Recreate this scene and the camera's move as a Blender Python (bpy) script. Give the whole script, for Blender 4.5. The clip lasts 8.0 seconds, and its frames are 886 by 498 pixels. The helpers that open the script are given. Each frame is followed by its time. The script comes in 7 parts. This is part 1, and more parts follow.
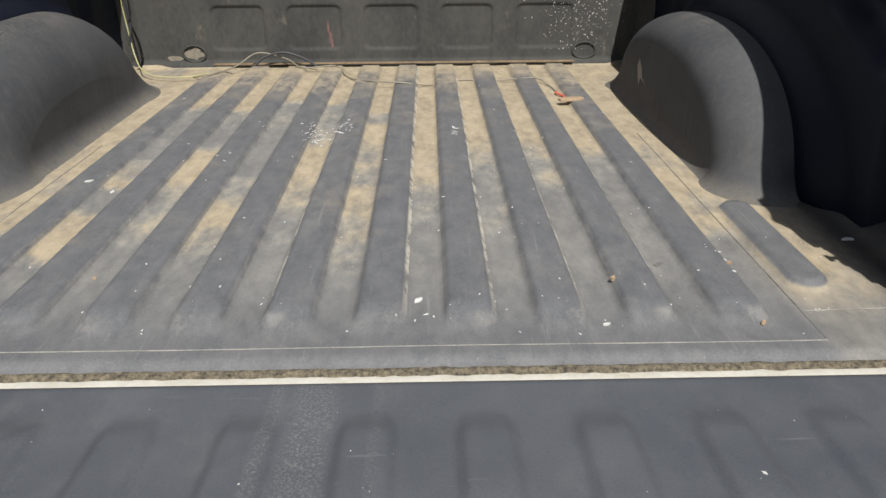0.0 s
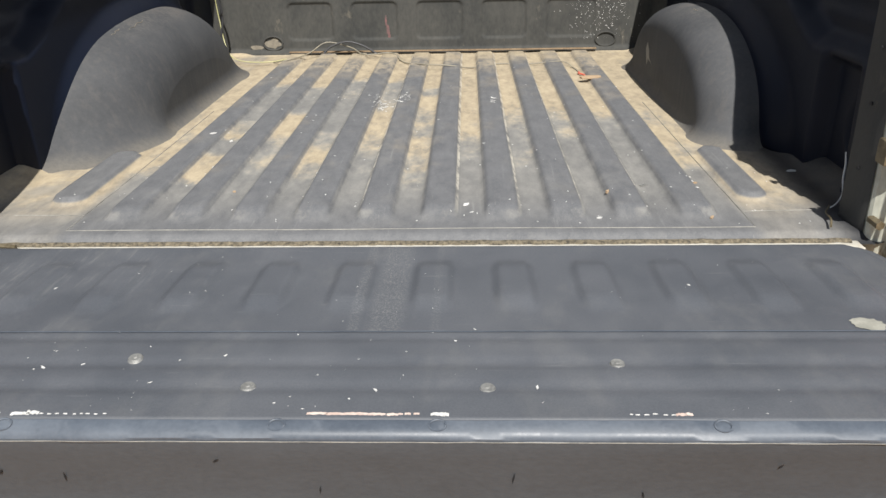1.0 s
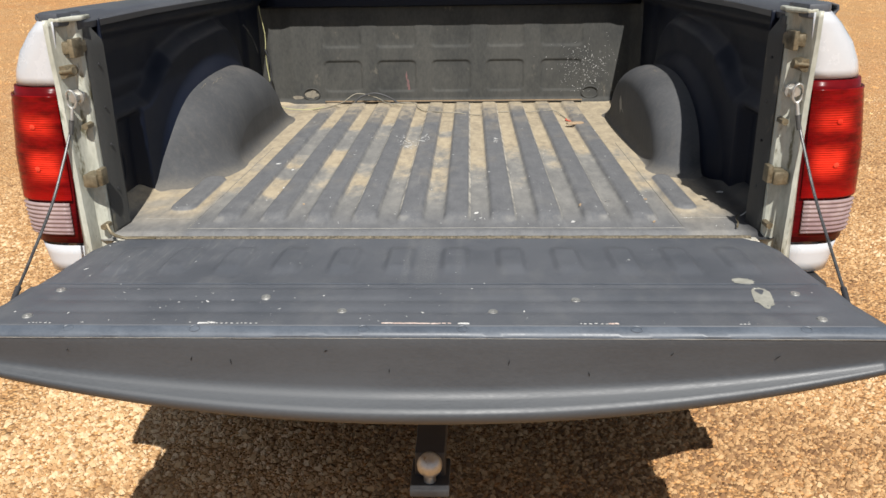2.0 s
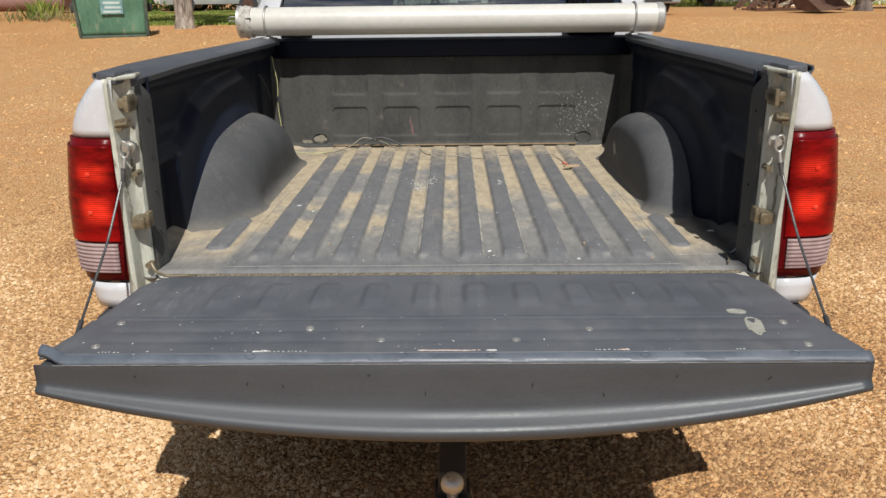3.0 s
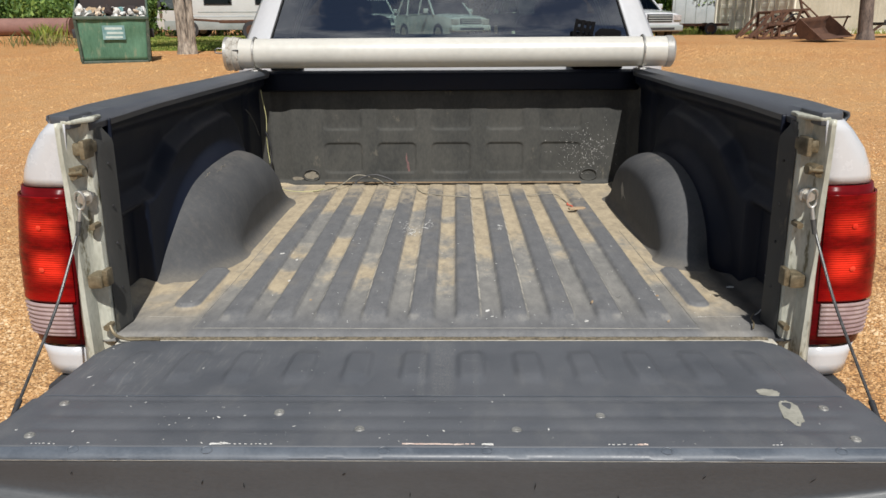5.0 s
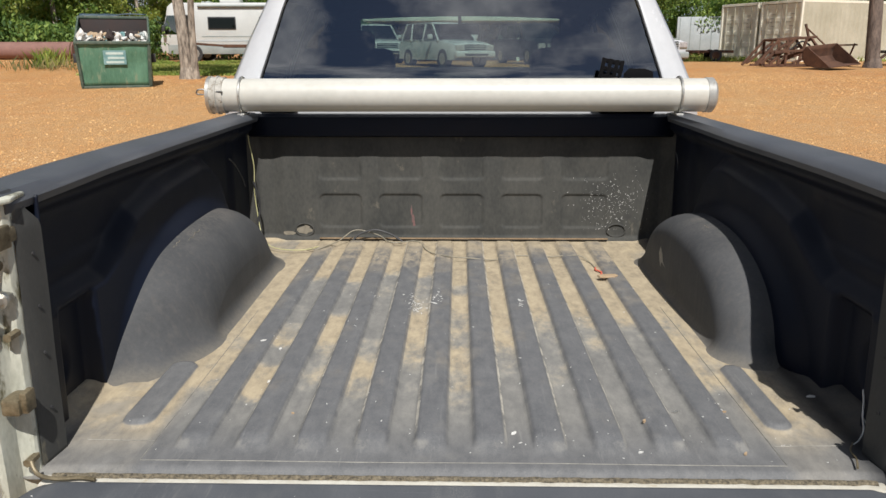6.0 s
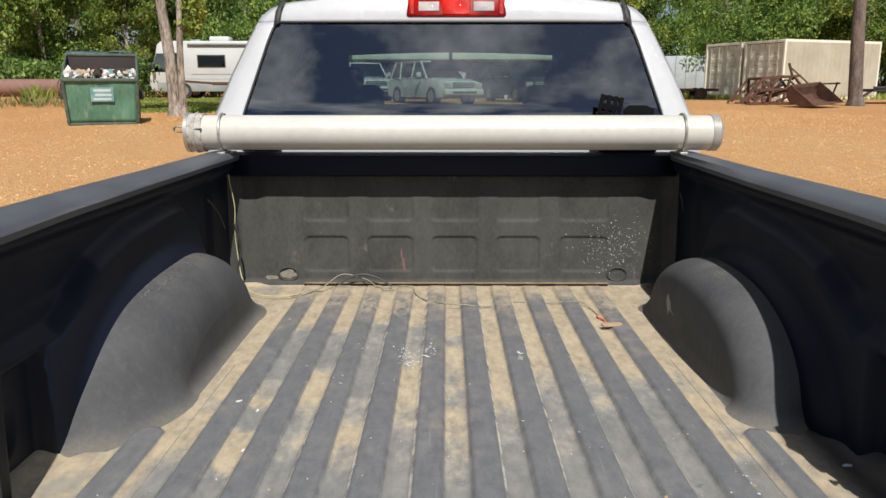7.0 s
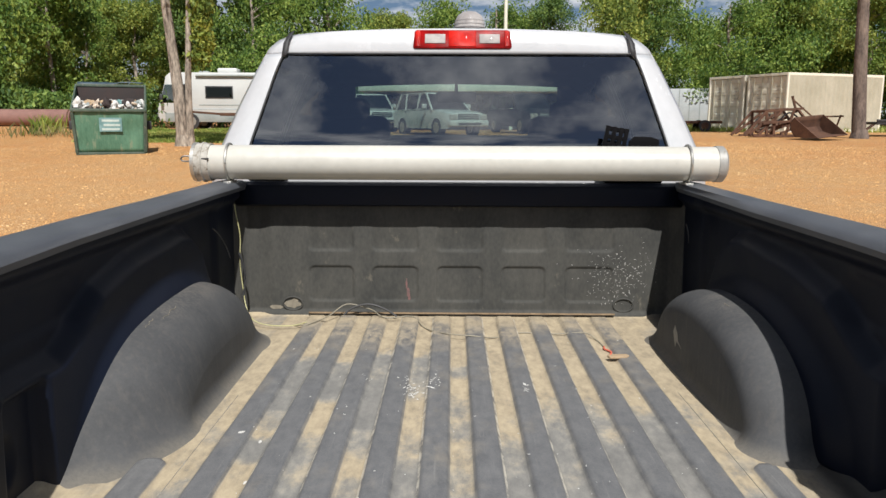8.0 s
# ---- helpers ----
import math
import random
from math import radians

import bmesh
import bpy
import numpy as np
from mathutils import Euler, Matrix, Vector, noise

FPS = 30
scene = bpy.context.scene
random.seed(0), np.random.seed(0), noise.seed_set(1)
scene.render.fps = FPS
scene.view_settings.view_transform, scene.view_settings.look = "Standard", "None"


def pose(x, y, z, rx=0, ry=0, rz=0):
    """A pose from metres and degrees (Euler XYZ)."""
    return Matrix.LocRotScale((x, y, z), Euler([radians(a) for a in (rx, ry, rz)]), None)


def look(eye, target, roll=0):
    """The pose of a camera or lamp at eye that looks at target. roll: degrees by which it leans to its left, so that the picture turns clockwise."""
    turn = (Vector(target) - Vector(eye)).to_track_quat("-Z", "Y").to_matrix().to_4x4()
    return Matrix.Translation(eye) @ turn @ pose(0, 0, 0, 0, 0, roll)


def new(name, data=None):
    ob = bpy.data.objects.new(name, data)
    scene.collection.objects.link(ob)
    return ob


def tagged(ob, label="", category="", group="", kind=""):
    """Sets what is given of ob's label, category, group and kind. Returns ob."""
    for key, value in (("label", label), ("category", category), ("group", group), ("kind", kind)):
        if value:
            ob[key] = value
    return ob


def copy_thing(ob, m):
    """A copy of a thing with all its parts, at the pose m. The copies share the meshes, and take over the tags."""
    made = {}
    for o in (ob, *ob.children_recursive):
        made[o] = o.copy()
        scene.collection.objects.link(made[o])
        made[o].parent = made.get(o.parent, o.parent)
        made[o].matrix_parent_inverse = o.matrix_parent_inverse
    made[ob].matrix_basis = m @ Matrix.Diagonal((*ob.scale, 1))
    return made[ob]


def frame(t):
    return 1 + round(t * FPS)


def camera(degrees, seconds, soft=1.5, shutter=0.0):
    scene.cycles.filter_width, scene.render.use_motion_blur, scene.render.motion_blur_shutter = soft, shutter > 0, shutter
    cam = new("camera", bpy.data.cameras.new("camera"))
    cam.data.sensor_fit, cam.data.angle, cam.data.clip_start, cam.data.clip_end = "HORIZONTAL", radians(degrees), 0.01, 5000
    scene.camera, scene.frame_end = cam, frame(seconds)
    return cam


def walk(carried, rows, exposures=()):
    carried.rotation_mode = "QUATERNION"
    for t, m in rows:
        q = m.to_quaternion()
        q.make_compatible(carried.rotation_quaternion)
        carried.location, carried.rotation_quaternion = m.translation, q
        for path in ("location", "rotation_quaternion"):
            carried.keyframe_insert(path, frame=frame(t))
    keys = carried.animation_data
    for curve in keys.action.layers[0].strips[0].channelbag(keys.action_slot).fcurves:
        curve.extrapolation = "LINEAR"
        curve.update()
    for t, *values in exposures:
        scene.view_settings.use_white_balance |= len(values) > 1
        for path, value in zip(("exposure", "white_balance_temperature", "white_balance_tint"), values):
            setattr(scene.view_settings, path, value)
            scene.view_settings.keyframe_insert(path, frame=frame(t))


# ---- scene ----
cam = camera(61.1, 8.0)
PATH = [
    (0, (0.128, -0.735, 1.395), (0.158, 1.077, 0.551), -0.4),
    (0.5, (0.147, -0.928, 1.393), (0.119, 0.883, 0.543), -0.9),
    (1, (0.113, -1.175, 1.424), (0.045, 0.64, 0.587), -1.2),
    (1.5, (0.113, -1.463, 1.475), (0.038, 0.373, 0.687), -0.9),
    (2.8, (0.022, -1.855, 1.573), (-0.022, 0.039, 0.932), -0.8),
    (3, (0.008, -1.855, 1.58), (-0.021, 0.042, 0.948), -0.7),
    (3.5, (-0.003, -1.851, 1.585), (-0.02, 0.052, 0.971), -0.7),
    (4, (-0.002, -1.85, 1.584), (-0.024, 0.055, 0.975), -0.7),
    (4.2, (-0.004, -1.847, 1.583), (-0.03, 0.059, 0.978), -0.6),
    (5.5, (0.043, -1.42, 1.632), (0.006, 0.504, 1.088), -0.3),
    (6, (-0.006, -1.224, 1.657), (-0.046, 0.708, 1.144), -0.1),
    (6.5, (-0.037, -1.1, 1.652), (-0.052, 0.846, 1.19), 0.1),
    (7, (-0.022, -1.057, 1.649), (-0.032, 0.898, 1.229), 0.0),
    (7.5, (-0.017, -1.058, 1.649), (-0.031, 0.905, 1.266), 0.1),
    (8, (-0.025, -1.05, 1.647), (-0.047, 0.919, 1.3065), 0.2),
]
walk(cam, [(t, look(eye, target, roll)) for t, eye, target, roll in PATH],
     exposures=[(0.0, 0.12), (0.5, 0.4), (1.0, 0.44), (1.5, 0.42), (3.0, 0.08), (4.0, 0.06), (5.5, 0.12), (7.0, 0.2), (8.0, 0.23)])

# ---- world and sun ----
SUN_EL, SUN_AZ = radians(51.75), radians(169.6)   # azimuth from +y towards +x: behind the truck, a little to its right
world = bpy.data.worlds.new("sky_world")
scene.world = world
world.use_nodes = True
wn, wl = world.node_tree.nodes, world.node_tree.links
wn.clear()
w_out = wn.new("ShaderNodeOutputWorld")
w_bg = wn.new("ShaderNodeBackground")
w_bg.inputs["Strength"].default_value = 0.044
sky = wn.new("ShaderNodeTexSky")
sky.sky_type, sky.sun_disc = "NISHITA", False
sky.sun_elevation, sky.sun_rotation = SUN_EL, SUN_AZ
sky.air_density, sky.dust_density, sky.ozone_density = 0.75, 0.1, 2.5
w_co = wn.new("ShaderNodeTexCoord")
w_sep = wn.new("ShaderNodeSeparateXYZ")
w_den = wn.new("ShaderNodeMath")
w_den.operation, w_den.inputs[1].default_value = "ADD", 0.25
w_abs = wn.new("ShaderNodeMath")
w_abs.operation = "ABSOLUTE"
w_div = wn.new("ShaderNodeVectorMath")
w_div.operation = "DIVIDE"
w_cmb = wn.new("ShaderNodeCombineXYZ")
w_noi = wn.new("ShaderNodeTexNoise")
w_noi.inputs["Scale"].default_value, w_noi.inputs["Detail"].default_value, w_noi.inputs["Roughness"].default_value = 5.0, 9, 0.62
w_rmp = wn.new("ShaderNodeValToRGB")
w_rmp.color_ramp.elements[0].position, w_rmp.color_ramp.elements[1].position = 0.44, 0.63
w_mix = wn.new("ShaderNodeMixRGB")
w_mix.inputs[2].default_value = (12.5, 13.0, 14.0, 1)
wl.new(w_co.outputs["Generated"], w_sep.inputs[0])
wl.new(w_sep.outputs["Z"], w_abs.inputs[0])
wl.new(w_abs.outputs[0], w_den.inputs[0])
for k in range(3):
    wl.new(w_den.outputs[0], w_cmb.inputs[k])
wl.new(w_co.outputs["Generated"], w_div.inputs[0])
wl.new(w_cmb.outputs[0], w_div.inputs[1])
w_off = wn.new("ShaderNodeVectorMath")
w_off.operation = "ADD"
w_off.inputs[1].default_value = (3.1, 1.7, 0.4)
wl.new(w_div.outputs[0], w_off.inputs[0])
wl.new(w_off.outputs[0], w_noi.inputs["Vector"])
wl.new(w_noi.outputs["Fac"], w_rmp.inputs[0])
wl.new(w_rmp.outputs[0], w_mix.inputs[0])
wl.new(sky.outputs[0], w_mix.inputs[1])
wl.new(w_mix.outputs[0], w_bg.inputs["Color"])
wl.new(w_bg.outputs[0], w_out.inputs["Surface"])

sun_data = bpy.data.lights.new("sun", "SUN")
sun_data.energy, sun_data.angle, sun_data.color = 5.0, radians(0.55), (1.0, 0.975, 0.935)
sun = new("sun", sun_data)
SUN_DIR = Vector((math.sin(SUN_AZ) * math.cos(SUN_EL), math.cos(SUN_AZ) * math.cos(SUN_EL), math.sin(SUN_EL)))
sun.matrix_world = look(SUN_DIR * 60, (0, 0, 0))

# ---- materials ----


def node_mat(name):
    m = bpy.data.materials.new(name)
    m.use_nodes = True
    nt = m.node_tree
    return m, nt, nt.nodes["Principled BSDF"]


def nd(nt, kind, **settings):
    n = nt.nodes.new(kind)
    for key, value in settings.items():
        n.inputs[key.replace("_", " ")].default_value = value
    return n


def coords(nt, stretch=(1, 1, 1)):
    co = nt.nodes.new("ShaderNodeTexCoord")
    mp = nt.nodes.new("ShaderNodeMapping")
    mp.inputs["Scale"].default_value = stretch
    nt.links.new(co.outputs["Object"], mp.inputs["Vector"])
    return mp.outputs[0]


def ramp(nt, fac, stops):
    r = nt.nodes.new("ShaderNodeValToRGB")
    e = r.color_ramp.elements
    while len(e) < len(stops):
        e.new(0.5)
    for k, (p, c) in enumerate(stops):
        e[k].position = p
        e[k].color = (*c, 1) if len(c) == 3 else c
    nt.links.new(fac, r.inputs[0])
    return r.outputs[0]


def mixc(nt, fac, a, b, mode="MIX"):
    m = nt.nodes.new("ShaderNodeMixRGB")
    m.blend_type = mode
    for k, v in ((0, fac), (1, a), (2, b)):
        if hasattr(v, "is_linked"):
            nt.links.new(v, m.inputs[k])
        else:
            m.inputs[k].default_value = v if k == 0 else (*v, 1)
    return m.outputs[0]


def calc(nt, op, a, b=0.0, clamp=False):
    m = nt.nodes.new("ShaderNodeMath")
    m.operation, m.use_clamp = op, clamp
    for k, v in ((0, a), (1, b)):
        if hasattr(v, "is_linked"):
            nt.links.new(v, m.inputs[k])
        else:
            m.inputs[k].default_value = v
    return m.outputs[0]


def span(nt, v, a, b, lo=0.0, hi=1.0):
    m = nt.nodes.new("ShaderNodeMapRange")
    m.interpolation_type = "SMOOTHSTEP"
    nt.links.new(v, m.inputs[0])
    for k, x in zip((1, 2, 3, 4), (a, b, lo, hi)):
        m.inputs[k].default_value = x
    return m.outputs[0]


def noise_out(nt, vec, scale, detail=4, rough=0.6):
    n = nd(nt, "ShaderNodeTexNoise", Scale=scale, Detail=detail, Roughness=rough)
    nt.links.new(vec, n.inputs["Vector"])
    return n.outputs["Fac"]


def relief(nt, bs, height, strength, dist):
    b = nd(nt, "ShaderNodeBump", Strength=strength, Distance=dist)
    nt.links.new(height, b.inputs["Height"])
    nt.links.new(b.outputs[0], bs.inputs["Normal"])


def surface(name, c1, c2, big=4.0, small=60.0, rough=0.6, metal=0.0, bump=0.2, dist=0.002, stretch=(1, 1, 1), dirt=None, dirt_at=0.62, coat=0.0, spec=0.5):
    """A worn surface: two tones on a broad and a fine scale, fine relief, and patches of dirt."""
    m, nt, bs = node_mat(name)
    vec = coords(nt, stretch)
    broad, fine = noise_out(nt, vec, big), noise_out(nt, vec, small)
    both = calc(nt, "ADD", calc(nt, "MULTIPLY", broad, 0.65), calc(nt, "MULTIPLY", fine, 0.35))
    col = ramp(nt, both, [(0.36, c1), (0.64, c2)])
    if dirt:
        patch = span(nt, noise_out(nt, vec, big * 2.3, 6, 0.7), dirt_at, dirt_at + 0.12)
        col = mixc(nt, patch, col, dirt)
    nt.links.new(col, bs.inputs["Base Color"])
    nt.links.new(span(nt, both, 0.3, 0.7, rough - 0.08, min(rough + 0.1, 1.0)), bs.inputs["Roughness"])
    bs.inputs["Metallic"].default_value = metal
    bs.inputs["Coat Weight"].default_value = coat
    bs.inputs["Specular IOR Level"].default_value = spec
    if bump:
        relief(nt, bs, fine, bump, dist)
    return m


# how thick the dust lies along each valley, counted outwards from the middle: (distance from the sill, thickness)
DRIFTS = {
    -5: [(0.3, 0.2), (0.45, 0.8), (1.7, 1.0)],
    -4: [(0.2, 0.2), (0.36, 0.9), (0.47, 0.9), (0.56, 0.3), (0.64, 0.85), (0.76, 0.75), (0.85, 0.25), (1.12, 0.3), (1.3, 1.0)],
    -3: [(0.25, 0.35), (0.45, 0.5), (0.64, 0.55), (0.70, 0.95), (0.82, 0.9), (0.9, 0.25), (1.15, 0.3), (1.35, 1.0)],
    -2: [(0.2, 0.3), (0.34, 0.8), (0.48, 0.8), (0.68, 0.5), (0.70, 0.15), (1.05, 0.2), (1.22, 0.3), (1.4, 0.9)],
    -1: [(0.2, 0.25), (0.5, 0.45), (0.65, 0.7), (0.85, 0.7), (0.93, 0.4), (1.2, 0.35), (1.35, 0.85)],
    0: [(0.15, 0.4), (0.35, 0.7), (0.8, 0.65), (1.0, 0.85), (1.08, 0.45), (1.3, 0.8), (1.6, 1.0)],
    1: [(0.2, 0.3), (0.5, 0.5), (0.8, 0.75), (1.2, 0.85), (1.6, 1.0)],
    2: [(0.2, 0.25), (0.5, 0.45), (0.8, 0.65), (1.0, 0.8), (1.6, 1.0)],
    3: [(0.2, 0.2), (0.5, 0.35), (0.8, 0.65), (1.05, 0.85), (1.5, 1.0)],
    4: [(0.25, 0.15), (0.5, 0.3), (0.75, 0.5), (0.95, 0.9), (1.5, 1.0)],
    5: [(0.3, 0.15), (0.42, 0.6), (0.6, 0.9), (1.6, 1.0)],
}


def floor_liner():
    """Black plastic with tan dust: thin and grey at the rear, thick towards the front, uneven from valley to valley."""
    m, nt, bs = node_mat("dusty_liner_floor")
    vec = coords(nt)
    sep = nt.nodes.new("ShaderNodeSeparateXYZ")
    nt.links.new(vec, sep.inputs[0])
    x, y, z = sep.outputs
    ax = calc(nt, "ABSOLUTE", x)
    # every valley has its own drift of dust along it
    lane = calc(nt, "FLOOR", calc(nt, "ADD", calc(nt, "DIVIDE", x, 0.118), 0.5))
    cmb = nt.nodes.new("ShaderNodeCombineXYZ")
    nt.links.new(calc(nt, "MULTIPLY", lane, 3.71), cmb.inputs[0])
    nt.links.new(calc(nt, "MULTIPLY", y, 2.0), cmb.inputs[1])
    nt.links.new(calc(nt, "MULTIPLY", x, 2.5), cmb.inputs[2])
    wander = noise_out(nt, cmb.outputs[0], 1.6, 6, 0.66)
    along = calc(nt, "DIVIDE", calc(nt, "ADD", y, calc(nt, "MULTIPLY", calc(nt, "SUBTRACT", wander, 0.5), 0.16)), 1.8)
    heap = None
    for k, drifts in DRIFTS.items():
        here = calc(nt, "COMPARE", lane, float(k))
        here.node.inputs[2].default_value = 0.3
        r = ramp(nt, along, [(yy / 1.8, (v, v, v)) for yy, v in drifts])
        one = calc(nt, "MULTIPLY", here, r)
        heap = one if heap is None else calc(nt, "ADD", heap, one)
    drift = calc(nt, "ADD", calc(nt, "MULTIPLY", heap, 0.42), calc(nt, "ADD", 0.29, calc(nt, "MULTIPLY", calc(nt, "SUBTRACT", wander, 0.5), 0.6)))
    n1, n2 = noise_out(nt, vec, 6.5, 7, 0.66), noise_out(nt, coords(nt, (1, 0.5, 1)), 34.0, 5, 0.72)
    grit = noise_out(nt, vec, 380.0, 2, 0.7)
    scuff = span(nt, noise_out(nt, coords(nt, (1, 0.045, 1)), 120.0, 4, 0.65), 0.6, 0.74)
    cross = span(nt, noise_out(nt, coords(nt, (0.06, 1, 1)), 90.0, 3, 0.6), 0.66, 0.76)
    valley = span(nt, z, 0.9025, 0.9075, 1.0, 0.0)
    rear = span(nt, y, 0.05, 0.26, 0.12, 1.0)
    lay = calc(nt, "ADD", calc(nt, "MULTIPLY", drift, 0.72), calc(nt, "ADD", calc(nt, "MULTIPLY", n1, 0.14), calc(nt, "MULTIPLY", n2, 0.14)))
    thick = calc(nt, "ADD", lay, span(nt, y, 0.2, 1.5, -0.03, 0.05))
    in_valley = calc(nt, "MULTIPLY", calc(nt, "MULTIPLY", valley, rear), span(nt, thick, 0.455, 0.60, 0.36, 0.96))
    edge = calc(nt, "MULTIPLY", span(nt, z, 0.9015, 0.9035), span(nt, z, 0.9085, 0.9125, 1.0, 0.0))
    across = calc(nt, "FRACT", calc(nt, "DIVIDE", ax, 0.118))
    outer = calc(nt, "MULTIPLY", span(nt, across, 0.5, 0.6, 0.25, 1.0), span(nt, ax, 0.60, 0.63, 1.0, 0.0))
    edge = calc(nt, "MULTIPLY", calc(nt, "MULTIPLY", calc(nt, "MULTIPLY", edge, rear), outer), span(nt, n2, 0.38, 0.56, 0.25, 0.95))
    on_rib = calc(nt, "MULTIPLY", span(nt, calc(nt, "ADD", n1, span(nt, y, 0.6, 1.7, 0.0, 0.12)), 0.5, 0.74), 0.24)
    odd = nt.nodes.new("ShaderNodeTexWhiteNoise")
    odd.noise_dimensions = "1D"
    nt.links.new(calc(nt, "FLOOR", calc(nt, "DIVIDE", x, 0.118)), odd.inputs["W"])
    wiped = calc(nt, "ADD", calc(nt, "ADD", y, calc(nt, "MULTIPLY", odd.outputs["Value"], -0.22)), calc(nt, "MULTIPLY", n1, -0.25))
    swept = calc(nt, "MULTIPLY", span(nt, wiped, 1.12, 1.3), span(nt, n2, 0.34, 0.6, 0.1, 0.6))
    front = span(nt, y, 1.3, 1.72)
    on_rib = calc(nt, "MAXIMUM", on_rib, swept)
    at_front = calc(nt, "MULTIPLY", front, span(nt, calc(nt, "ADD", n1, calc(nt, "MULTIPLY", front, 0.3)), 0.5, 0.85, 0.05, 1.0))
    side = calc(nt, "MULTIPLY", span(nt, ax, 0.585, 0.64), span(nt, y, 0.06, 0.22, 0.3, 1.0))
    at_side = calc(nt, "MULTIPLY", side, span(nt, n1, 0.34, 0.56, 0.6, 1.0))
    on_pad = calc(nt, "MULTIPLY", span(nt, z, 0.9035, 0.9085), span(nt, ax, 0.72, 0.73, 1.0, 0.0))
    at_side = calc(nt, "MULTIPLY", at_side, calc(nt, "SUBTRACT", 1.0, calc(nt, "MULTIPLY", on_pad, 0.95)))
    dust = calc(nt, "MAXIMUM", calc(nt, "MAXIMUM", in_valley, on_rib), calc(nt, "MAXIMUM", calc(nt, "MAXIMUM", at_front, edge), at_side))
    # dust faded out along the right edge, beyond the rail's shadow line
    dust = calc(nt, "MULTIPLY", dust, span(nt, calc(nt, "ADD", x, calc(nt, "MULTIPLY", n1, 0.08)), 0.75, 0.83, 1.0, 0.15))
    dust = calc(nt, "MULTIPLY", dust, span(nt, calc(nt, "ADD", calc(nt, "MULTIPLY", grit, 0.5), calc(nt, "MULTIPLY", n2, 0.5)), 0.3, 0.54, 0.7, 1.0), True)
    plastic = ramp(nt, calc(nt, "ADD", calc(nt, "MULTIPLY", n2, 0.6), calc(nt, "MULTIPLY", grit, 0.4)), [(0.3, (0.088, 0.091, 0.097)), (0.7, (0.174, 0.175, 0.177))])
    plastic = mixc(nt, calc(nt, "MULTIPLY", calc(nt, "MAXIMUM", scuff, calc(nt, "MULTIPLY", cross, 0.5)), 0.24), plastic, (0.34, 0.335, 0.32))
    # right edge strip: bare black plastic, with the wall's shade painted in
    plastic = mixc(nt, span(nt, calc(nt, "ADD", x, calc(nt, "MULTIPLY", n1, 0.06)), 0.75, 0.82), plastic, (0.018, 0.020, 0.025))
    thin = ramp(nt, n2, [(0.3, (0.25, 0.237, 0.205)), (0.7, (0.38, 0.358, 0.305))])
    tan = ramp(nt, n2, [(0.3, (0.295, 0.242, 0.165)), (0.7, (0.455, 0.378, 0.26))])
    sand = mixc(nt, calc(nt, "MAXIMUM", span(nt, thick, 0.48, 0.60), at_side), thin, tan)
    sand = mixc(nt, calc(nt, "MULTIPLY", edge, 0.7), sand, (0.56, 0.52, 0.44))
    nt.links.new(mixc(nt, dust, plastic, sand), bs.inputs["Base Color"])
    nt.links.new(span(nt, dust, 0.0, 0.7, 0.6, 0.95), bs.inputs["Roughness"])
    bs.inputs["Specular IOR Level"].default_value = 0.3
    relief(nt, bs, calc(nt, "ADD", grit, calc(nt, "MULTIPLY", n2, 0.7)), 0.35, 0.0012)
    return m


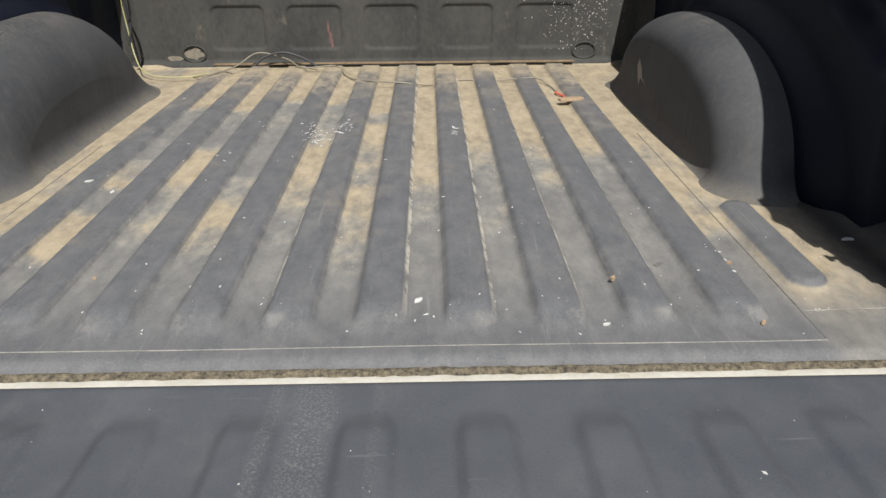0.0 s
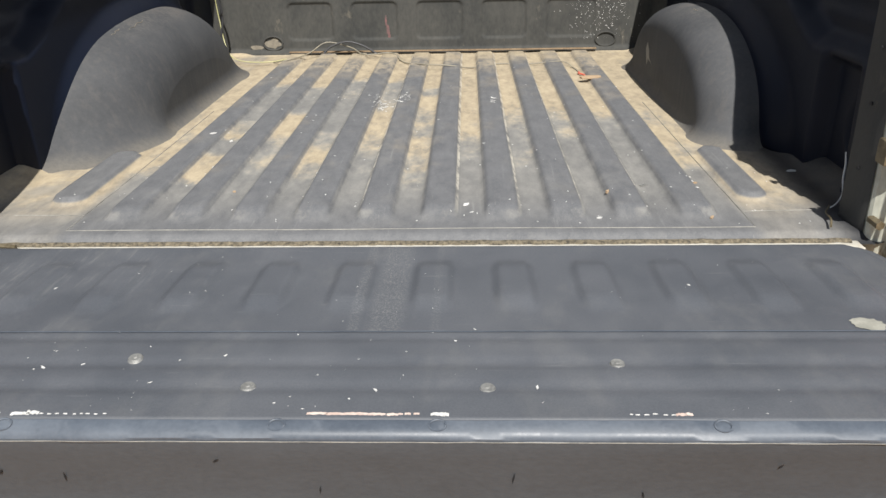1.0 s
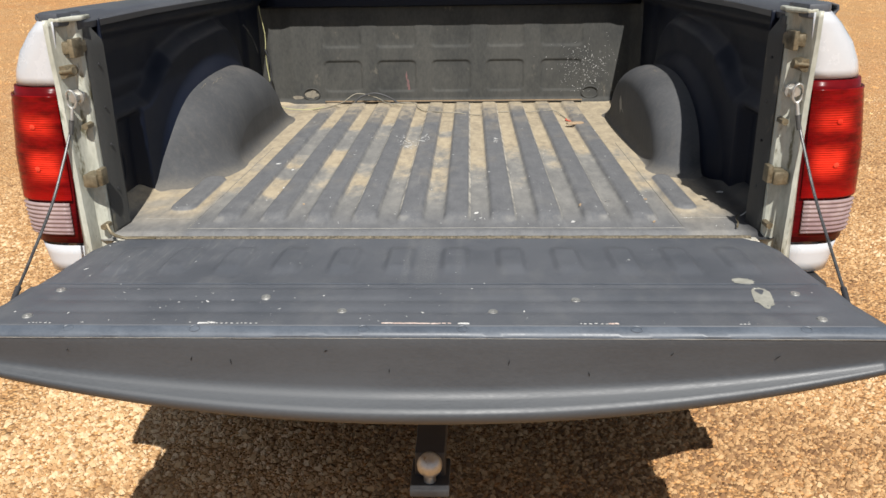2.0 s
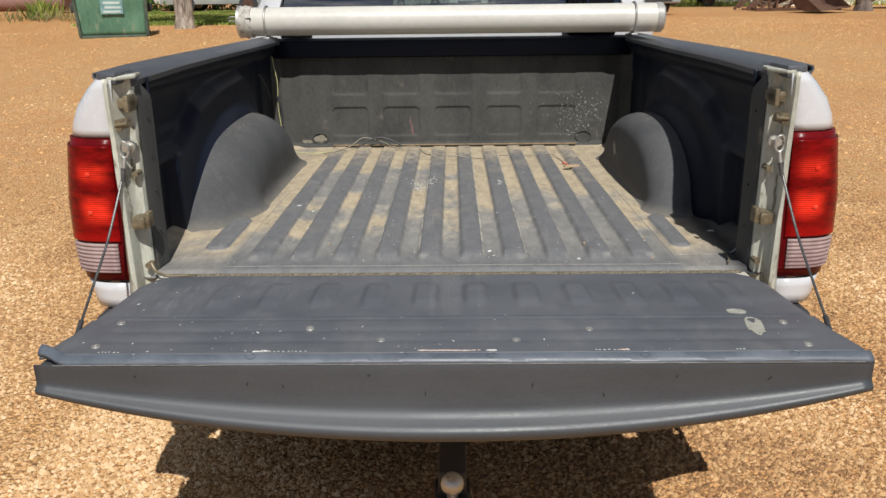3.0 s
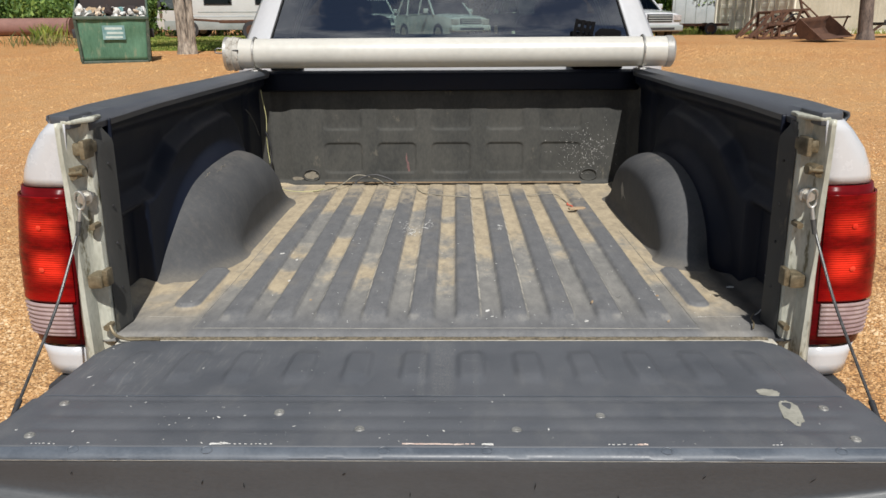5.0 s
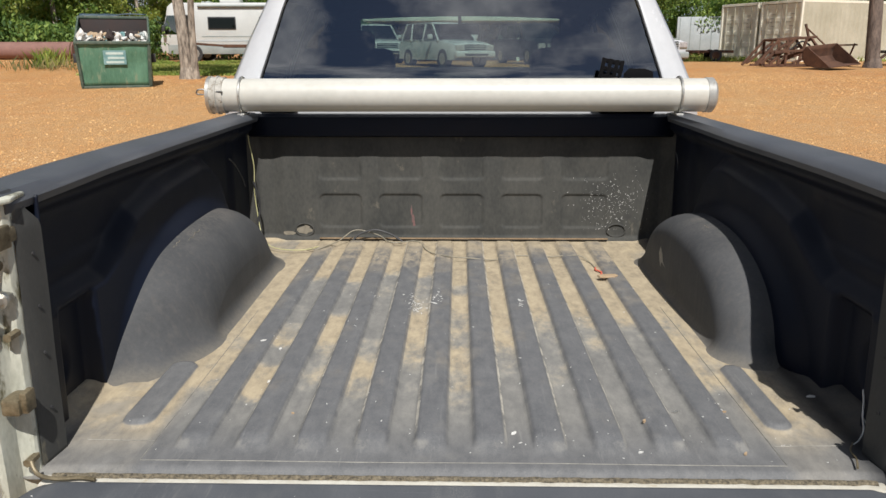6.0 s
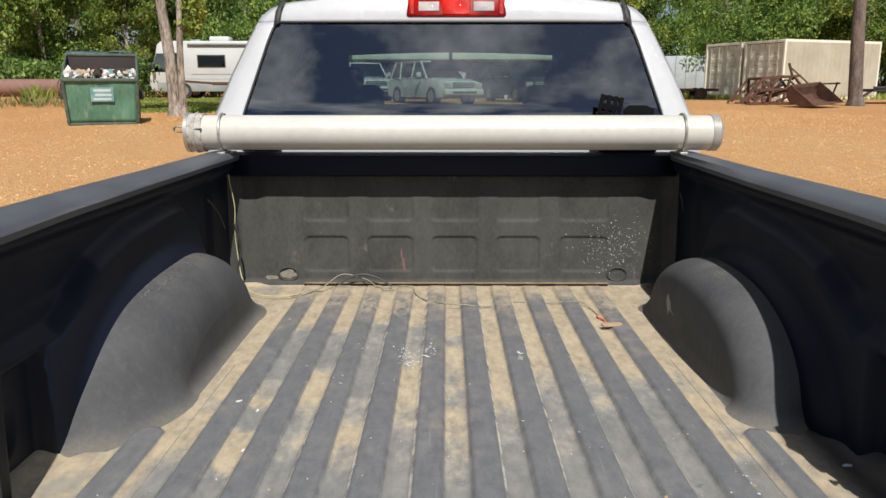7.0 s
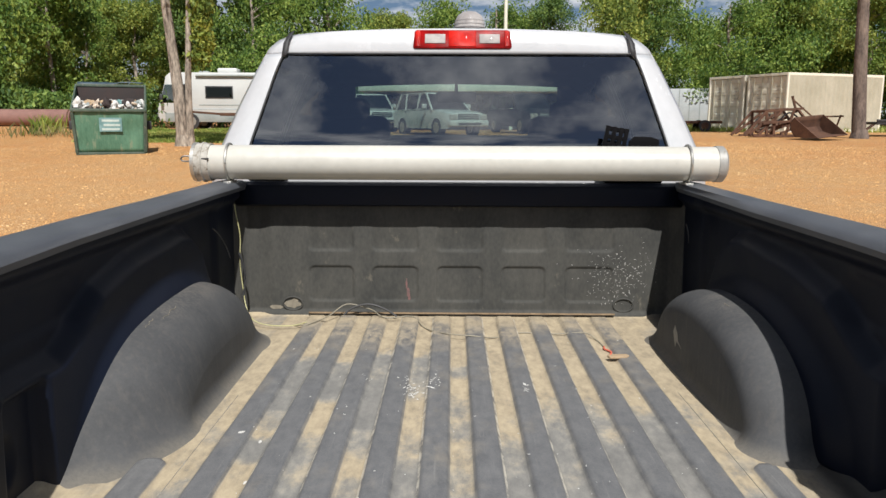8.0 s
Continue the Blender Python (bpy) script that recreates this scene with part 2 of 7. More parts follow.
def gravel_ground():
    """Orange sand with small pale stones."""
    m, nt, bs = node_mat("sandy_gravel")
    vec = coords(nt)
    n1, n2 = noise_out(nt, vec, 0.22, 5, 0.6), noise_out(nt, vec, 2.1, 6, 0.65)
    vor = nd(nt, "ShaderNodeTexVoronoi", Scale=62.0)
    nt.links.new(vec, vor.inputs["Vector"])
    vor2 = nd(nt, "ShaderNodeTexVoronoi", Scale=26.0)
    nt.links.new(vec, vor2.inputs["Vector"])
    sand = ramp(nt, calc(nt, "ADD", calc(nt, "MULTIPLY", n1, 0.6), calc(nt, "MULTIPLY", n2, 0.4)), [(0.38, (0.62, 0.215, 0.040)), (0.5, (0.64, 0.295, 0.078)), (0.64, (0.64, 0.365, 0.13))])
    sand = mixc(nt, span(nt, noise_out(nt, vec, 34.0, 4, 0.8), 0.36, 0.6, 0.5, 0.0), sand, (0.22, 0.105, 0.04))
    sand = mixc(nt, span(nt, noise_out(nt, vec, 7.0, 7, 0.85), 0.46, 0.62, 0.0, 0.5), sand, (0.66, 0.42, 0.185))
    sep = nt.nodes.new("ShaderNodeSeparateXYZ")
    nt.links.new(vec, sep.inputs[0])
    near = span(nt, calc(nt, "ADD", sep.outputs[1], calc(nt, "MULTIPLY", n1, 8.0)), 12.0, 27.0, 0.48, 0.0)
    sand = mixc(nt, near, sand, (0.62, 0.375, 0.16))
    bw = nt.nodes.new("ShaderNodeRGBToBW")
    nt.links.new(vor.outputs["Color"], bw.inputs[0])
    stone = ramp(nt, bw.outputs[0], [(0.2, (0.36, 0.21, 0.10)), (0.55, (0.58, 0.38, 0.2)), (0.85, (0.72, 0.55, 0.36))])
    many = calc(nt, "MULTIPLY", span(nt, vor.outputs["Distance"], 0.28, 0.42, 1.0, 0.0), span(nt, n2, 0.4, 0.6, 0.25, 0.9))
    ground_col = mixc(nt, many, sand, stone)
    gaps = calc(nt, "MULTIPLY", span(nt, vor.outputs["Distance"], 0.42, 0.62), 0.7)
    nt.links.new(mixc(nt, gaps, ground_col, (0.22, 0.108, 0.042)), bs.inputs["Base Color"])
    bs.inputs["Roughness"].default_value = 0.95
    hgt = calc(nt, "ADD", calc(nt, "MULTIPLY", vor.outputs["Distance"], -0.9), calc(nt, "MULTIPLY", vor2.outputs["Distance"], -0.7))
    hgt = calc(nt, "ADD", hgt, calc(nt, "MULTIPLY", noise_out(nt, vec, 9.0, 4, 0.7), 0.8))
    relief(nt, bs, hgt, 0.8, 0.02)
    return m


def island_mat(name, stops, rough=0.8, translucent=0.0):
    m, nt, bs = node_mat(name)
    geo = nt.nodes.new("ShaderNodeNewGeometry")
    vec = coords(nt)
    n = span(nt, noise_out(nt, vec, 0.75, 3, 0.5), 0.33, 0.67)
    f = calc(nt, "ADD", calc(nt, "MULTIPLY", geo.outputs["Random Per Island"], 0.55), calc(nt, "MULTIPLY", n, 0.45))
    col = ramp(nt, f, stops)
    nt.links.new(col, bs.inputs["Base Color"])
    bs.inputs["Roughness"].default_value = rough
    if translucent:
        tr = nt.nodes.new("ShaderNodeBsdfTranslucent")
        nt.links.new(col, tr.inputs[0])
        mx = nt.nodes.new("ShaderNodeMixShader")
        mx.inputs[0].default_value = translucent
        nt.links.new(bs.outputs[0], mx.inputs[1])
        nt.links.new(tr.outputs[0], mx.inputs[2])
        nt.links.new(mx.outputs[0], nt.nodes["Material Output"].inputs[0])
    return m


def glass_mat(name, tint, gloss_rough=0.01, base=0.06, graze=0.9):
    """Thin tinted pane: mirror gloss by Fresnel over a see-through tint."""
    m, nt, bs = node_mat(name)
    nt.nodes.remove(bs)
    tr = nd(nt, "ShaderNodeBsdfTransparent", Color=(*tint, 1))
    gl = nd(nt, "ShaderNodeBsdfGlossy", Roughness=gloss_rough)
    lw = nd(nt, "ShaderNodeLayerWeight", Blend=0.5)
    fr = calc(nt, "ADD", calc(nt, "MULTIPLY", calc(nt, "POWER", lw.outputs["Facing"], 4.0), graze), base)
    mx = nt.nodes.new("ShaderNodeMixShader")
    nt.links.new(fr, mx.inputs[0])
    nt.links.new(tr.outputs[0], mx.inputs[1])
    nt.links.new(gl.outputs[0], mx.inputs[2])
    nt.links.new(mx.outputs[0], nt.nodes["Material Output"].inputs[0])
    return m


def lens_mat(name, c1, c2, scale=90.0):
    """Moulded lamp plastic with fine prisms."""
    m, nt, bs = node_mat(name)
    wv = nd(nt, "ShaderNodeTexWave", Scale=scale, Distortion=0.0)
    wv.bands_direction = "Z"
    vec = coords(nt)
    nt.links.new(vec, wv.inputs["Vector"])
    nt.links.new(ramp(nt, noise_out(nt, vec, 14.0, 3), [(0.38, c1), (0.62, c2)]), bs.inputs["Base Color"])
    bs.inputs["Roughness"].default_value = 0.28
    bs.inputs["Coat Weight"].default_value = 0.05
    bs.inputs["Specular IOR Level"].default_value = 0.1
    bs.inputs["Coat Roughness"].default_value = 0.04
    relief(nt, bs, wv.outputs["Fac"], 0.25, 0.001)
    return m


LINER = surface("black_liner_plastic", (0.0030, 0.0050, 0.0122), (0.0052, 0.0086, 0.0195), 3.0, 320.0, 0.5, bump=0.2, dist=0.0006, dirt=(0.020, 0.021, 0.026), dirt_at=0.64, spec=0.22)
FLANGE = surface("dusty_grey_flange", (0.040, 0.041, 0.040), (0.074, 0.073, 0.068), 7.0, 260.0, 0.6, bump=0.25, dist=0.0008, stretch=(1, 1, 0.4), dirt=(0.15, 0.135, 0.10), dirt_at=0.6, spec=0.3)


def arch_mat():
    """Black plastic with a thin grey bloom, tan dust gathered at its foot and scuffed brown along the crest."""
    m, nt, bs = node_mat("dusty_arch_plastic")
    vec = coords(nt)
    sep = nt.nodes.new("ShaderNodeSeparateXYZ")
    nt.links.new(vec, sep.inputs[0])
    z = sep.outputs[2]
    n1, n2 = noise_out(nt, vec, 6.0, 5), noise_out(nt, vec, 110.0, 5, 0.75)
    grit = noise_out(nt, vec, 380.0, 2)
    col = ramp(nt, calc(nt, "ADD", calc(nt, "MULTIPLY", n1, 0.6), calc(nt, "MULTIPLY", n2, 0.4)), [(0.34, (0.050, 0.052, 0.055)), (0.66, (0.081, 0.082, 0.084))])
    foot = calc(nt, "MULTIPLY", span(nt, calc(nt, "ADD", z, calc(nt, "MULTIPLY", n1, 0.06)), 0.925, 0.968, 1.0, 0.0), span(nt, n2, 0.3, 0.6, 0.7, 1.0))
    crest = calc(nt, "MULTIPLY", calc(nt, "MULTIPLY", span(nt, z, 1.11, 1.165), 0.3), span(nt, calc(nt, "ADD", calc(nt, "MULTIPLY", n1, 0.5), calc(nt, "MULTIPLY", n2, 0.5)), 0.46, 0.6))
    streak = noise_out(nt, coords(nt, (7, 7, 0.6)), 9.0, 4, 0.6)
    veil = calc(nt, "MULTIPLY", span(nt, streak, 0.45, 0.72), 0.09)
    col = mixc(nt, calc(nt, "MULTIPLY", foot, 0.3), col, (0.36, 0.315, 0.24))
    col = mixc(nt, calc(nt, "MAXIMUM", crest, veil), col, (0.22, 0.19, 0.155))
    nt.links.new(col, bs.inputs["Base Color"])
    bs.inputs["Roughness"].default_value = 0.72
    bs.inputs["Specular IOR Level"].default_value = 0.3
    relief(nt, bs, grit, 0.3, 0.0008)
    return m


ARCH = arch_mat()
BULK = surface("dusty_bulkhead_plastic", (0.047, 0.048, 0.046), (0.085, 0.083, 0.075), 7.0, 90.0, 0.85, bump=0.3, dist=0.0012, stretch=(1, 1, 0.55), dirt=(0.135, 0.124, 0.10), dirt_at=0.62, spec=0.12)
SEAM = surface("pale_worn_seam", (0.17, 0.165, 0.15), (0.34, 0.325, 0.285), 30.0, 200.0, 0.9, bump=0.1)
STAIN = surface("faint_tan_stain", (0.17, 0.15, 0.115), (0.27, 0.24, 0.19), 50.0, 220.0, 0.9, bump=0.1)
BROWN = surface("brown_rusty_grit", (0.13, 0.085, 0.045), (0.28, 0.2, 0.12), 30.0, 200.0, 0.9, bump=0.3)
FLOOR = floor_liner()


def gate_mat():
    """Dark grey plastic, rubbed pale along the middle of the hinge side, with fine lengthways scuffs."""
    m, nt, bs = node_mat("tailgate_liner_plastic")
    vec = coords(nt)
    sep = nt.nodes.new("ShaderNodeSeparateXYZ")
    nt.links.new(vec, sep.inputs[0])
    x, y, z = sep.outputs
    n1, n2 = noise_out(nt, vec, 7.0, 5), noise_out(nt, coords(nt, (1, 0.25, 1)), 60.0, 5, 0.7)
    grit = noise_out(nt, vec, 420.0, 3, 0.7)
    col = ramp(nt, calc(nt, "ADD", calc(nt, "MULTIPLY", n1, 0.55), calc(nt, "MULTIPLY", grit, 0.45)), [(0.34, (0.064, 0.070, 0.080)), (0.66, (0.102, 0.107, 0.117))])
    hinge_side = span(nt, y, -0.34, -0.325)
    streak = span(nt, noise_out(nt, coords(nt, (1, 0.07, 1)), 130.0, 5, 0.7), 0.52, 0.68)
    near = calc(nt, "ADD", calc(nt, "ADD", span(nt, calc(nt, "ABSOLUTE", calc(nt, "ADD", x, 0.042)), 0.003, 0.012, 0.8, 0.0), span(nt, calc(nt, "ABSOLUTE", calc(nt, "ADD", x, -0.068)), 0.002, 0.009, 0.5, 0.0)), span(nt, calc(nt, "ABSOLUTE", x), 0.012, 0.032, 1.0, 0.0))
    speck = span(nt, noise_out(nt, vec, 360.0, 3, 0.75), 0.46, 0.64)
    middle = calc(nt, "MULTIPLY", near, calc(nt, "MAXIMUM", calc(nt, "MULTIPLY", streak, speck), calc(nt, "MULTIPLY", speck, 0.5)))
    left = calc(nt, "MULTIPLY", span(nt, x, -0.12, -0.5), calc(nt, "MULTIPLY", streak, span(nt, n1, 0.42, 0.6)))
    rub = calc(nt, "MULTIPLY", hinge_side, calc(nt, "MAXIMUM", calc(nt, "MULTIPLY", middle, 0.7), calc(nt, "MULTIPLY", left, 0.2)))
    col = mixc(nt, rub, col, (0.29, 0.285, 0.265))
    haze = calc(nt, "MULTIPLY", span(nt, noise_out(nt, coords(nt, (1, 0.5, 1)), 9.0, 6, 0.7), 0.5, 0.72), 0.25)
    col = mixc(nt, haze, col, (0.17, 0.168, 0.16))
    wisp = calc(nt, "MULTIPLY", span(nt, noise_out(nt, coords(nt, (0.05, 1, 1)), 150.0, 4, 0.65), 0.64, 0.76), 0.3)
    col = mixc(nt, wisp, col, (0.26, 0.26, 0.26))
    nt.links.new(col, bs.inputs["Base Color"])
    nt.links.new(span(nt, n1, 0.3, 0.7, 0.48, 0.66), bs.inputs["Roughness"])
    bs.inputs["Specular IOR Level"].default_value = 0.4
    relief(nt, bs, grit, 0.3, 0.0008)
    return m


GATE = gate_mat()
GATE_CAP = surface("blue_grey_cap_plastic", (0.062, 0.074, 0.092), (0.094, 0.110, 0.132), 14.0, 200.0, 0.46, bump=0.12, dist=0.0006, dirt=(0.2, 0.2, 0.2), dirt_at=0.68)
SPOILER = surface("grey_spoiler_plastic", (0.037, 0.041, 0.046), (0.055, 0.060, 0.066), 5.0, 260.0, 0.47, bump=0.22, dist=0.0007, stretch=(0.4, 1, 1))
RAILCAP = surface("rail_cap_plastic", (0.051, 0.056, 0.066), (0.083, 0.089, 0.100), 6.0, 280.0, 0.48, bump=0.25, dist=0.0007)
WHITE = surface("white_car_paint", (0.47, 0.48, 0.495), (0.53, 0.54, 0.555), 2.0, 30.0, 0.22, bump=0.0, coat=0.6)
CREAM = surface("dirty_cream_metal", (0.33, 0.33, 0.265), (0.60, 0.60, 0.51), 8.0, 120.0, 0.42, bump=0.12, dist=0.001, stretch=(1, 1, 0.4), dirt=(0.13, 0.118, 0.065), dirt_at=0.55)
SILL = surface("worn_cream_sill", (0.46, 0.43, 0.36), (0.6, 0.58, 0.51), 20.0, 150.0, 0.45, bump=0.1, dirt=(0.42, 0.33, 0.2), dirt_at=0.6)
CRUMB = surface("gritty_dust_line", (0.03, 0.026, 0.02), (0.24, 0.20, 0.135), 130.0, 320.0, 0.95, bump=0.8, dist=0.004)
PVC = surface("white_pvc_pipe", (0.475, 0.462, 0.415), (0.545, 0.53, 0.48), 2.5, 40.0, 0.34, bump=0.03, dirt=(0.6, 0.56, 0.46), dirt_at=0.7)
CAP = surface("dirty_pipe_cap", (0.30, 0.285, 0.25), (0.52, 0.50, 0.45), 14.0, 90.0, 0.5, bump=0.15, dirt=(0.17, 0.14, 0.10), dirt_at=0.52)
CAP_GREY = surface("dull_grey_cap", (0.24, 0.24, 0.23), (0.36, 0.355, 0.335), 14.0, 120.0, 0.5, 0.2, bump=0.1, dirt=(0.2, 0.17, 0.13), dirt_at=0.6)
STEEL = surface("dull_zinc_steel", (0.42, 0.41, 0.38), (0.58, 0.57, 0.53), 20.0, 160.0, 0.4, 0.8, bump=0.1, dirt=(0.3, 0.22, 0.13), dirt_at=0.6)
CABLE = surface("grey_steel_cable", (0.075, 0.075, 0.075), (0.15, 0.15, 0.145), 40.0, 300.0, 0.45, 0.7, bump=0.3)
DARK = surface("black_rubber", (0.02, 0.02, 0.022), (0.04, 0.04, 0.042), 12.0, 160.0, 0.6, bump=0.2)
RUST = surface("rusty_iron", (0.06, 0.028, 0.018), (0.15, 0.075, 0.045), 3.0, 30.0, 0.85, 0.2, bump=0.4, dist=0.006, dirt=(0.05, 0.03, 0.025), dirt_at=0.58)
BRACKET = surface("brown_stained_bracket", (0.085, 0.068, 0.04), (0.25, 0.205, 0.13), 30.0, 160.0, 0.5, 0.4, bump=0.2)


def lamp_lens():
    """Deep red moulded lens with fine ribs; the glow of two bowls is painted into its colour."""
    m, nt, bs = node_mat("red_lamp_lens")
    vec = coords(nt)
    sep = nt.nodes.new("ShaderNodeSeparateXYZ")
    nt.links.new(vec, sep.inputs[0])
    ax, z = calc(nt, "ABSOLUTE", sep.outputs[0]), sep.outputs[2]
    n1 = noise_out(nt, coords(nt, (1, 1, 3)), 22.0, 4, 0.6)
    wv = nd(nt, "ShaderNodeTexWave", Scale=60.0, Distortion=0.6)
    wv.bands_direction = "Z"
    nt.links.new(vec, wv.inputs["Vector"])
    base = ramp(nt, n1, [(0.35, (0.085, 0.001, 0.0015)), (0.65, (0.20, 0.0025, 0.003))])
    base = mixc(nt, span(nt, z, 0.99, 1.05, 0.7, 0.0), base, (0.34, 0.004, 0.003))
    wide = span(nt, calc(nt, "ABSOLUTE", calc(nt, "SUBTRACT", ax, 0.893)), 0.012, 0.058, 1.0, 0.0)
    # two glowing bowls put into the colour, with no reflectors behind
    bowl_glow = calc(nt, "MAXIMUM", calc(nt, "MULTIPLY", span(nt, calc(nt, "ABSOLUTE", calc(nt, "SUBTRACT", z, 1.178)), 0.004, 0.036, 1.0, 0.0), 0.75), span(nt, calc(nt, "ABSOLUTE", calc(nt, "SUBTRACT", z, 1.084)), 0.008, 0.05, 1.0, 0.0))
    glow = calc(nt, "MULTIPLY", calc(nt, "MULTIPLY", bowl_glow, wide), span(nt, calc(nt, "ADD", calc(nt, "MULTIPLY", wv.outputs["Fac"], 0.4), calc(nt, "MULTIPLY", n1, 0.6)), 0.25, 0.65, 0.35, 1.0))
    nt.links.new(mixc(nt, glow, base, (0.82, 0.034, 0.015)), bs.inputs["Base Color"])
    bs.inputs["Roughness"].default_value = 0.25
    bs.inputs["Specular IOR Level"].default_value = 0.12
    bs.inputs["Coat Weight"].default_value = 0.05
    relief(nt, bs, wv.outputs["Fac"], 0.25, 0.001)
    return m


RED_LENS = lens_mat("deep_red_lens", (0.15, 0.0015, 0.002), (0.30, 0.004, 0.004))
LAMP_LENS = lamp_lens()
RED_CELL = lens_mat("bright_red_lamp_cell", (0.28, 0.004, 0.003), (0.50, 0.012, 0.006), 160.0)
HOT_CELL = lens_mat("painted_lamp_glint", (0.6, 0.03, 0.015), (0.75, 0.07, 0.035), 220.0)
PINK_LENS = lens_mat("pinkish_clear_lens", (0.23, 0.155, 0.155), (0.33, 0.25, 0.24), 130.0)
BLACK = surface("matt_black_plastic", (0.003, 0.003, 0.0035), (0.006, 0.006, 0.007), 12.0, 160.0, 0.8, bump=0.1, spec=0.1)
DARK_RED = lens_mat("dark_red_lamp_border", (0.075, 0.002, 0.003), (0.12, 0.003, 0.005), 30.0)
CLEAR_LENS = lens_mat("clear_lamp_lens", (0.27, 0.25, 0.245), (0.40, 0.375, 0.36), 130.0)
TINT = glass_mat("dark_tinted_glass", (0.50, 0.62, 0.56), base=0.33)
GLASS = glass_mat("green_car_glass", (0.72, 0.82, 0.76))
DARKGLASS = glass_mat("black_car_glass", (0.05, 0.06, 0.06))
BLACKOUT = glass_mat("blackout_side_glass", (0.004, 0.005, 0.005), base=0.04, graze=0.1)
RV_GLASS = glass_mat("pale_green_rv_glass", (0.10, 0.13, 0.11), base=0.30)
SEAT = surface("dark_seat_cloth", (0.006, 0.006, 0.007), (0.012, 0.012, 0.013), 8.0, 200.0, 0.9, bump=0.3)
WOOD = surface("raw_wood", (0.32, 0.22, 0.13), (0.46, 0.34, 0.22), 20.0, 120.0, 0.8, bump=0.3, stretch=(1, 8, 1))
PAPER = surface("white_flake", (0.5, 0.49, 0.46), (0.68, 0.67, 0.64), 60.0, 300.0, 0.8, bump=0.1)
SCRAPE = surface("pinkish_bare_scrape", (0.50, 0.36, 0.30), (0.66, 0.56, 0.49), 60.0, 300.0, 0.8, bump=0.1)
PALE = surface("pale_dried_stain", (0.22, 0.215, 0.18), (0.33, 0.32, 0.27), 40.0, 220.0, 0.9, bump=0.1)
RIVET = surface("pale_rivet", (0.19, 0.188, 0.175), (0.31, 0.305, 0.285), 90.0, 300.0, 0.5, 0.4, bump=0.3)
PINK = surface("pink_paint_mark", (0.085, 0.07, 0.066), (0.21, 0.10, 0.095), 60.0, 160.0, 0.8, bump=0.1)
YELLOW = surface("yellow_wire_plastic", (0.42, 0.4, 0.17), (0.5, 0.48, 0.27), 30.0, 100.0, 0.5, bump=0.0)
REDWIRE = surface("red_wire_plastic", (0.55, 0.08, 0.05), (0.65, 0.16, 0.1), 30.0, 100.0, 0.5, bump=0.0)
GREYWIRE = surface("grey_wire_plastic", (0.2, 0.18, 0.14), (0.3, 0.27, 0.2), 30.0, 100.0, 0.6, bump=0.0)
GREEN = surface("faded_green_steel", (0.045, 0.125, 0.078), (0.105, 0.225, 0.145), 3.0, 30.0, 0.55, bump=0.15, dist=0.004, stretch=(1, 1, 0.3), dirt=(0.17, 0.23, 0.15), dirt_at=0.54)
DUMP_RIM = surface("grimy_green_steel", (0.035, 0.06, 0.045), (0.09, 0.12, 0.09), 6.0, 40.0, 0.6, bump=0.2, dist=0.004, dirt=(0.16, 0.15, 0.12), dirt_at=0.56)
DUMP_LID = surface("dark_blue_lid_plastic", (0.02, 0.04, 0.055), (0.05, 0.085, 0.11), 5.0, 40.0, 0.5, bump=0.1)
DUMP_IN = surface("rusty_bin_inside", (0.018, 0.013, 0.013), (0.042, 0.028, 0.025), 3.0, 30.0, 0.8, bump=0.2)
# same paint twice: brightened for doors in grazing sun, darkened for the sunlit side
CONT = surface("tan_container_paint", (0.72, 0.68, 0.56), (0.80, 0.765, 0.64), 1.0, 12.0, 0.6, bump=0.1, dirt=(0.46, 0.41, 0.30), dirt_at=0.64)
MARK = surface("faded_grey_stencil", (0.34, 0.31, 0.24), (0.46, 0.42, 0.33), 4.0, 40.0, 0.7, bump=0.0)
CONT_DIM = surface("darkened_container_paint", (0.36, 0.335, 0.25), (0.47, 0.44, 0.345), 0.9, 10.0, 0.6, bump=0.1, dirt=(0.4, 0.35, 0.25), dirt_at=0.6)
RVW = surface("white_rv_gelcoat", (0.50, 0.51, 0.495), (0.58, 0.59, 0.575), 0.8, 14.0, 0.35, bump=0.0)
GREYP = surface("grey_rv_band", (0.22, 0.25, 0.24), (0.32, 0.34, 0.33), 1.0, 14.0, 0.45, bump=0.0)
GREYT = surface("grey_trailer_sheet", (0.38, 0.41, 0.42), (0.50, 0.53, 0.54), 1.2, 14.0, 0.5, bump=0.0)
BARK = surface("grey_brown_bark", (0.075, 0.06, 0.047), (0.46, 0.395, 0.32), 11.0, 26.0, 0.95, bump=0.8, dist=0.03, stretch=(1, 1, 0.25))
PINE = surface("dark_pine_bark", (0.055, 0.042, 0.036), (0.22, 0.17, 0.14), 4.0, 22.0, 0.95, bump=0.8, dist=0.03, stretch=(1, 1, 0.35))
LEAF = island_mat("green_leaves", [(0.2, (0.06, 0.13, 0.024)), (0.5, (0.16, 0.26, 0.046)), (0.8, (0.33, 0.42, 0.085))], 0.6, 0.4)
LEAF_Y = island_mat("yellow_green_leaves", [(0.2, (0.09, 0.15, 0.028)), (0.5, (0.20, 0.27, 0.048)), (0.8, (0.38, 0.41, 0.08))], 0.6, 0.35)
LEAF_D = island_mat("dark_green_leaves", [(0.2, (0.045, 0.10, 0.022)), (0.55, (0.12, 0.205, 0.042)), (0.85, (0.24, 0.33, 0.066))], 0.6, 0.3)
GRASS = island_mat("grass_blades", [(0.2, (0.14, 0.21, 0.035)), (0.5, (0.26, 0.33, 0.06)), (0.85, (0.42, 0.42, 0.13))], 0.8, 0.3)
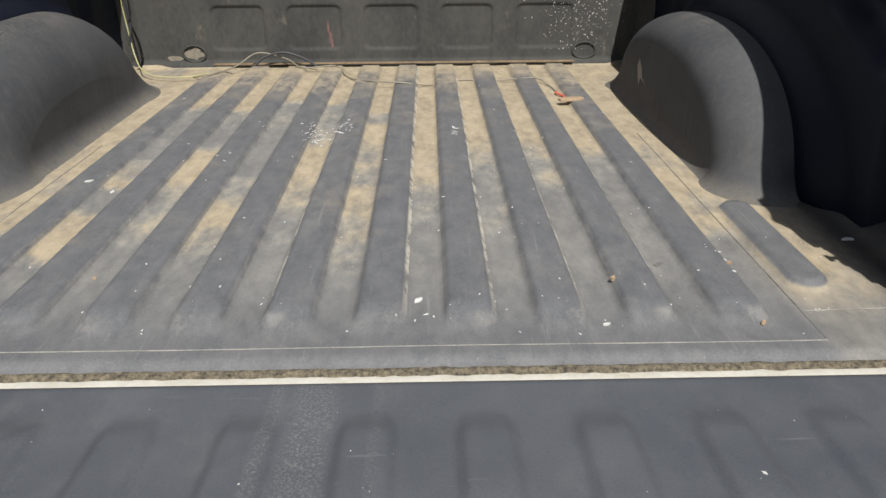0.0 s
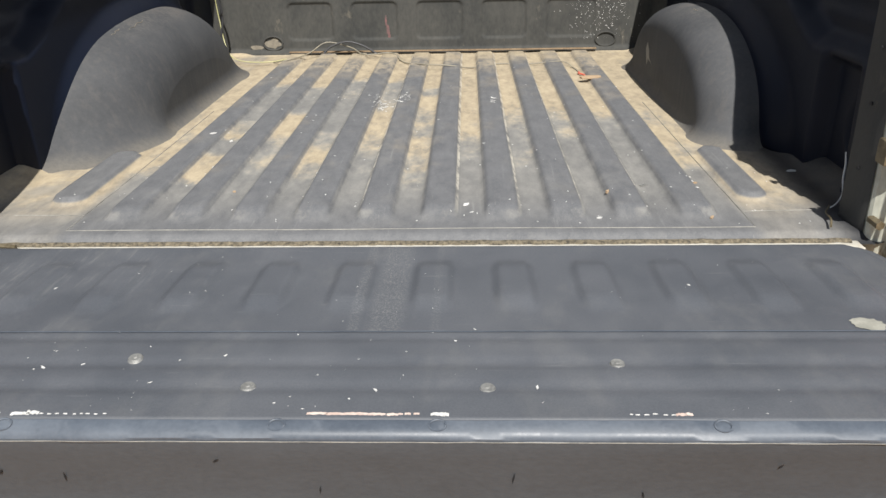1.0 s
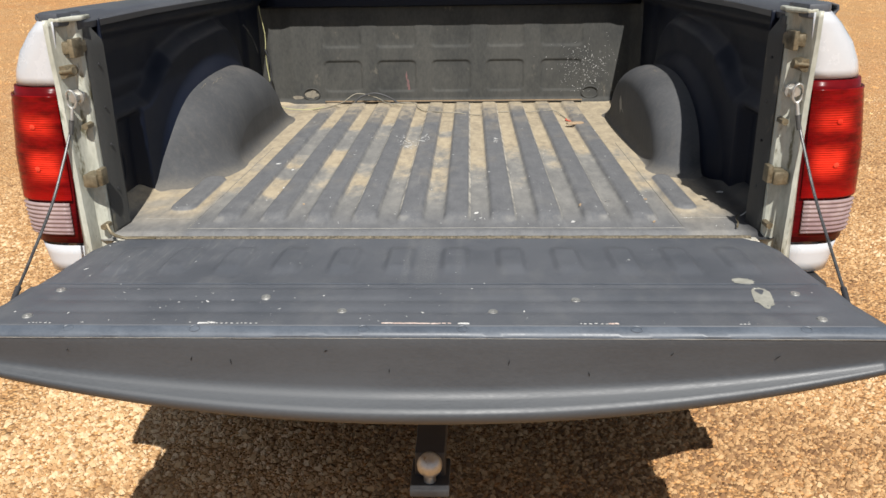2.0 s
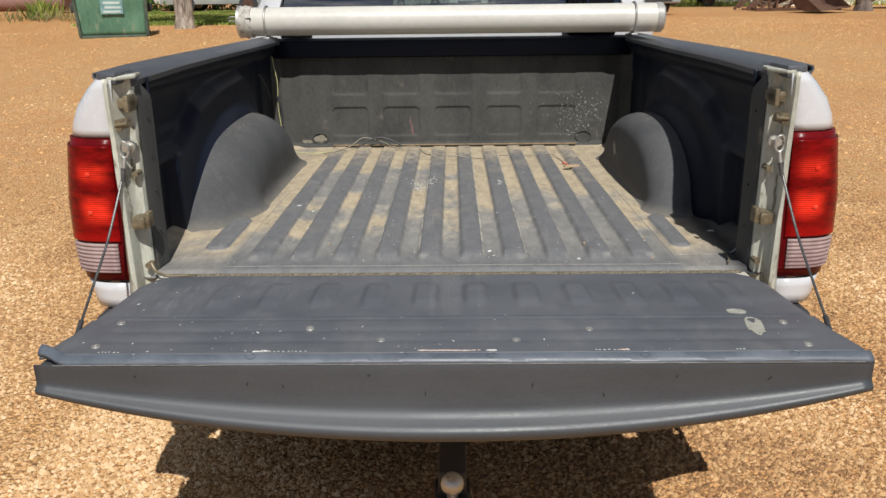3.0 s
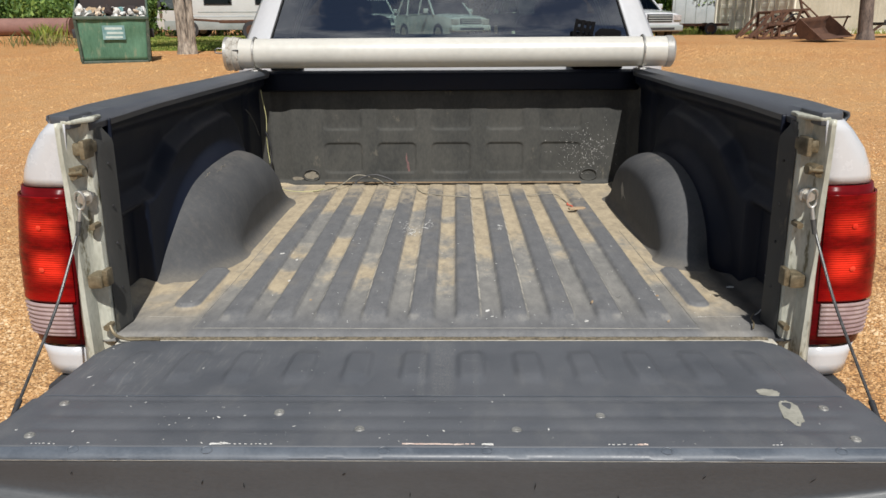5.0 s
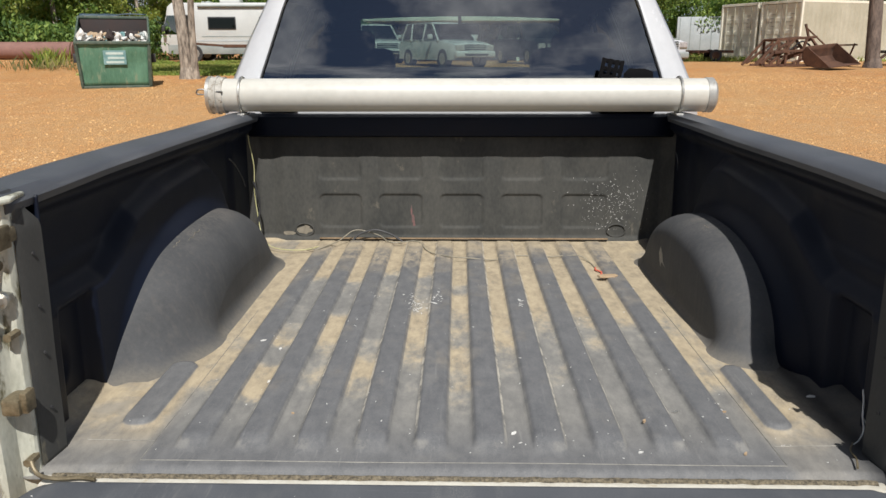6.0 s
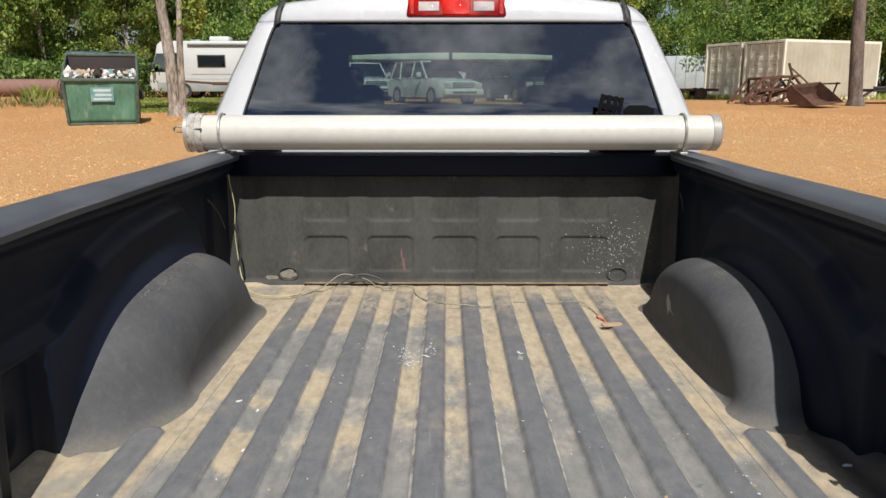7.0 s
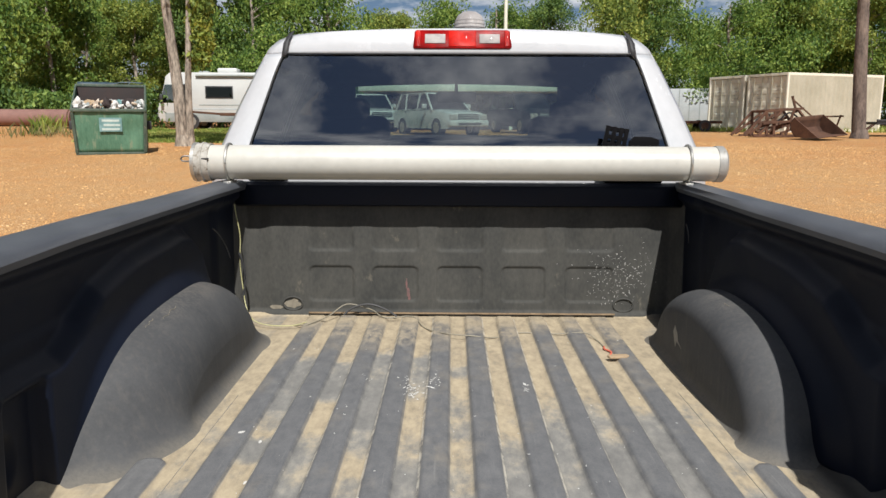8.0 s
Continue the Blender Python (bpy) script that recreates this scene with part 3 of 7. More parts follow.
DRY = island_mat("dry_weeds", [(0.2, (0.10, 0.11, 0.035)), (0.5, (0.20, 0.19, 0.07)), (0.85, (0.36, 0.29, 0.13))], 0.85, 0.2)
STONES = island_mat("mixed_pale_stones", [(0.15, (0.20, 0.105, 0.045)), (0.38, (0.40, 0.23, 0.10)), (0.62, (0.52, 0.33, 0.16)), (0.85, (0.65, 0.47, 0.28))], 0.9)
STONES_FAR = island_mat("sandy_stones", [(0.15, (0.34, 0.18, 0.08)), (0.4, (0.52, 0.275, 0.10)), (0.65, (0.60, 0.355, 0.145)), (0.9, (0.66, 0.44, 0.21))], 0.95)
GROUND = gravel_ground()
TRASH_W = island_mat("white_trash_bags", [(0.2, (0.5, 0.5, 0.5)), (0.5, (0.7, 0.69, 0.66)), (0.8, (0.5, 0.4, 0.3))], 0.5)
TEXT_W = surface("pale_sign_paint", (0.34, 0.43, 0.4), (0.5, 0.58, 0.54), 6.0, 60.0, 0.6, bump=0.0)
BLUE_W = surface("pale_blue_sign", (0.09, 0.2, 0.2), (0.2, 0.33, 0.33), 6.0, 60.0, 0.6, bump=0.0)
ROOF_W = surface("pale_metal_building", (0.5, 0.56, 0.5), (0.62, 0.68, 0.62), 1.0, 12.0, 0.6, bump=0.0)
CHROME = surface("bright_chrome", (0.6, 0.6, 0.6), (0.72, 0.72, 0.72), 8.0, 60.0, 0.18, 1.0, bump=0.0)

# ---- building helpers ----


def join_into(bm, other):
    me = bpy.data.meshes.new("tmp")
    other.to_mesh(me)
    other.free()
    bm.from_mesh(me)
    bpy.data.meshes.remove(me)


def box(bm, x0, x1, y0, y1, z0, z1, bevel=0.0, m=None, seg=2):
    b = bmesh.new()
    bmesh.ops.create_cube(b, size=1, matrix=Matrix.LocRotScale(((x0 + x1) / 2, (y0 + y1) / 2, (z0 + z1) / 2), None, (x1 - x0, y1 - y0, z1 - z0)))
    if bevel:
        bmesh.ops.bevel(b, geom=b.edges[:], offset=bevel, segments=seg, affect="EDGES", profile=0.5)
    if m is not None:
        bmesh.ops.transform(b, matrix=m, verts=b.verts)
    join_into(bm, b)
    return bm


def rod(bm, p, q, r0, r1=None, seg=12, caps=True):
    p, q = Vector(p), Vector(q)
    r1 = r0 if r1 is None else r1
    rot = (q - p).to_track_quat("Z", "Y").to_matrix().to_4x4()
    bmesh.ops.create_cone(bm, cap_ends=caps, segments=seg, radius1=r0, radius2=r1, depth=(q - p).length, matrix=Matrix.Translation((p + q) / 2) @ rot)
    return bm


def tube(bm, pts, r, seg=8, taper=1.0):
    """A round cable along a smooth line through pts."""
    ps = [Vector(p) for p in pts]
    path = []
    for k in range(len(ps) - 1):
        a, b, c, d = ps[max(k - 1, 0)], ps[k], ps[k + 1], ps[min(k + 2, len(ps) - 1)]
        for s in range(6):
            u = s / 6
            path.append(0.5 * (2 * b + (c - a) * u + (2 * a - 5 * b + 4 * c - d) * u * u + (3 * b - a - 3 * c + d) * u ** 3))
    path.append(ps[-1])
    rings = []
    for k, p in enumerate(path):
        way = (path[min(k + 1, len(path) - 1)] - path[max(k - 1, 0)]).normalized()
        q = way.to_track_quat("Z", "Y")
        rr = r * (1 + (taper - 1) * k / (len(path) - 1))
        rings.append([bm.verts.new(p + q @ Vector((math.cos(2 * math.pi * j / seg) * rr, math.sin(2 * math.pi * j / seg) * rr, 0))) for j in range(seg)])
    for a, b in zip(rings, rings[1:]):
        for j in range(seg):
            bm.faces.new((a[j], a[(j + 1) % seg], b[(j + 1) % seg], b[j]))
    bm.faces.new(list(reversed(rings[0])))
    bm.faces.new(rings[-1])
    return bm


def sheet(bm, fn, us, vs, flip=False):
    """A surface through fn(u, v) over two lists of parameters."""
    rows = [[bm.verts.new(fn(u, v)) for v in vs] for u in us]
    for a, b in zip(rows, rows[1:]):
        for j in range(len(vs) - 1):
            f = (a[j], b[j], b[j + 1], a[j + 1])
            bm.faces.new(f[::-1] if flip else f)
    return bm


def plate(bm, outline, depth, place=None, bevel=0.0):
    """A flat plate: an outline in (x, y), lifted by depth along z, then placed."""
    b = bmesh.new()
    low = [b.verts.new((x, y, 0)) for x, y in outline]
    top = [b.verts.new((x, y, depth)) for x, y in outline]
    b.faces.new(list(reversed(low)))
    b.faces.new(top)
    for k in range(len(low)):
        j = (k + 1) % len(low)
        b.faces.new((low[k], low[j], top[j], top[k]))
    bmesh.ops.recalc_face_normals(b, faces=b.faces[:])
    if bevel:
        bmesh.ops.bevel(b, geom=b.edges[:], offset=bevel, segments=2, affect="EDGES", profile=0.5)
    if place is not None:
        bmesh.ops.transform(b, matrix=place, verts=b.verts)
    join_into(bm, b)
    return bm


def steps(a, b, n):
    return [a + (b - a) * k / n for k in range(n + 1)]


def ss(a, b, x):
    t = min(max((x - a) / (b - a), 0.0), 1.0)
    return t * t * (3 - 2 * t)


def interp(x, table):
    for (a, p), (b, q) in zip(table, table[1:]):
        if x <= b:
            return p + (q - p) * min(max((x - a) / (b - a), 0.0), 1.0)
    return table[-1][1]


def part(name, bm, material, parent, label="", smooth=True, solid=0.0, angle=35.0):
    me = bpy.data.meshes.new(name)
    bm.to_mesh(me)
    bm.free()
    me.materials.append(material)
    ob = new(name, me)
    ob.parent = parent
    if parent is not None:
        ob.matrix_parent_inverse = Matrix.Identity(4)
    if label:
        ob["label"] = label
    if smooth:
        me.shade_smooth()
        me.set_sharp_from_angle(angle=radians(angle))
    if solid:
        md = ob.modifiers.new("thickness", "SOLIDIFY")
        md.thickness, md.offset = solid, -1
    return ob


def thing(name, label, category, group="", kind="", at=(0, 0, 0), rz=0.0):
    e = new(name)
    e.empty_display_size = 0.1
    e.matrix_basis = pose(*at, 0, 0, rz)
    return tagged(e, label, category, group, kind)


rng = random.Random(7)


def flake(r, n=7, k=0.45):
    """An uneven small outline."""
    return [(math.cos(2 * math.pi * j / n) * r * (1 - k * rng.random()), math.sin(2 * math.pi * j / n) * r * (1 - k * rng.random())) for j in range(n)]


# ---- ground ----
def ground_z(x, y):
    """Level under the truck, then rising gently ahead of it."""
    return 0.78 * ss(3.0, 20.0, y) + 0.28 * ss(18.0, 36.0, y) + 0.36 * ss(-11.5, -14.5, x) * ss(23.0, 27.5, y) * ss(36.0, 31.0, y) + 0.035 * noise.noise((x * 0.12, y * 0.12, 0)) * ss(3, 8, abs(x) + max(y, 0) * 0.5)


bm = bmesh.new()
gx = sorted(set([round(v, 3) for v in steps(-8, 8, 32)] + [-900, -300, -120, -70, -45, -30, -22, -16, -12, 12, 16, 22, 30, 45, 70, 120, 300, 900]))
gy = sorted(set([round(v, 3) for v in steps(-6, 40, 46)] + [-900, -300, -100, -40, -20, -12, 45, 52, 60, 75, 100, 160, 300, 900]))
sheet(bm, lambda u, v: (u, v, ground_z(u, v)), gx, gy)
ground = part("ground", bm, GROUND, None)
tagged(ground, "orange sandy gravel yard", "ground", kind="structure")

# ---- the pickup truck ----
truck = thing("pickup_truck", "white crew-cab pickup truck with its tailgate lowered", "pickup truck")
ZF = 0.90

OUT = [(0.50, 0.945), (0.75, 0.960), (0.82, 0.968), (0.92, 0.988), (1.0, 0.994), (1.1, 0.99), (1.26, 0.966), (1.30, 0.956), (1.34, 0.936), (1.38, 0.902), (1.405, 0.872)]
INN = [(0.50, 0.842), (0.88, 0.84), (1.265, 0.822), (1.41, 0.812)]


def corner(z, s, lift=0.0):
    """The rounded rear corner of the body at height z, from the post (s=0) to the side (s=1)."""
    a, b = interp(z, INN), interp(z, OUT) + lift
    ang = s * math.pi / 2
    e = 0.62
    x = a + (b - a) * math.sin(ang) ** e
    y = -0.03 - lift + (0.14 + lift) * (1 - math.cos(ang) ** e)
    return x, y


def mirrored(side, p):
    return (side * p[0], p[1], p[2])


for side in (-1, 1):
    # outer skin of the bed: corner, then side panel with its wheel cut-out
    bm = bmesh.new()
    ssn = steps(0, 1, 12)
    sheet(bm, lambda z, s: mirrored(side, (*corner(z, s), z)), [0.815, 0.84, 0.86, 0.884], ssn, flip=side > 0)
    sheet(bm, lambda z, s: mirrored(side, (*corner(z, s), z)), [1.267, 1.285, 1.30, 1.32, 1.34, 1.36, 1.38, 1.405], ssn, flip=side > 0)
    sheet(bm, lambda z, s: mirrored(side, (*corner(z, s, -0.03), z)), [0.87, 1.0, 1.1, 1.2, 1.28], ssn, flip=side > 0)

    def side_panel(y, z):
        x = interp(z, OUT)
        return mirrored(side, (x + 0.012 * math.exp(-((y - 0.95) / 0.5) ** 2) * ss(1.2, 0.8, z), y, z))

    rows = []
    for y in steps(0.11, 1.86, 36):
        d = abs(y - 0.97)
        low = 0.46 + math.sqrt(max(0.46 ** 2 - d * d, 0)) if d < 0.46 else 0.50
        rows.append([bm.verts.new(side_panel(y, low + (1.405 - low) * k / 14)) for k in range(15)])
    for a, b in zip(rows, rows[1:]):
        for j in range(14):
            f = (a[j], b[j], b[j + 1], a[j + 1])
            bm.faces.new(f[::-1] if side < 0 else f)
    part("bedside_panel", bm, WHITE, truck, "white painted bedside", solid=0.004)

    # cream inner post beside the tailgate opening: a folded channel
    bm = bmesh.new()
    prof = [(0.789, 0.05), (0.789, 0.022), (0.792, 0.012), (0.806, 0.002), (0.812, -0.004), (0.814, -0.020), (0.818, -0.040), (0.826, -0.046), (0.842, -0.031)]

    def post(k, z):
        x, y = prof[k]
        f = (z - 0.9) / 0.5
        if k == 8:
            x += interp(z, [(0.86, 0.0), (1.41, -0.018)])
        step = 0.006 * ss(1.245, 1.235, z) * ss(1.205, 1.215, z) + 0.004 * ss(1.04, 1.03, z)
        return mirrored(side, (x + (0.003 * noise.noise((z * 7, k, side)) if 2 < k < 7 else 0.0), y + 0.012 * f * (1 if k < 4 else 0) + (step if 1 < k < 5 else 0.0) + 0.003 * noise.noise((x * 30, z * 9, side)), z))

    sheet(bm, post, range(len(prof)), steps(0.845, 1.408, 40), flip=side < 0)
    part("inner_post", bm, CREAM, truck, "dirty cream-painted tailgate post", solid=0.003, angle=25)
    bm = bmesh.new()
    plate(bm, [(0.785, 0.06), (0.775, 0.03), (0.80, -0.03), (0.822, -0.03), (0.828, 0.02), (0.815, 0.09), (0.79, 0.1)], 0.01, Matrix.Translation((0, 0, 1.402)) if side > 0 else Matrix.Translation((0, 0, 1.402)) @ Matrix.Diagonal((-1, 1, 1, 1)), 0.004)
    part("post_top", bm, CREAM, truck)
    # hardware on the post
    bm = box(bmesh.new(), min(side * 0.784, side * 0.828), max(side * 0.784, side * 0.828), -0.012, 0.05, 1.332, 1.360, 0.006)
    box(bm, min(side * 0.784, side * 0.796), max(side * 0.784, side * 0.796), -0.018, 0.03, 1.325, 1.366, 0.003)
    part("latch_bracket", bm, BRACKET, truck, "brown-stained latch bracket")
    bm = rod(bmesh.new(), (side * 0.812, 0.03, 1.296), (side * 0.812, -0.032, 1.296), 0.014, seg=16)
    rod(bm, (side * 0.818, -0.03, 1.296), (side * 0.786, -0.034, 1.299), 0.005)
    rod(bm, (side * 0.788, -0.034, 1.299), (side * 0.781, -0.035, 1.300), 0.009)
    part("striker_pin", bm, BRACKET, truck, "worn steel striker pin")
    bm = rod(bmesh.new(), (side * 0.802, 0.03, 1.238), (side * 0.802, -0.025, 1.238), 0.011, seg=6)
    rod(bm, (side * 0.802, 0.0, 1.238), (side * 0.802, -0.008, 1.238), 0.017, seg=16)
    part("cable_bolt", bm, STEEL, truck)
    bm = box(bmesh.new(), min(side * 0.777, side * 0.812), max(side * 0.777, side * 0.812), -0.035, 0.015, 1.03, 1.062, 0.006)
    box(bm, min(side * 0.765, side * 0.778), max(side * 0.765, side * 0.778), -0.03, 0.0, 1.034, 1.074, 0.003)
    part("post_bumper_bracket", bm, BRACKET, truck, "brown-stained bracket")
    for zb in (0.925, 1.17):
        bm = rod(bmesh.new(), (side * 0.794, 0.02, zb), (side * 0.794, -0.012, zb), 0.008, seg=6)
        part("bolt", bm, BRACKET, truck)

    # tail lamp
    lamp = part("tail_lamp", sheet(bmesh.new(), lambda z, s: mirrored(side, (*corner(z, s, 0.004), z)), steps(0.893, 1.264, 14), ssn, flip=side > 0), DARK_RED, truck, "red wrap-around tail lamp", solid=0.012)

    def lens(name, z0, z1, s0, s1, lift, mat, label="", pitch=0.02, deep=0.00018):
        """A ribbed lens on the lamp; ribs run across it."""
        part(name, sheet(bmesh.new(), lambda z, s: mirrored(side, (*corner(z, s, lift + deep * math.sin(z * 2 * math.pi / pitch)), z)), steps(z0, z1, int((z1 - z0) / pitch * 6)), steps(s0, s1, 14), flip=side > 0), mat, lamp, label, solid=0.004, angle=60)

    def across(f):
        """The corner's parameter at a fraction of the lamp's width."""
        return math.asin(f ** (1 / 0.62)) * 2 / math.pi

    lens("brake_lens", 1.0, 1.246, across(0.05), across(0.99), 0.010, LAMP_LENS, "deep red ribbed lens with two painted glow spots")
    lens("reversing_lens", 0.918, 0.995, across(0.10), across(0.86), 0.011, PINK_LENS, "clear ribbed reversing lens", 0.0105, 0.0016)
    # glints painted as small bright discs on the lens
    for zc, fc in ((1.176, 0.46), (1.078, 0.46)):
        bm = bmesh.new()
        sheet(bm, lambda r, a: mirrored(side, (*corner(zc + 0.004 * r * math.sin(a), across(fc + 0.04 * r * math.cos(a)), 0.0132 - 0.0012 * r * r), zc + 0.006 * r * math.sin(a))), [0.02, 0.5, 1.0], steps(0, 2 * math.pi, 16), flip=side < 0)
        part("painted_glint", bm, HOT_CELL, lamp, "small orange-red glint drawn on the lens", angle=80)

    # rail cap of the liner, over the top of the bedside
    bm = bmesh.new()
    prof = [(0.800, 1.386), (0.792, 1.388), (0.788, 1.402), (0.793, 1.412), (0.806, 1.42), (0.86, 1.424), (0.893, 1.418), (0.906, 1.408), (0.908, 1.396), (0.895, 1.392)]

    def rail(k, y):
        x, z = prof[k]
        wav = 0.004 * math.sin(y * 2.6 + side) + 0.002 * noise.noise((y * 5, k * 0.3, side))
        droop = -0.012 * ss(0.5, 0.0, y) * (1 if k < 4 else 0.3)
        taper = 0.055 * ss(0.30, 0.02, y) * max(k - 4, 0) / 5
        if side > 0 and k < 4:
            x += 0.014 * ss(0.9, 1.5, y)
        return mirrored(side, (x + wav + 0.014 * ss(1.2, 0.5, y) * (1 if k > 4 else 0) - taper, y, z + droop * 0.5))

    sheet(bm, rail, range(len(prof)), steps(0.03, 1.74, 50), flip=side < 0)
    part("rail_cap", bm, RAILCAP, truck, "dark grey plastic rail cap", solid=0.004)
    bm = plate(bmesh.new(), [(0.80, -0.03), (0.845, -0.025), (0.86, 0.0), (0.868, 0.08), (0.80, 0.08)], 0.03, Matrix.Translation((0, 0, 1.392)) @ Matrix.Diagonal((side, 1, 1, 1)), 0.006)
    part("rail_end_cap", bm, RAILCAP, truck)
    # stay cable
    bm = tube(bmesh.new(), [(side * 0.816, -0.034, 1.168), (side * 0.822, -0.07, 1.115), (side * 0.826, -0.15, 1.03), (side * 0.817, -0.27, 0.962), (side * 0.802, -0.385, 0.912)], 0.0031)
    part("stay_cable", bm, CABLE, truck, "thin grey steel tailgate cable")
    bm = tube(bmesh.new(), [(side * (0.806 + 0.011 * math.sin(a)), -0.026, 1.236 + 0.02 * math.cos(a)) for a in steps(0, 2 * math.pi, 12)], 0.0032)
    rod(bm, (side * 0.807, -0.027, 1.216), (side * 0.813, -0.033, 1.178), 0.0042, 0.005)
    part("cable_eye", bm, STEEL, truck, "flat steel cable eye")
    bm = tube(bmesh.new(), [(side * 0.811, -0.031, 1.19), (side * 0.814, -0.033, 1.176), (side * 0.817, -0.037, 1.158)], 0.0062)
    part("cable_end", bm, CABLE, truck)
    bm = rod(bmesh.new(), (side * 0.806, -0.36, 0.922), (side * 0.799, -0.405, 0.903), 0.0058, 0.005)
    rod(bm, (side * 0.785, -0.405, 0.9), (side * 0.803, -0.405, 0.9), 0.008)
    part("cable_end", bm, DARK, truck)

    # wheel behind
    wheel = part("wheel", rod(bmesh.new(), (side * 0.72, 0.97, 0.395), (side * 0.965, 0.97, 0.395), 0.33, seg=32), DARK, truck, "black tyre on steel rim")
    bm = bmesh.new()
    ring = [(0.71, 0.30), (0.72, 0.37), (0.75, 0.392), (0.93, 0.392), (0.96, 0.37), (0.968, 0.30), (0.96, 0.24)]
    sheet(bm, lambda k, a: (side * ring[k][0], 0.97 + ring[k][1] * math.cos(a), 0.395 + ring[k][1] * math.sin(a)), range(len(ring)), steps(0, 2 * math.pi, 36), flip=side > 0)
    part("tyre", bm, DARK, wheel)
    rim = rod(bmesh.new(), (side * 0.93, 0.97, 0.395), (side * 0.972, 0.97, 0.395), 0.24, 0.16, seg=24)
    part("rim", rim, STEEL, wheel)
    wheel2 = part("wheel", rod(bmesh.new(), (side * 0.72, 4.53, 0.395 + ground_z(0, 4.53)), (side * 0.965, 4.53, 0.395 + ground_z(0, 4.53)), 0.385, seg=32), DARK, truck)
    part("rim", rod(bmesh.new(), (side * 0.93, 4.53, 0.395 + ground_z(0, 4.53)), (side * 0.974, 4.53, 0.395 + ground_z(0, 4.53)), 0.24, 0.16, seg=24), STEEL, wheel2)

# sill between bed and tailgate, gritty dust on it
bm = box(bmesh.new(), -0.775, 0.775, -0.024, 0.012, 0.86, 0.890, 0.004)
part("rear_sill", bm, SILL, truck, "worn cream-painted rear sill")
bm = bmesh.new()
sheet(bm, lambda x, v: (x, -0.003 + 0.014 * v + 0.003 * noise.noise((x * 40, 0, 1)), 0.8885 + 0.005 * v + 0.003 * math.sin(math.pi * v) * (1 + noise.noise((x * 90, v * 3, 2)))), steps(-0.76, 0.76, 400), [0, 0.33, 0.66, 1])
part("grit_line", bm, CRUMB, truck, "tan grit packed along the sill")
bm = tube(bmesh.new(), [(-0.78, -0.02, 0.935), (-0.765, -0.03, 0.915), (-0.74, -0.02, 0.9), (-0.70, -0.012, 0.898), (-0.67, -0.016, 0.897)], 0.004)
part("wire_bit", bm, BRACKET, truck)

# chassis, bumper and hitch
bm = box(bmesh.new(), -0.5, -0.40, -0.05, 5.2, 0.46, 0.60, 0.01)
box(bm, 0.40, 0.5, -0.05, 5.2, 0.46, 0.60, 0.01)
box(bm, -0.45, 0.45, 0.08, 0.16, 0.46, 0.54, 0.008)
box(bm, -0.8, 0.8, 0.1, 1.8, 0.80, 0.855, 0.004)
part("chassis", bm, DARK, truck)
bm = bmesh.new()
prof = [(0.02, 0.745), (-0.10, 0.75), (-0.135, 0.742), (-0.15, 0.72), (-0.155, 0.62), (-0.14, 0.56), (-0.09, 0.53), (0.0, 0.53)]
sheet(bm, lambda k, x: (x, prof[k][0] + 0.11 * ss(0.6, 0.98, abs(x)) * (1 if k else 0.4), prof[k][1] + 0.03 * ss(0.5, 0.9, abs(x)) * (-1 if 0 < k < 3 else 0)), range(len(prof)), steps(-0.975, 0.975, 40))
part("rear_bumper", bm, CHROME, truck, "chrome step bumper", solid=0.004)
for sx in (-1, 1):
    part("bumper_corner_pad", box(bmesh.new(), min(sx * 0.84, sx * 0.925), max(sx * 0.84, sx * 0.925), -0.075, 0.06, 0.765, 0.808, 0.012), DARK, truck, "black plastic bumper corner")
bm = box(bmesh.new(), -0.45, 0.45, -0.145, -0.02, 0.748, 0.758, 0.003)
part("bumper_step_pad", bm, DARK, truck)
bm = box(bmesh.new(), -0.035, 0.035, -0.27, 0.2, 0.40, 0.47, 0.006)
box(bm, -0.045, 0.045, -0.32, -0.20, 0.385, 0.405, 0.004)
part("tow_bar", bm, DARK, truck, "black hitch drawbar")
bm = rod(bmesh.new(), (0, -0.285, 0.405), (0, -0.285, 0.43), 0.014)
bmesh.ops.create_uvsphere(bm, u_segments=20, v_segments=12, radius=0.029, matrix=Matrix.Translation((0, -0.285, 0.448)))
part("tow_ball", bm, STEEL, truck, "worn rusty steel tow ball")
bm = bmesh.new()
for sx in (-0.07, 0.075):
    bm = bmesh.new()
    tube(bm, [(sx + 0.035 * math.cos(a), -0.06, 0.455 + 0.03 * math.sin(a)) for a in steps(0, 2 * math.pi, 10)], 0.006)
    part("safety_chain_loop", bm, RUST, truck)

# tailgate
gate = part("tailgate", box(bmesh.new(), -0.755, 0.755, -0.535, -0.034, 0.845, 0.893, 0.012), WHITE, truck, "lowered tailgate with a dark plastic liner", angle=40)


def gate_half(y):
    return interp(-y, [(0.012, 0.735), (0.05, 0.768), (0.10, 0.786), (0.25, 0.788), (0.36, 0.794), (0.42, 0.796), (0.44, 0.802), (0.50, 0.815)])


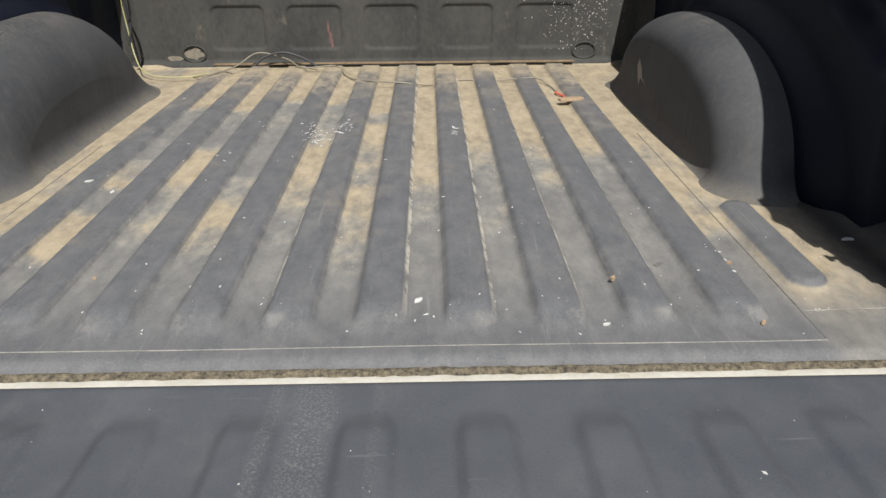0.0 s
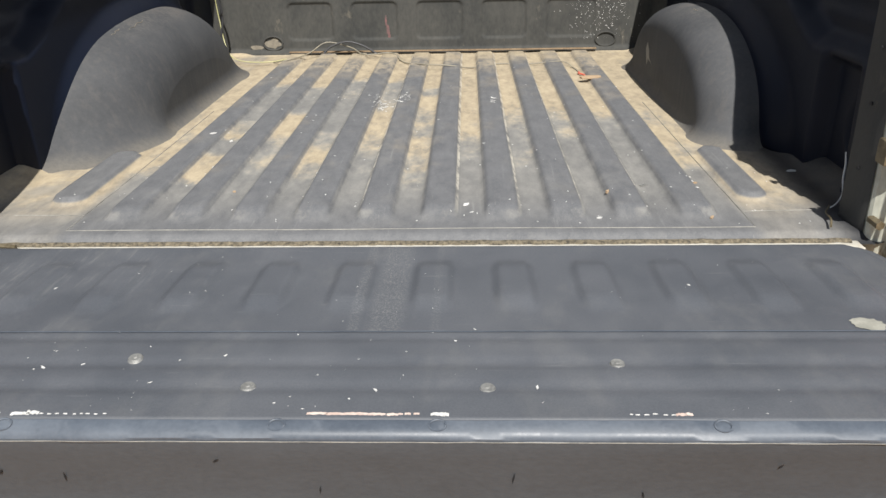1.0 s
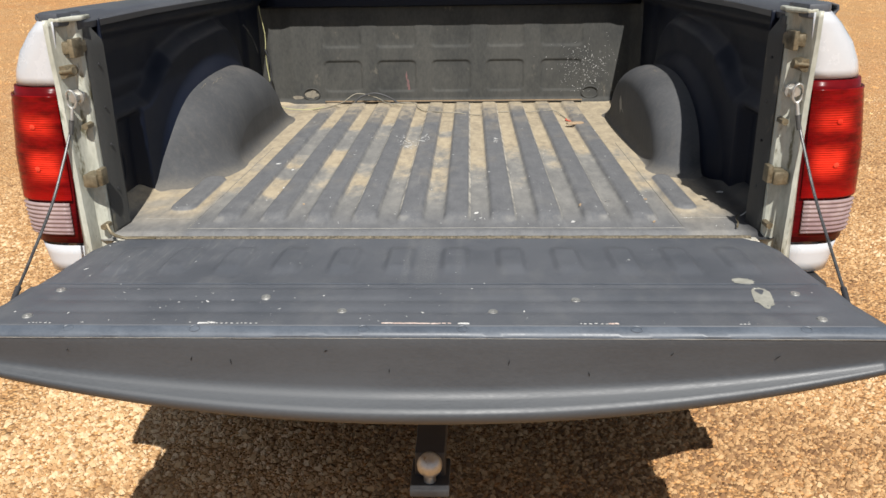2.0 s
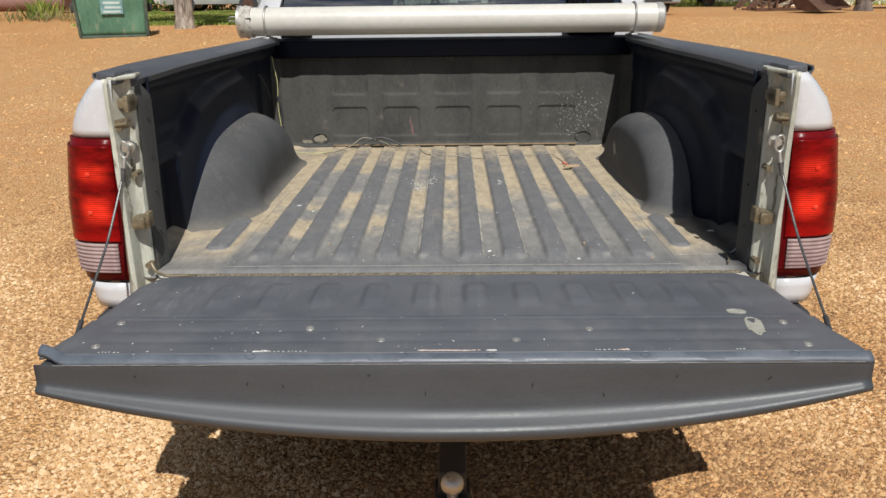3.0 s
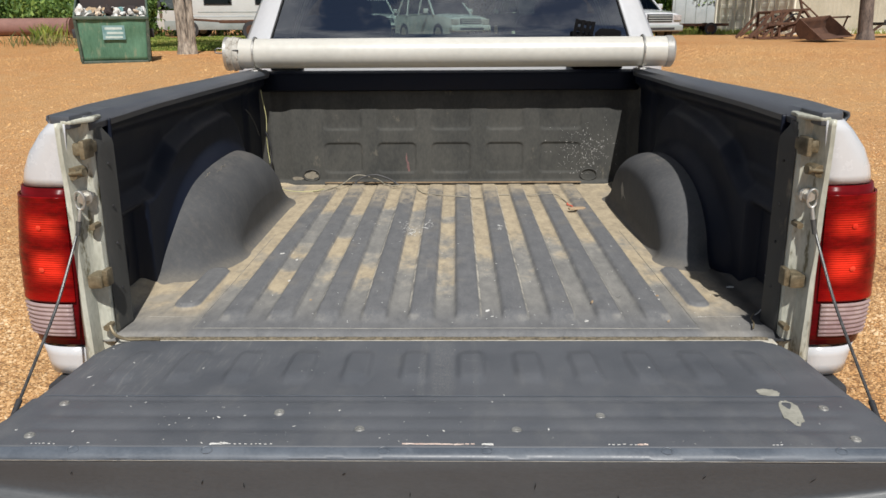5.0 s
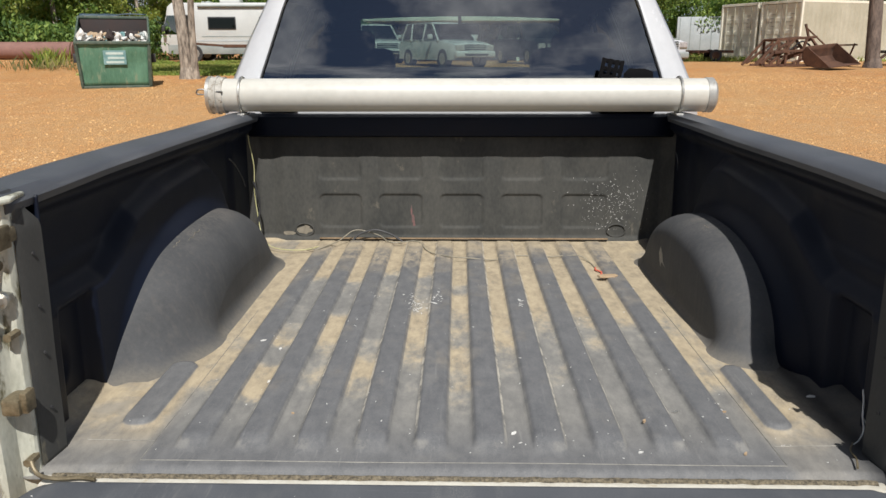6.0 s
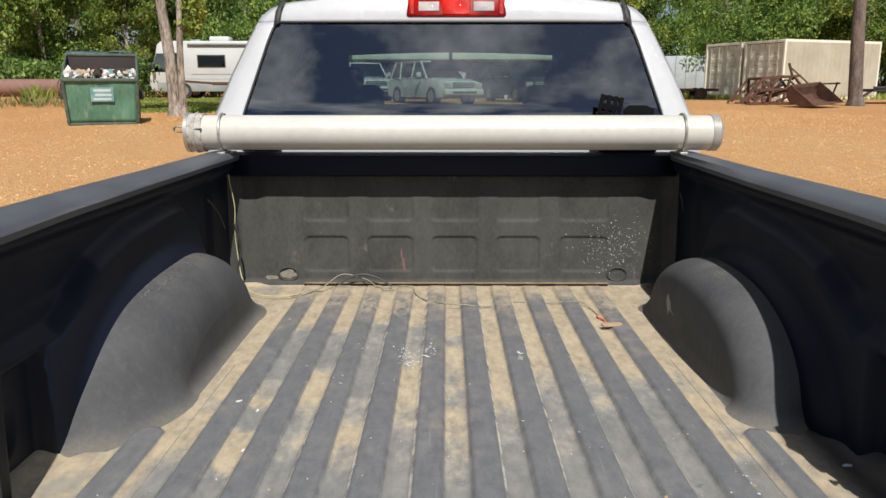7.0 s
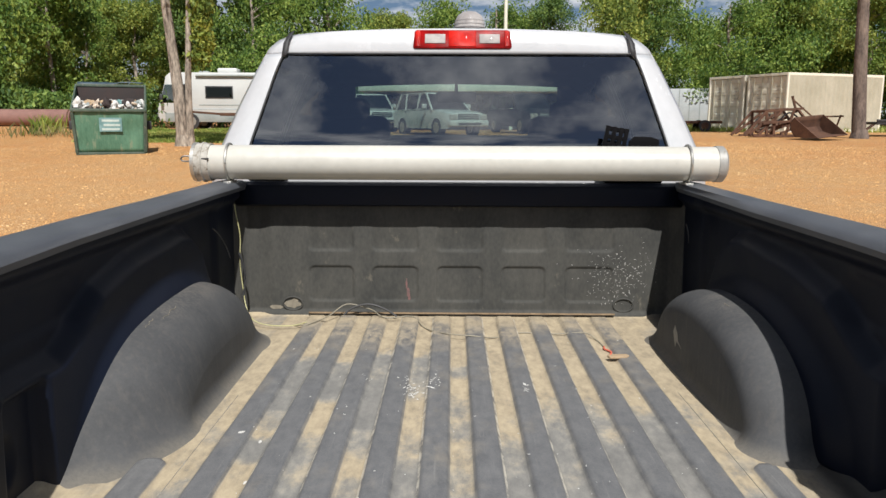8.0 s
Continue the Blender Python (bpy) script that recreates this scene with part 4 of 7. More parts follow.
def gate_z(x, y):
    z = 0.903 + 0.014 * ss(-0.04, -0.42, y)
    z -= 0.012 * ss(-0.036, -0.015, y)
    z -= 0.006 * ss(gate_half(y) - 0.03, gate_half(y), abs(x))
    # raised pads with round ends across the hinge side
    lx = abs(x) % 0.1205 - 0.06025
    dx, dy = abs(lx) - 0.016, (abs(y + 0.182) - 0.040) * 0.34
    edge = math.hypot(max(dx, 0), max(dy, 0)) - 0.012
    z += 0.0085 * (1 - ss(-0.010, 0.008, edge)) * ss(0.73, 0.70, abs(x))
    # a step and long shallow grooves across
    z += 0.005 * ss(-0.332, -0.337, y)
    for g in (-0.351, -0.413, -0.462):
        z -= 0.0028 * math.exp(-((y - g) / 0.011) ** 2) * ss(0.76, 0.70, abs(x))
    return z


bm = bmesh.new()
gys = sorted(set(steps(-0.015, -0.33, 50) + steps(-0.33, -0.522, 38)), reverse=True)
sheet(bm, lambda y, u: (u * gate_half(y), y, gate_z(u * gate_half(y), y)), gys, steps(-1, 1, 420))
part("tailgate_liner", bm, GATE, gate, "dark grey moulded plastic tailgate liner with scuffs", solid=0.006, angle=60)
bm = bmesh.new()
prof = [(-0.519, 0.914), (-0.5195, 0.9205), (-0.523, 0.9215), (-0.536, 0.9165), (-0.541, 0.911), (-0.542, 0.905)]
sheet(bm, lambda k, x: (x, prof[k][0] + 0.0012 * noise.noise((x * 12, k, 3)) + 0.02 * ss(-0.755, -0.815, x), prof[k][1] + 0.0015 * noise.noise((x * 9, k * 0.4, 5)) + 0.013 * ss(-0.755, -0.815, x)), range(len(prof)), steps(-0.817, 0.817, 160))
part("edge_cap", bm, GATE_CAP, gate, "blue-grey plastic edge strip", solid=0.003)


def spoiler(k, x):
    u = min(abs(x) / 0.818, 1.0)
    h = 0.062 + 0.099 * (1 - u ** 2.1)
    bulge = 0.012 + 0.03 * (1 - u ** 2)
    prof = [(0.0, 0.0), (0.03, -0.02), (0.05, -0.15), (0.07, -0.40), (0.10, -0.58), (0.18, -0.66), (0.45, -0.72), (0.75, -0.765), (0.94, -0.80), (1.0, -0.84), (0.98, -0.88), (0.84, -0.95), (0.6, -1.0), (-2.0, -0.98)]
    a, b = prof[k]
    return (x, -0.541 - bulge * a, 0.909 + h * b + 0.0)


bm = bmesh.new()
sheet(bm, spoiler, range(14), steps(-0.818, 0.818, 80))
part("tailgate_top_moulding", bm, SPOILER, gate, "dark grey curved plastic moulding", solid=0.004, angle=50)
for sx in (-1, 1):
    bm = box(bmesh.new(), min(sx * 0.785, sx * 0.817), max(sx * 0.785, sx * 0.817), -0.536, -0.44, 0.852, 0.902, 0.006)
    part("tailgate_end", bm, SPOILER, gate)
for rx, ry in ((-0.298, -0.402), (-0.143, -0.460), (0.134, -0.462), (0.290, -0.412), (-0.716, -0.488), (0.708, -0.495), (0.704, -0.387), (-0.713, -0.372)):
    bm = rod(bmesh.new(), (rx, ry, gate_z(rx, ry) - 0.002), (rx, ry, gate_z(rx, ry) + 0.0025), 0.0105, 0.008, seg=14)
    rod(bm, (rx, ry, gate_z(rx, ry) + 0.002), (rx, ry, gate_z(rx, ry) + 0.0036), 0.004, 0.003, seg=8)
    part("rivet", bm, RIVET, gate, "pale domed rivet")
for rx in (-0.62, -0.393, -0.094, 0.079, 0.380, 0.669):
    bm = tube(bmesh.new(), [(rx + 0.009 * math.cos(a), -0.529 + 0.006 * math.sin(a), 0.9195 + 0.003 * math.sin(a)) for a in steps(0, 2 * math.pi, 9)], 0.0013, 5)
    part("cap_stud", bm, GATE_CAP, gate)
# bare scraped patches along the edge, in broken pieces
for x0, x1, wd, piece, gap, mt in ((-0.064, 0.033, 0.0030, 0.03, 0.95, SCRAPE), (-0.392, -0.364, 0.0042, 0.02, 0.9, PAPER), (0.071, 0.088, 0.0042, 0.02, 0.9, PAPER), (-0.36, -0.285, 0.0013, 0.005, 2.2, PAPER), (0.036, 0.057, 0.0022, 0.007, 1.3, SCRAPE), (0.285, 0.333, 0.0012, 0.005, 1.9, PAPER), (0.334, 0.349, 0.0032, 0.014, 0.9, SCRAPE), (0.56, 0.575, 0.0012, 0.006, 1.5, PAPER), (-0.70, -0.66, 0.0011, 0.004, 2.4, PAPER)):
    fl = bmesh.new()
    x = x0
    while x < x1:
        ln = min(piece * rng.uniform(0.6, 1.1), x1 - x + 0.003)
        ol = [(x + ln * k / 9, wd * rng.uniform(0.55, 1.0) * math.sin(math.pi * (k + 0.8) / 10.6) ** 0.4) for k in range(10)] + [(x + ln * k / 9, -wd * rng.uniform(0.3, 0.8)) for k in range(9, -1, -1)]
        plate(fl, ol, 0.0005, pose(0, -0.5135 + rng.gauss(0, 0.0006), 0.9220, 0, 0, 0))
        x += ln * gap * rng.uniform(0.9, 1.15)
    part("bare_scrape", fl, mt, gate, "bare scraped patch", smooth=False)
# pale line along the lower edge of the cap: wear, with its highlight painted in
bm = tube(bmesh.new(), [(x, -0.5422 + 0.0006 * noise.noise((x * 30, 1, 1)), 0.9074 + 0.0006 * noise.noise((x * 40, 2, 2))) for x in steps(-0.78, 0.80, 60)], 0.0005, 5)
part("worn_edge_highlight", bm, SEAM, gate, "pale worn edge line with painted highlight")
# thin line that stands in for the highlight on the worn step edge
bm = tube(bmesh.new(), [(x, -0.3365 + 0.0006 * noise.noise((x * 20, 5, 1)), gate_z(x, -0.3365) + 0.0002 + 0.0005 * noise.noise((x * 14, 7, 2))) for x in steps(-0.77, 0.77, 70)], 0.0007, 5)
part("step_edge", bm, GATE_CAP, gate, "worn step edge with its highlight drawn in")
# small nicks in the moulding
for x, z, ln, tw in ((-0.40, 0.868, 0.010, 70), (-0.33, 0.862, 0.012, 95), (-0.16, 0.885, 0.008, 30), (-0.62, 0.885, 0.006, 60), (0.16, 0.862, 0.014, 80), (0.44, 0.88, 0.008, 50), (0.30, 0.84, 0.010, 100), (0.62, 0.875, 0.012, 40), (-0.05, 0.845, 0.012, 85)):
    part("nick", plate(bmesh.new(), [(-ln * 0.5, 0), (0, -0.0011), (ln * 0.5, 0), (0, 0.0011)], 0.0006, Matrix(((1, 0, 0, x), (0, 0, -1, -0.5452), (0, 1, 0, z), (0, 0, 0, 1))) @ pose(0, 0, 0, 0, 0, tw)), SEAT, gate, smooth=False)
# pale scuffed stain
for cx, cy, a, b, tw in ((0.640, -0.398, 0.019, 0.050, -0.15), (0.634, -0.312, 0.022, 0.018, -0.3)):
    ol = [(math.cos(t) * a * (0.86 + 0.26 * rng.random()), math.sin(t) * b * (0.86 + 0.26 * rng.random())) for t in steps(0, 2 * math.pi, 26)[:-1]]
    bm = bmesh.new()
    c = bm.verts.new((cx, cy, gate_z(cx, cy) + 0.0009))
    vs = []
    for px, py in ol:
        qx, qy = cx + px * math.cos(tw) - py * math.sin(tw), cy + px * math.sin(tw) + py * math.cos(tw)
        vs.append(bm.verts.new((qx, qy, gate_z(qx, qy) + 0.0009)))
    for k in range(len(vs)):
        bm.faces.new((c, vs[k], vs[(k + 1) % len(vs)]))
    part("dust_stain", bm, PALE, gate, "pale dried stain")
# paint flecks and scratches
fl = bmesh.new()
for _ in range(140):
    u = rng.random()
    fx = rng.uniform(-0.75, 0.75) if u < 0.5 else min(max(rng.gauss(-0.3, 0.22), -0.75), 0.75)
    fy = -0.512 + 0.18 * rng.random() ** 2 if rng.random() < 0.6 else rng.uniform(-0.47, -0.06)
    r = 0.0004 + 0.0026 * rng.random() ** 4
    plate(fl, flake(r, 9, 0.75), 0.0005, pose(fx, fy, gate_z(fx, fy) + 0.0003, 0, 0, rng.uniform(0, 180)) @ Matrix.Diagonal((rng.uniform(0.9, 2.6), 0.8, 1, 1)))
tagged(part("paint_fleck", fl, PAPER, gate, "scattered pale flecks and scratches", smooth=False), kind="stuff")

# ---- the bed liner ----
liner = thing("bed_liner", "black ribbed plastic bed liner, dusty with tan sand", "bed liner")
RIB = 0.118


def rrect(x, y, cx, cy, a, b, r, soft):
    """1 inside a rounded rectangle, falling to 0 over its edge."""
    dx, dy = abs(x - cx) - (a - r), abs(y - cy) - (b - r)
    d = math.hypot(max(dx, 0), max(dy, 0)) + min(max(dx, dy), 0) - r
    return 1 - ss(-soft, soft, d)


def floor_z(x, y):
    z = ZF
    if abs(x) < 0.60:
        u = (x / RIB) % 1.0
        rib = ss(0.175, 0.29, u) * ss(0.825, 0.71, u)
        z += 0.0145 * rib * ss(0.07, 0.137, y) * ss(1.733, 1.70, y)
    z += 0.014 * rrect(abs(x), y, 0.676 if x < 0 else 0.657, 0.333, 0.033 if x < 0 else 0.028, 0.158, 0.027, 0.0055)
    z -= 0.012 * ss(0.03, 0.008, y)
    z += 0.012 * ss(1.74, 1.765, y)
    z += 0.0012 * noise.noise((x * 3, y * 3, 0))
    z += 0.03 * ss(0.80, 0.86, abs(x))
    return z


bm = bmesh.new()
fx = sorted(set([round(v, 4) for v in steps(-0.6, 0.6, 240)] + [round(v, 4) for v in steps(-0.86, -0.6, 40)] + [round(v, 4) for v in steps(0.6, 0.86, 40)]))
fy = sorted(set([round(v, 4) for v in steps(-0.003, 0.18, 32)] + [round(v, 4) for v in steps(0.18, 0.56, 40)] + [round(v, 4) for v in steps(0.56, 1.70, 40)] + [round(v, 4) for v in steps(1.70, 1.80, 16)]))
sheet(bm, lambda x, y: (x, y, floor_z(x, y)), fx, fy)
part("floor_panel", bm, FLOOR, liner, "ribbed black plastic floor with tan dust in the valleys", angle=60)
# pale seams: worn edges of the centre panel
for pts in ([(-0.612, 0.046), (0.614, 0.046)], [(-0.612, 0.046), (-0.606, 0.9)], [(0.614, 0.046), (0.608, 0.95)], [(-0.612, 0.118), (-0.75, 0.122)], [(0.618, 0.118), (0.75, 0.122)]):
    (xa, ya), (xb, yb) = pts
    bm = bmesh.new()
    n = 60
    rows = []
    for k in range(n + 1):
        x, y = xa + (xb - xa) * k / n, ya + (yb - ya) * k / n
        w = 0.0007 + 0.0008 * noise.noise((x * 18, y * 18, 4))
        nx, ny = (0, 1) if abs(xb - xa) > abs(yb - ya) else (1, 0)
        rows.append([bm.verts.new((x - nx * w, y - ny * w, floor_z(x, y) + 0.0004)), bm.verts.new((x, y, floor_z(x, y) + 0.0016)), bm.verts.new((x + nx * w, y + ny * w, floor_z(x, y) + 0.0004))])
    for a, b in zip(rows, rows[1:]):
        for j in range(2):
            bm.faces.new((a[j], a[j + 1], b[j + 1], b[j]))
    bmesh.ops.recalc_face_normals(bm, faces=bm.faces[:])
    part("seam", bm, SEAM, liner, "pale dusty seam")

COLS = [(-0.568, -0.400), (-0.325, -0.153), (-0.078, 0.094), (0.168, 0.333), (0.412, 0.592)]


def bulk_y(x, z):
    y = 1.762 + 0.02 * (z - 0.9)
    for a, b in COLS:
        c, h = (a + b) / 2, (b - a) / 2
        y += 0.008 * rrect(x, z, c, 1.228, h, 0.075, 0.018, 0.006) * ss(1.28, 1.17, z)
        y += 0.007 * rrect(x, z, c, 1.023, h, 0.067, 0.020, 0.0045)
    y -= 0.014 * ss(0.925, 0.905, z)
    y += 0.02 * ss(0.70, 0.76, abs(x)) * 0.5
    y -= 0.05 * ss(0.80, 0.85, abs(x))
    return y


bm = bmesh.new()
sheet(bm, lambda x, z: (x, bulk_y(x, z), z), steps(-0.85, 0.85, 340), steps(0.895, 1.345, 110), flip=False)
part("bulkhead_panel", bm, BULK, liner, "dusty grey bulkhead with pressed rectangular recesses", angle=60, solid=0.004)
bm = bmesh.new()
prof = [(1.742, 1.325), (1.728, 1.332), (1.722, 1.39), (1.727, 1.404), (1.745, 1.412), (1.80, 1.412)]
sheet(bm, lambda k, x: (x, prof[k][0], prof[k][1]), range(len(prof)), steps(-0.83, 0.83, 20), flip=True)
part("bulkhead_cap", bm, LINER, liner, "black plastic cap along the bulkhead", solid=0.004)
bm = bmesh.new()
sheet(bm, lambda x, v: (x, 1.742 - 0.007 * v + 0.002 * noise.noise((x * 20, 3, 3)), 0.916 - 0.004 * v), steps(-0.57, 0.60, 60), [0, 1])
part("rust_line", bm, BROWN, liner, "rusty brown joint line", solid=0.002)
for sx in (-0.634, 0.636):
    bm = tube(bmesh.new(), [(sx + 0.037 * math.cos(a), bulk_y(sx, 0.942) - 0.003, 0.945 + 0.026 * math.sin(a)) for a in steps(0, 2 * math.pi, 16)], 0.0035, 6)
    part("oval_boss", bm, BULK, liner)

# side walls, with arch-shaped mouldings, and wheel arches
for side in (-1, 1):
    def wall_x(y, z):
        """Half width of the bed at the liner wall: a moulded ledge rises over the arch, with a flare round it and a pocket behind."""
        x = 0.862 - 0.012 * (z - 0.9)
        brow = interp(y, [(0.42, 1.165), (0.505, 1.20), (0.615, 1.262), (0.81, 1.30), (1.13, 1.316), (1.22, 1.30), (1.30, 1.25), (1.37, 1.14), (1.44, 0.9)])
        x -= 0.040 * (1 - ss(brow - 0.03, brow + 0.022, z))
        x -= 0.032 * (1 - ss(0.255, 0.315, math.hypot((y - 0.98) / 1.78, z - 0.9)))
        x += 0.034 * ss(0.366, 0.340, y) * ss(1.150, 1.120, z) * ss(0.12, 0.17, y)
        x += 0.012 * (1 - ss(0.0, 0.035, math.hypot(y - 0.215, z - 1.015) - 0.03))
        x -= 0.014 * ss(1.50, 1.54, y)
        x += 0.008 * ss(1.205, 1.235, z) * ss(1.33, 1.30, z) * ss(0.16, 0.2, y) * ss(0.62, 0.55, y)
        x -= 0.03 * ss(1.33, 1.365, z)
        return x + (0.781 - x) * ss(0.022, 0.0055, y)

    bm = bmesh.new()
    wy = sorted(set([round(v, 4) for v in steps(0.005, 0.20, 30)] + [round(v, 4) for v in steps(0.20, 0.70, 60)] + [round(v, 4) for v in steps(0.70, 1.80, 80)]))
    sheet(bm, lambda y, z: (side * wall_x(y, z), y + (0.098 + 0.04 * (z - 0.9)) * ss(0.35, 0.005, y), z), wy, steps(0.90, 1.40, 80), flip=side > 0)
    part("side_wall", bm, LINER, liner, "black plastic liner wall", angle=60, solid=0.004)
    # rounded rear edge of the wall, seen from behind
    bm = bmesh.new()

    def edge(k, z):
        """A flange that turns in from the post to the wall, its top corner rounded."""
        top = ss(1.345, 1.392, z)
        x, y = [(0.790, 0.055), (0.790, 0.030), (0.787, 0.024), (0.783, 0.036), (0.779, 0.075), (0.777, 0.095), (0.783, 0.104), (0.80, 0.108)][k]
        f = (z - 0.9) / 0.5
        x += 0.012 * top * (1 if k > 2 else 0.2)
        return (side * (x + 0.0015 * noise.noise((z * 6, k * 0.4, side))), y + 0.02 * f - 0.03 * top * (1 if k > 3 else 0), z)

    sheet(bm, edge, range(8), steps(0.895, 1.392, 40), flip=side > 0)
    part("wall_end_flange", bm, FLANGE, liner, "dusty grey plastic rear flange", solid=0.004)
    for zb in (1.0, 1.11, 1.2, 1.3):
        bm = rod(bmesh.new(), (side * 0.786, 0.065 + 0.04 * (zb - 0.9), zb), (side * 0.777, 0.062 + 0.04 * (zb - 0.9), zb), 0.0032, seg=8)
        part("screw", bm, DARK, liner)

    # wheel arch
    Y0, HL, HZ, P = (1.0, 0.472, 0.270, 2.4) if side < 0 else (1.01, 0.458, 0.256, 2.3)

    RX, RO = (0.15, 0.17) if side < 0 else (0.10, 0.08)

    def foot(p, out, h):
        """Spread the base into the floor with a broad fillet."""
        big = (0.05 if side < 0 else 0.035) + 0.08 * abs(out[1]) * (1.0 if p[0] < 0.77 else 0.3)
        f = min(max(1 - h / big, 0.0), 1.0)
        d = big * (1 - math.sqrt(max(1 - f * f, 0.0))) * 0.8
        return (side * (p[0] + out[0] * d), p[1] + out[1] * d, p[2])

    def arch(k, a):
        """k: from the wall (0) over the rounded inner edge; a: along the arch from front to rear."""
        if k <= 3:
            x, off, ang = 0.86 - (0.86 - 0.665 - RX) * k / 3, 0.0, 0.0
        else:
            ang = (k - 3) / 9 * math.pi / 2
            x, off = 0.665 + RX * (1 - math.sin(ang)), RO * (1 - math.cos(ang))
        ca, sa = math.cos(a), math.sin(a)
        hl, hz = HL - off, HZ - off * 0.9
        y = Y0 + hl * math.copysign(abs(ca) ** (2 / P), ca)
        h = hz * abs(sa) ** (2 / P)
        if side < 0 and ca < 0:
            out = min(max((x - 0.68) / 0.18, 0.0), 1.0) ** 1.3
            y -= out * ss(0.0, 0.55, -ca) * (0.045 + 0.15 * (1 - h / HZ) ** 2)
        way = math.copysign(math.cos(ang), ca) if abs(ca) > 1e-6 else 0.0
        return foot((x, y, ZF - 0.003 + h), (-math.sin(ang), way), h)

    bm = bmesh.new()
    aa = [math.pi * (0.5 - 0.5 * math.cos(math.pi * k / 72)) for k in range(73)]
    sheet(bm, arch, range(13), aa, flip=side < 0)
    # flat inner face, row by row from the floor up
    hl, hz = HL - RO, HZ - RO * 0.9

    def inner(j, s):
        ca, sa = math.cos(aa[j]), math.sin(aa[j])
        h = hz * abs(sa) ** (2 / P)
        return foot((0.665, Y0 + hl * abs(ca) ** (2 / P) * s, ZF - 0.003 + h), (-1.0, 0.0), h)

    sheet(bm, inner, range(37), steps(-1, 1, 16), flip=side > 0)
    bmesh.ops.remove_doubles(bm, verts=bm.verts[:], dist=0.0006)
    part("wheel_arch", bm, ARCH, liner, "rounded black plastic wheel arch, dusted grey", angle=75)
    for k, a0, a1, wob in ((5.2, 1.75, 1.93, 0.12), (4.4, 1.95, 2.05, 0.1)) if side < 0 else ((5, 1.62, 1.68, 0.1),):
        pts = []
        for j in range(7):
            p = Vector(arch(k + wob * math.sin(j * 2.1), a0 + (a1 - a0) * j / 6))
            pts.append(p + Vector((0, 0, 0.0005)))
        part("arch_scratch", tube(bmesh.new(), pts, 0.0011, 5, 0.4), STAIN, liner, "pale scratch on the plastic")
    # drain cup low on the wall
    bm = tube(bmesh.new(), [(side * (wall_x(0.2, 0.99) - 0.006), 0.2 + 0.028 * math.cos(a), 0.985 + 0.028 * math.sin(a)) for a in steps(0, 2 * math.pi, 14)], 0.006, 6)
    part("tie_down_ring", bm, DARK, liner)

# pale marks on the liner
for pts, r in (([(-0.83, 1.45, 1.28), (-0.825, 1.50, 1.25), (-0.822, 1.56, 1.20), (-0.82, 1.60, 1.15)], 0.003), ([(0.815, 1.62, 1.28), (0.812, 1.58, 1.25), (0.81, 1.57, 1.22)], 0.002)):
    part("wall_scratch", tube(bmesh.new(), pts, r, 5, 0.4), ARCH, liner)


def flecks(name, count, where, label, parent, mat=PAPER, sizes=(0.0007, 0.001, 0.0015)):
    fl = bmesh.new()
    for _ in range(count):
        m = where()
        plate(fl, flake(rng.choice(sizes), 6), 0.0007, m @ pose(0, 0, 0, 0, 0, rng.uniform(0, 180)) @ Matrix.Diagonal((rng.uniform(1, 3.0), 0.9, 1, 1)))
    tagged(part(name, fl, mat, parent, label, smooth=False), kind="stuff")


def on_bulk():
    x, z = rng.gauss(0.62, 0.075), rng.gauss(1.05, 0.06)
    z = min(max(z, 0.95), 1.24)
    x = min(max(x, 0.35), 0.76)
    return Matrix(((1, 0, 0, x), (0, 0, -1, bulk_y(x, z) + 0.0002), (0, 1, 0, z), (0, 0, 0, 1)))


def on_floor():
    x, y = rng.uniform(-0.72, 0.72), 0.06 + 1.5 * rng.random() ** 1.6
    return Matrix.Translation((x, y, floor_z(x, y) + 0.0003))


flecks("splatter", 260, on_bulk, "spray of pale paint specks", liner)
flecks("floor_fleck", 190, on_floor, "small pale chips and specks", liner, sizes=(0.0006, 0.0008, 0.0011, 0.0017))
# scraped white marks across two ribs
for cx, cy, n, sp in ((-0.135, 0.955, 60, 0.03), (-0.07, 0.99, 26, 0.022), (0.19, 0.93, 12, 0.014), (-0.27, 1.03, 5, 0.02), (-0.30, 0.78, 4, 0.014)):
    fl = bmesh.new()
    for _ in range(n):
        x, y = cx + rng.gauss(0, sp * 0.5), cy + rng.gauss(0, sp * 1.3)
        plate(fl, flake(0.0055 * rng.random() ** 1.6 + 0.0012, 11, 0.8), 0.0004, pose(x, y, floor_z(x, y) + 0.0004, 0, 0, rng.gauss(80, 40)) @ Matrix.Diagonal((rng.uniform(0.8, 2.4), rng.uniform(0.35, 0.8), 1, 1)))
    tagged(part("white_scrape", fl, PAPER, liner, "white scraped marks on the ribs", smooth=False), kind="stuff")
# pink paint mark on the bulkhead
fl = bmesh.new()
for x, z, a, b in ((-0.196, 1.022, 0.004, 0.022), (-0.190, 0.988, 0.007, 0.020), (-0.185, 0.965, 0.005, 0.012)):
    plate(fl, [(math.cos(t) * a * (0.7 + 0.5 * rng.random()), math.sin(t) * b * (0.7 + 0.5 * rng.random())) for t in steps(0, 6.283, 12)[:-1]], 0.0007, Matrix(((1, 0, 0, x), (0, 0, -1, bulk_y(x, z)), (0, 1, 0, z), (0, 0, 0, 1))))
part("pink_mark", fl, PINK, liner, "faded pink paint mark", smooth=False)
fl = bmesh.new()
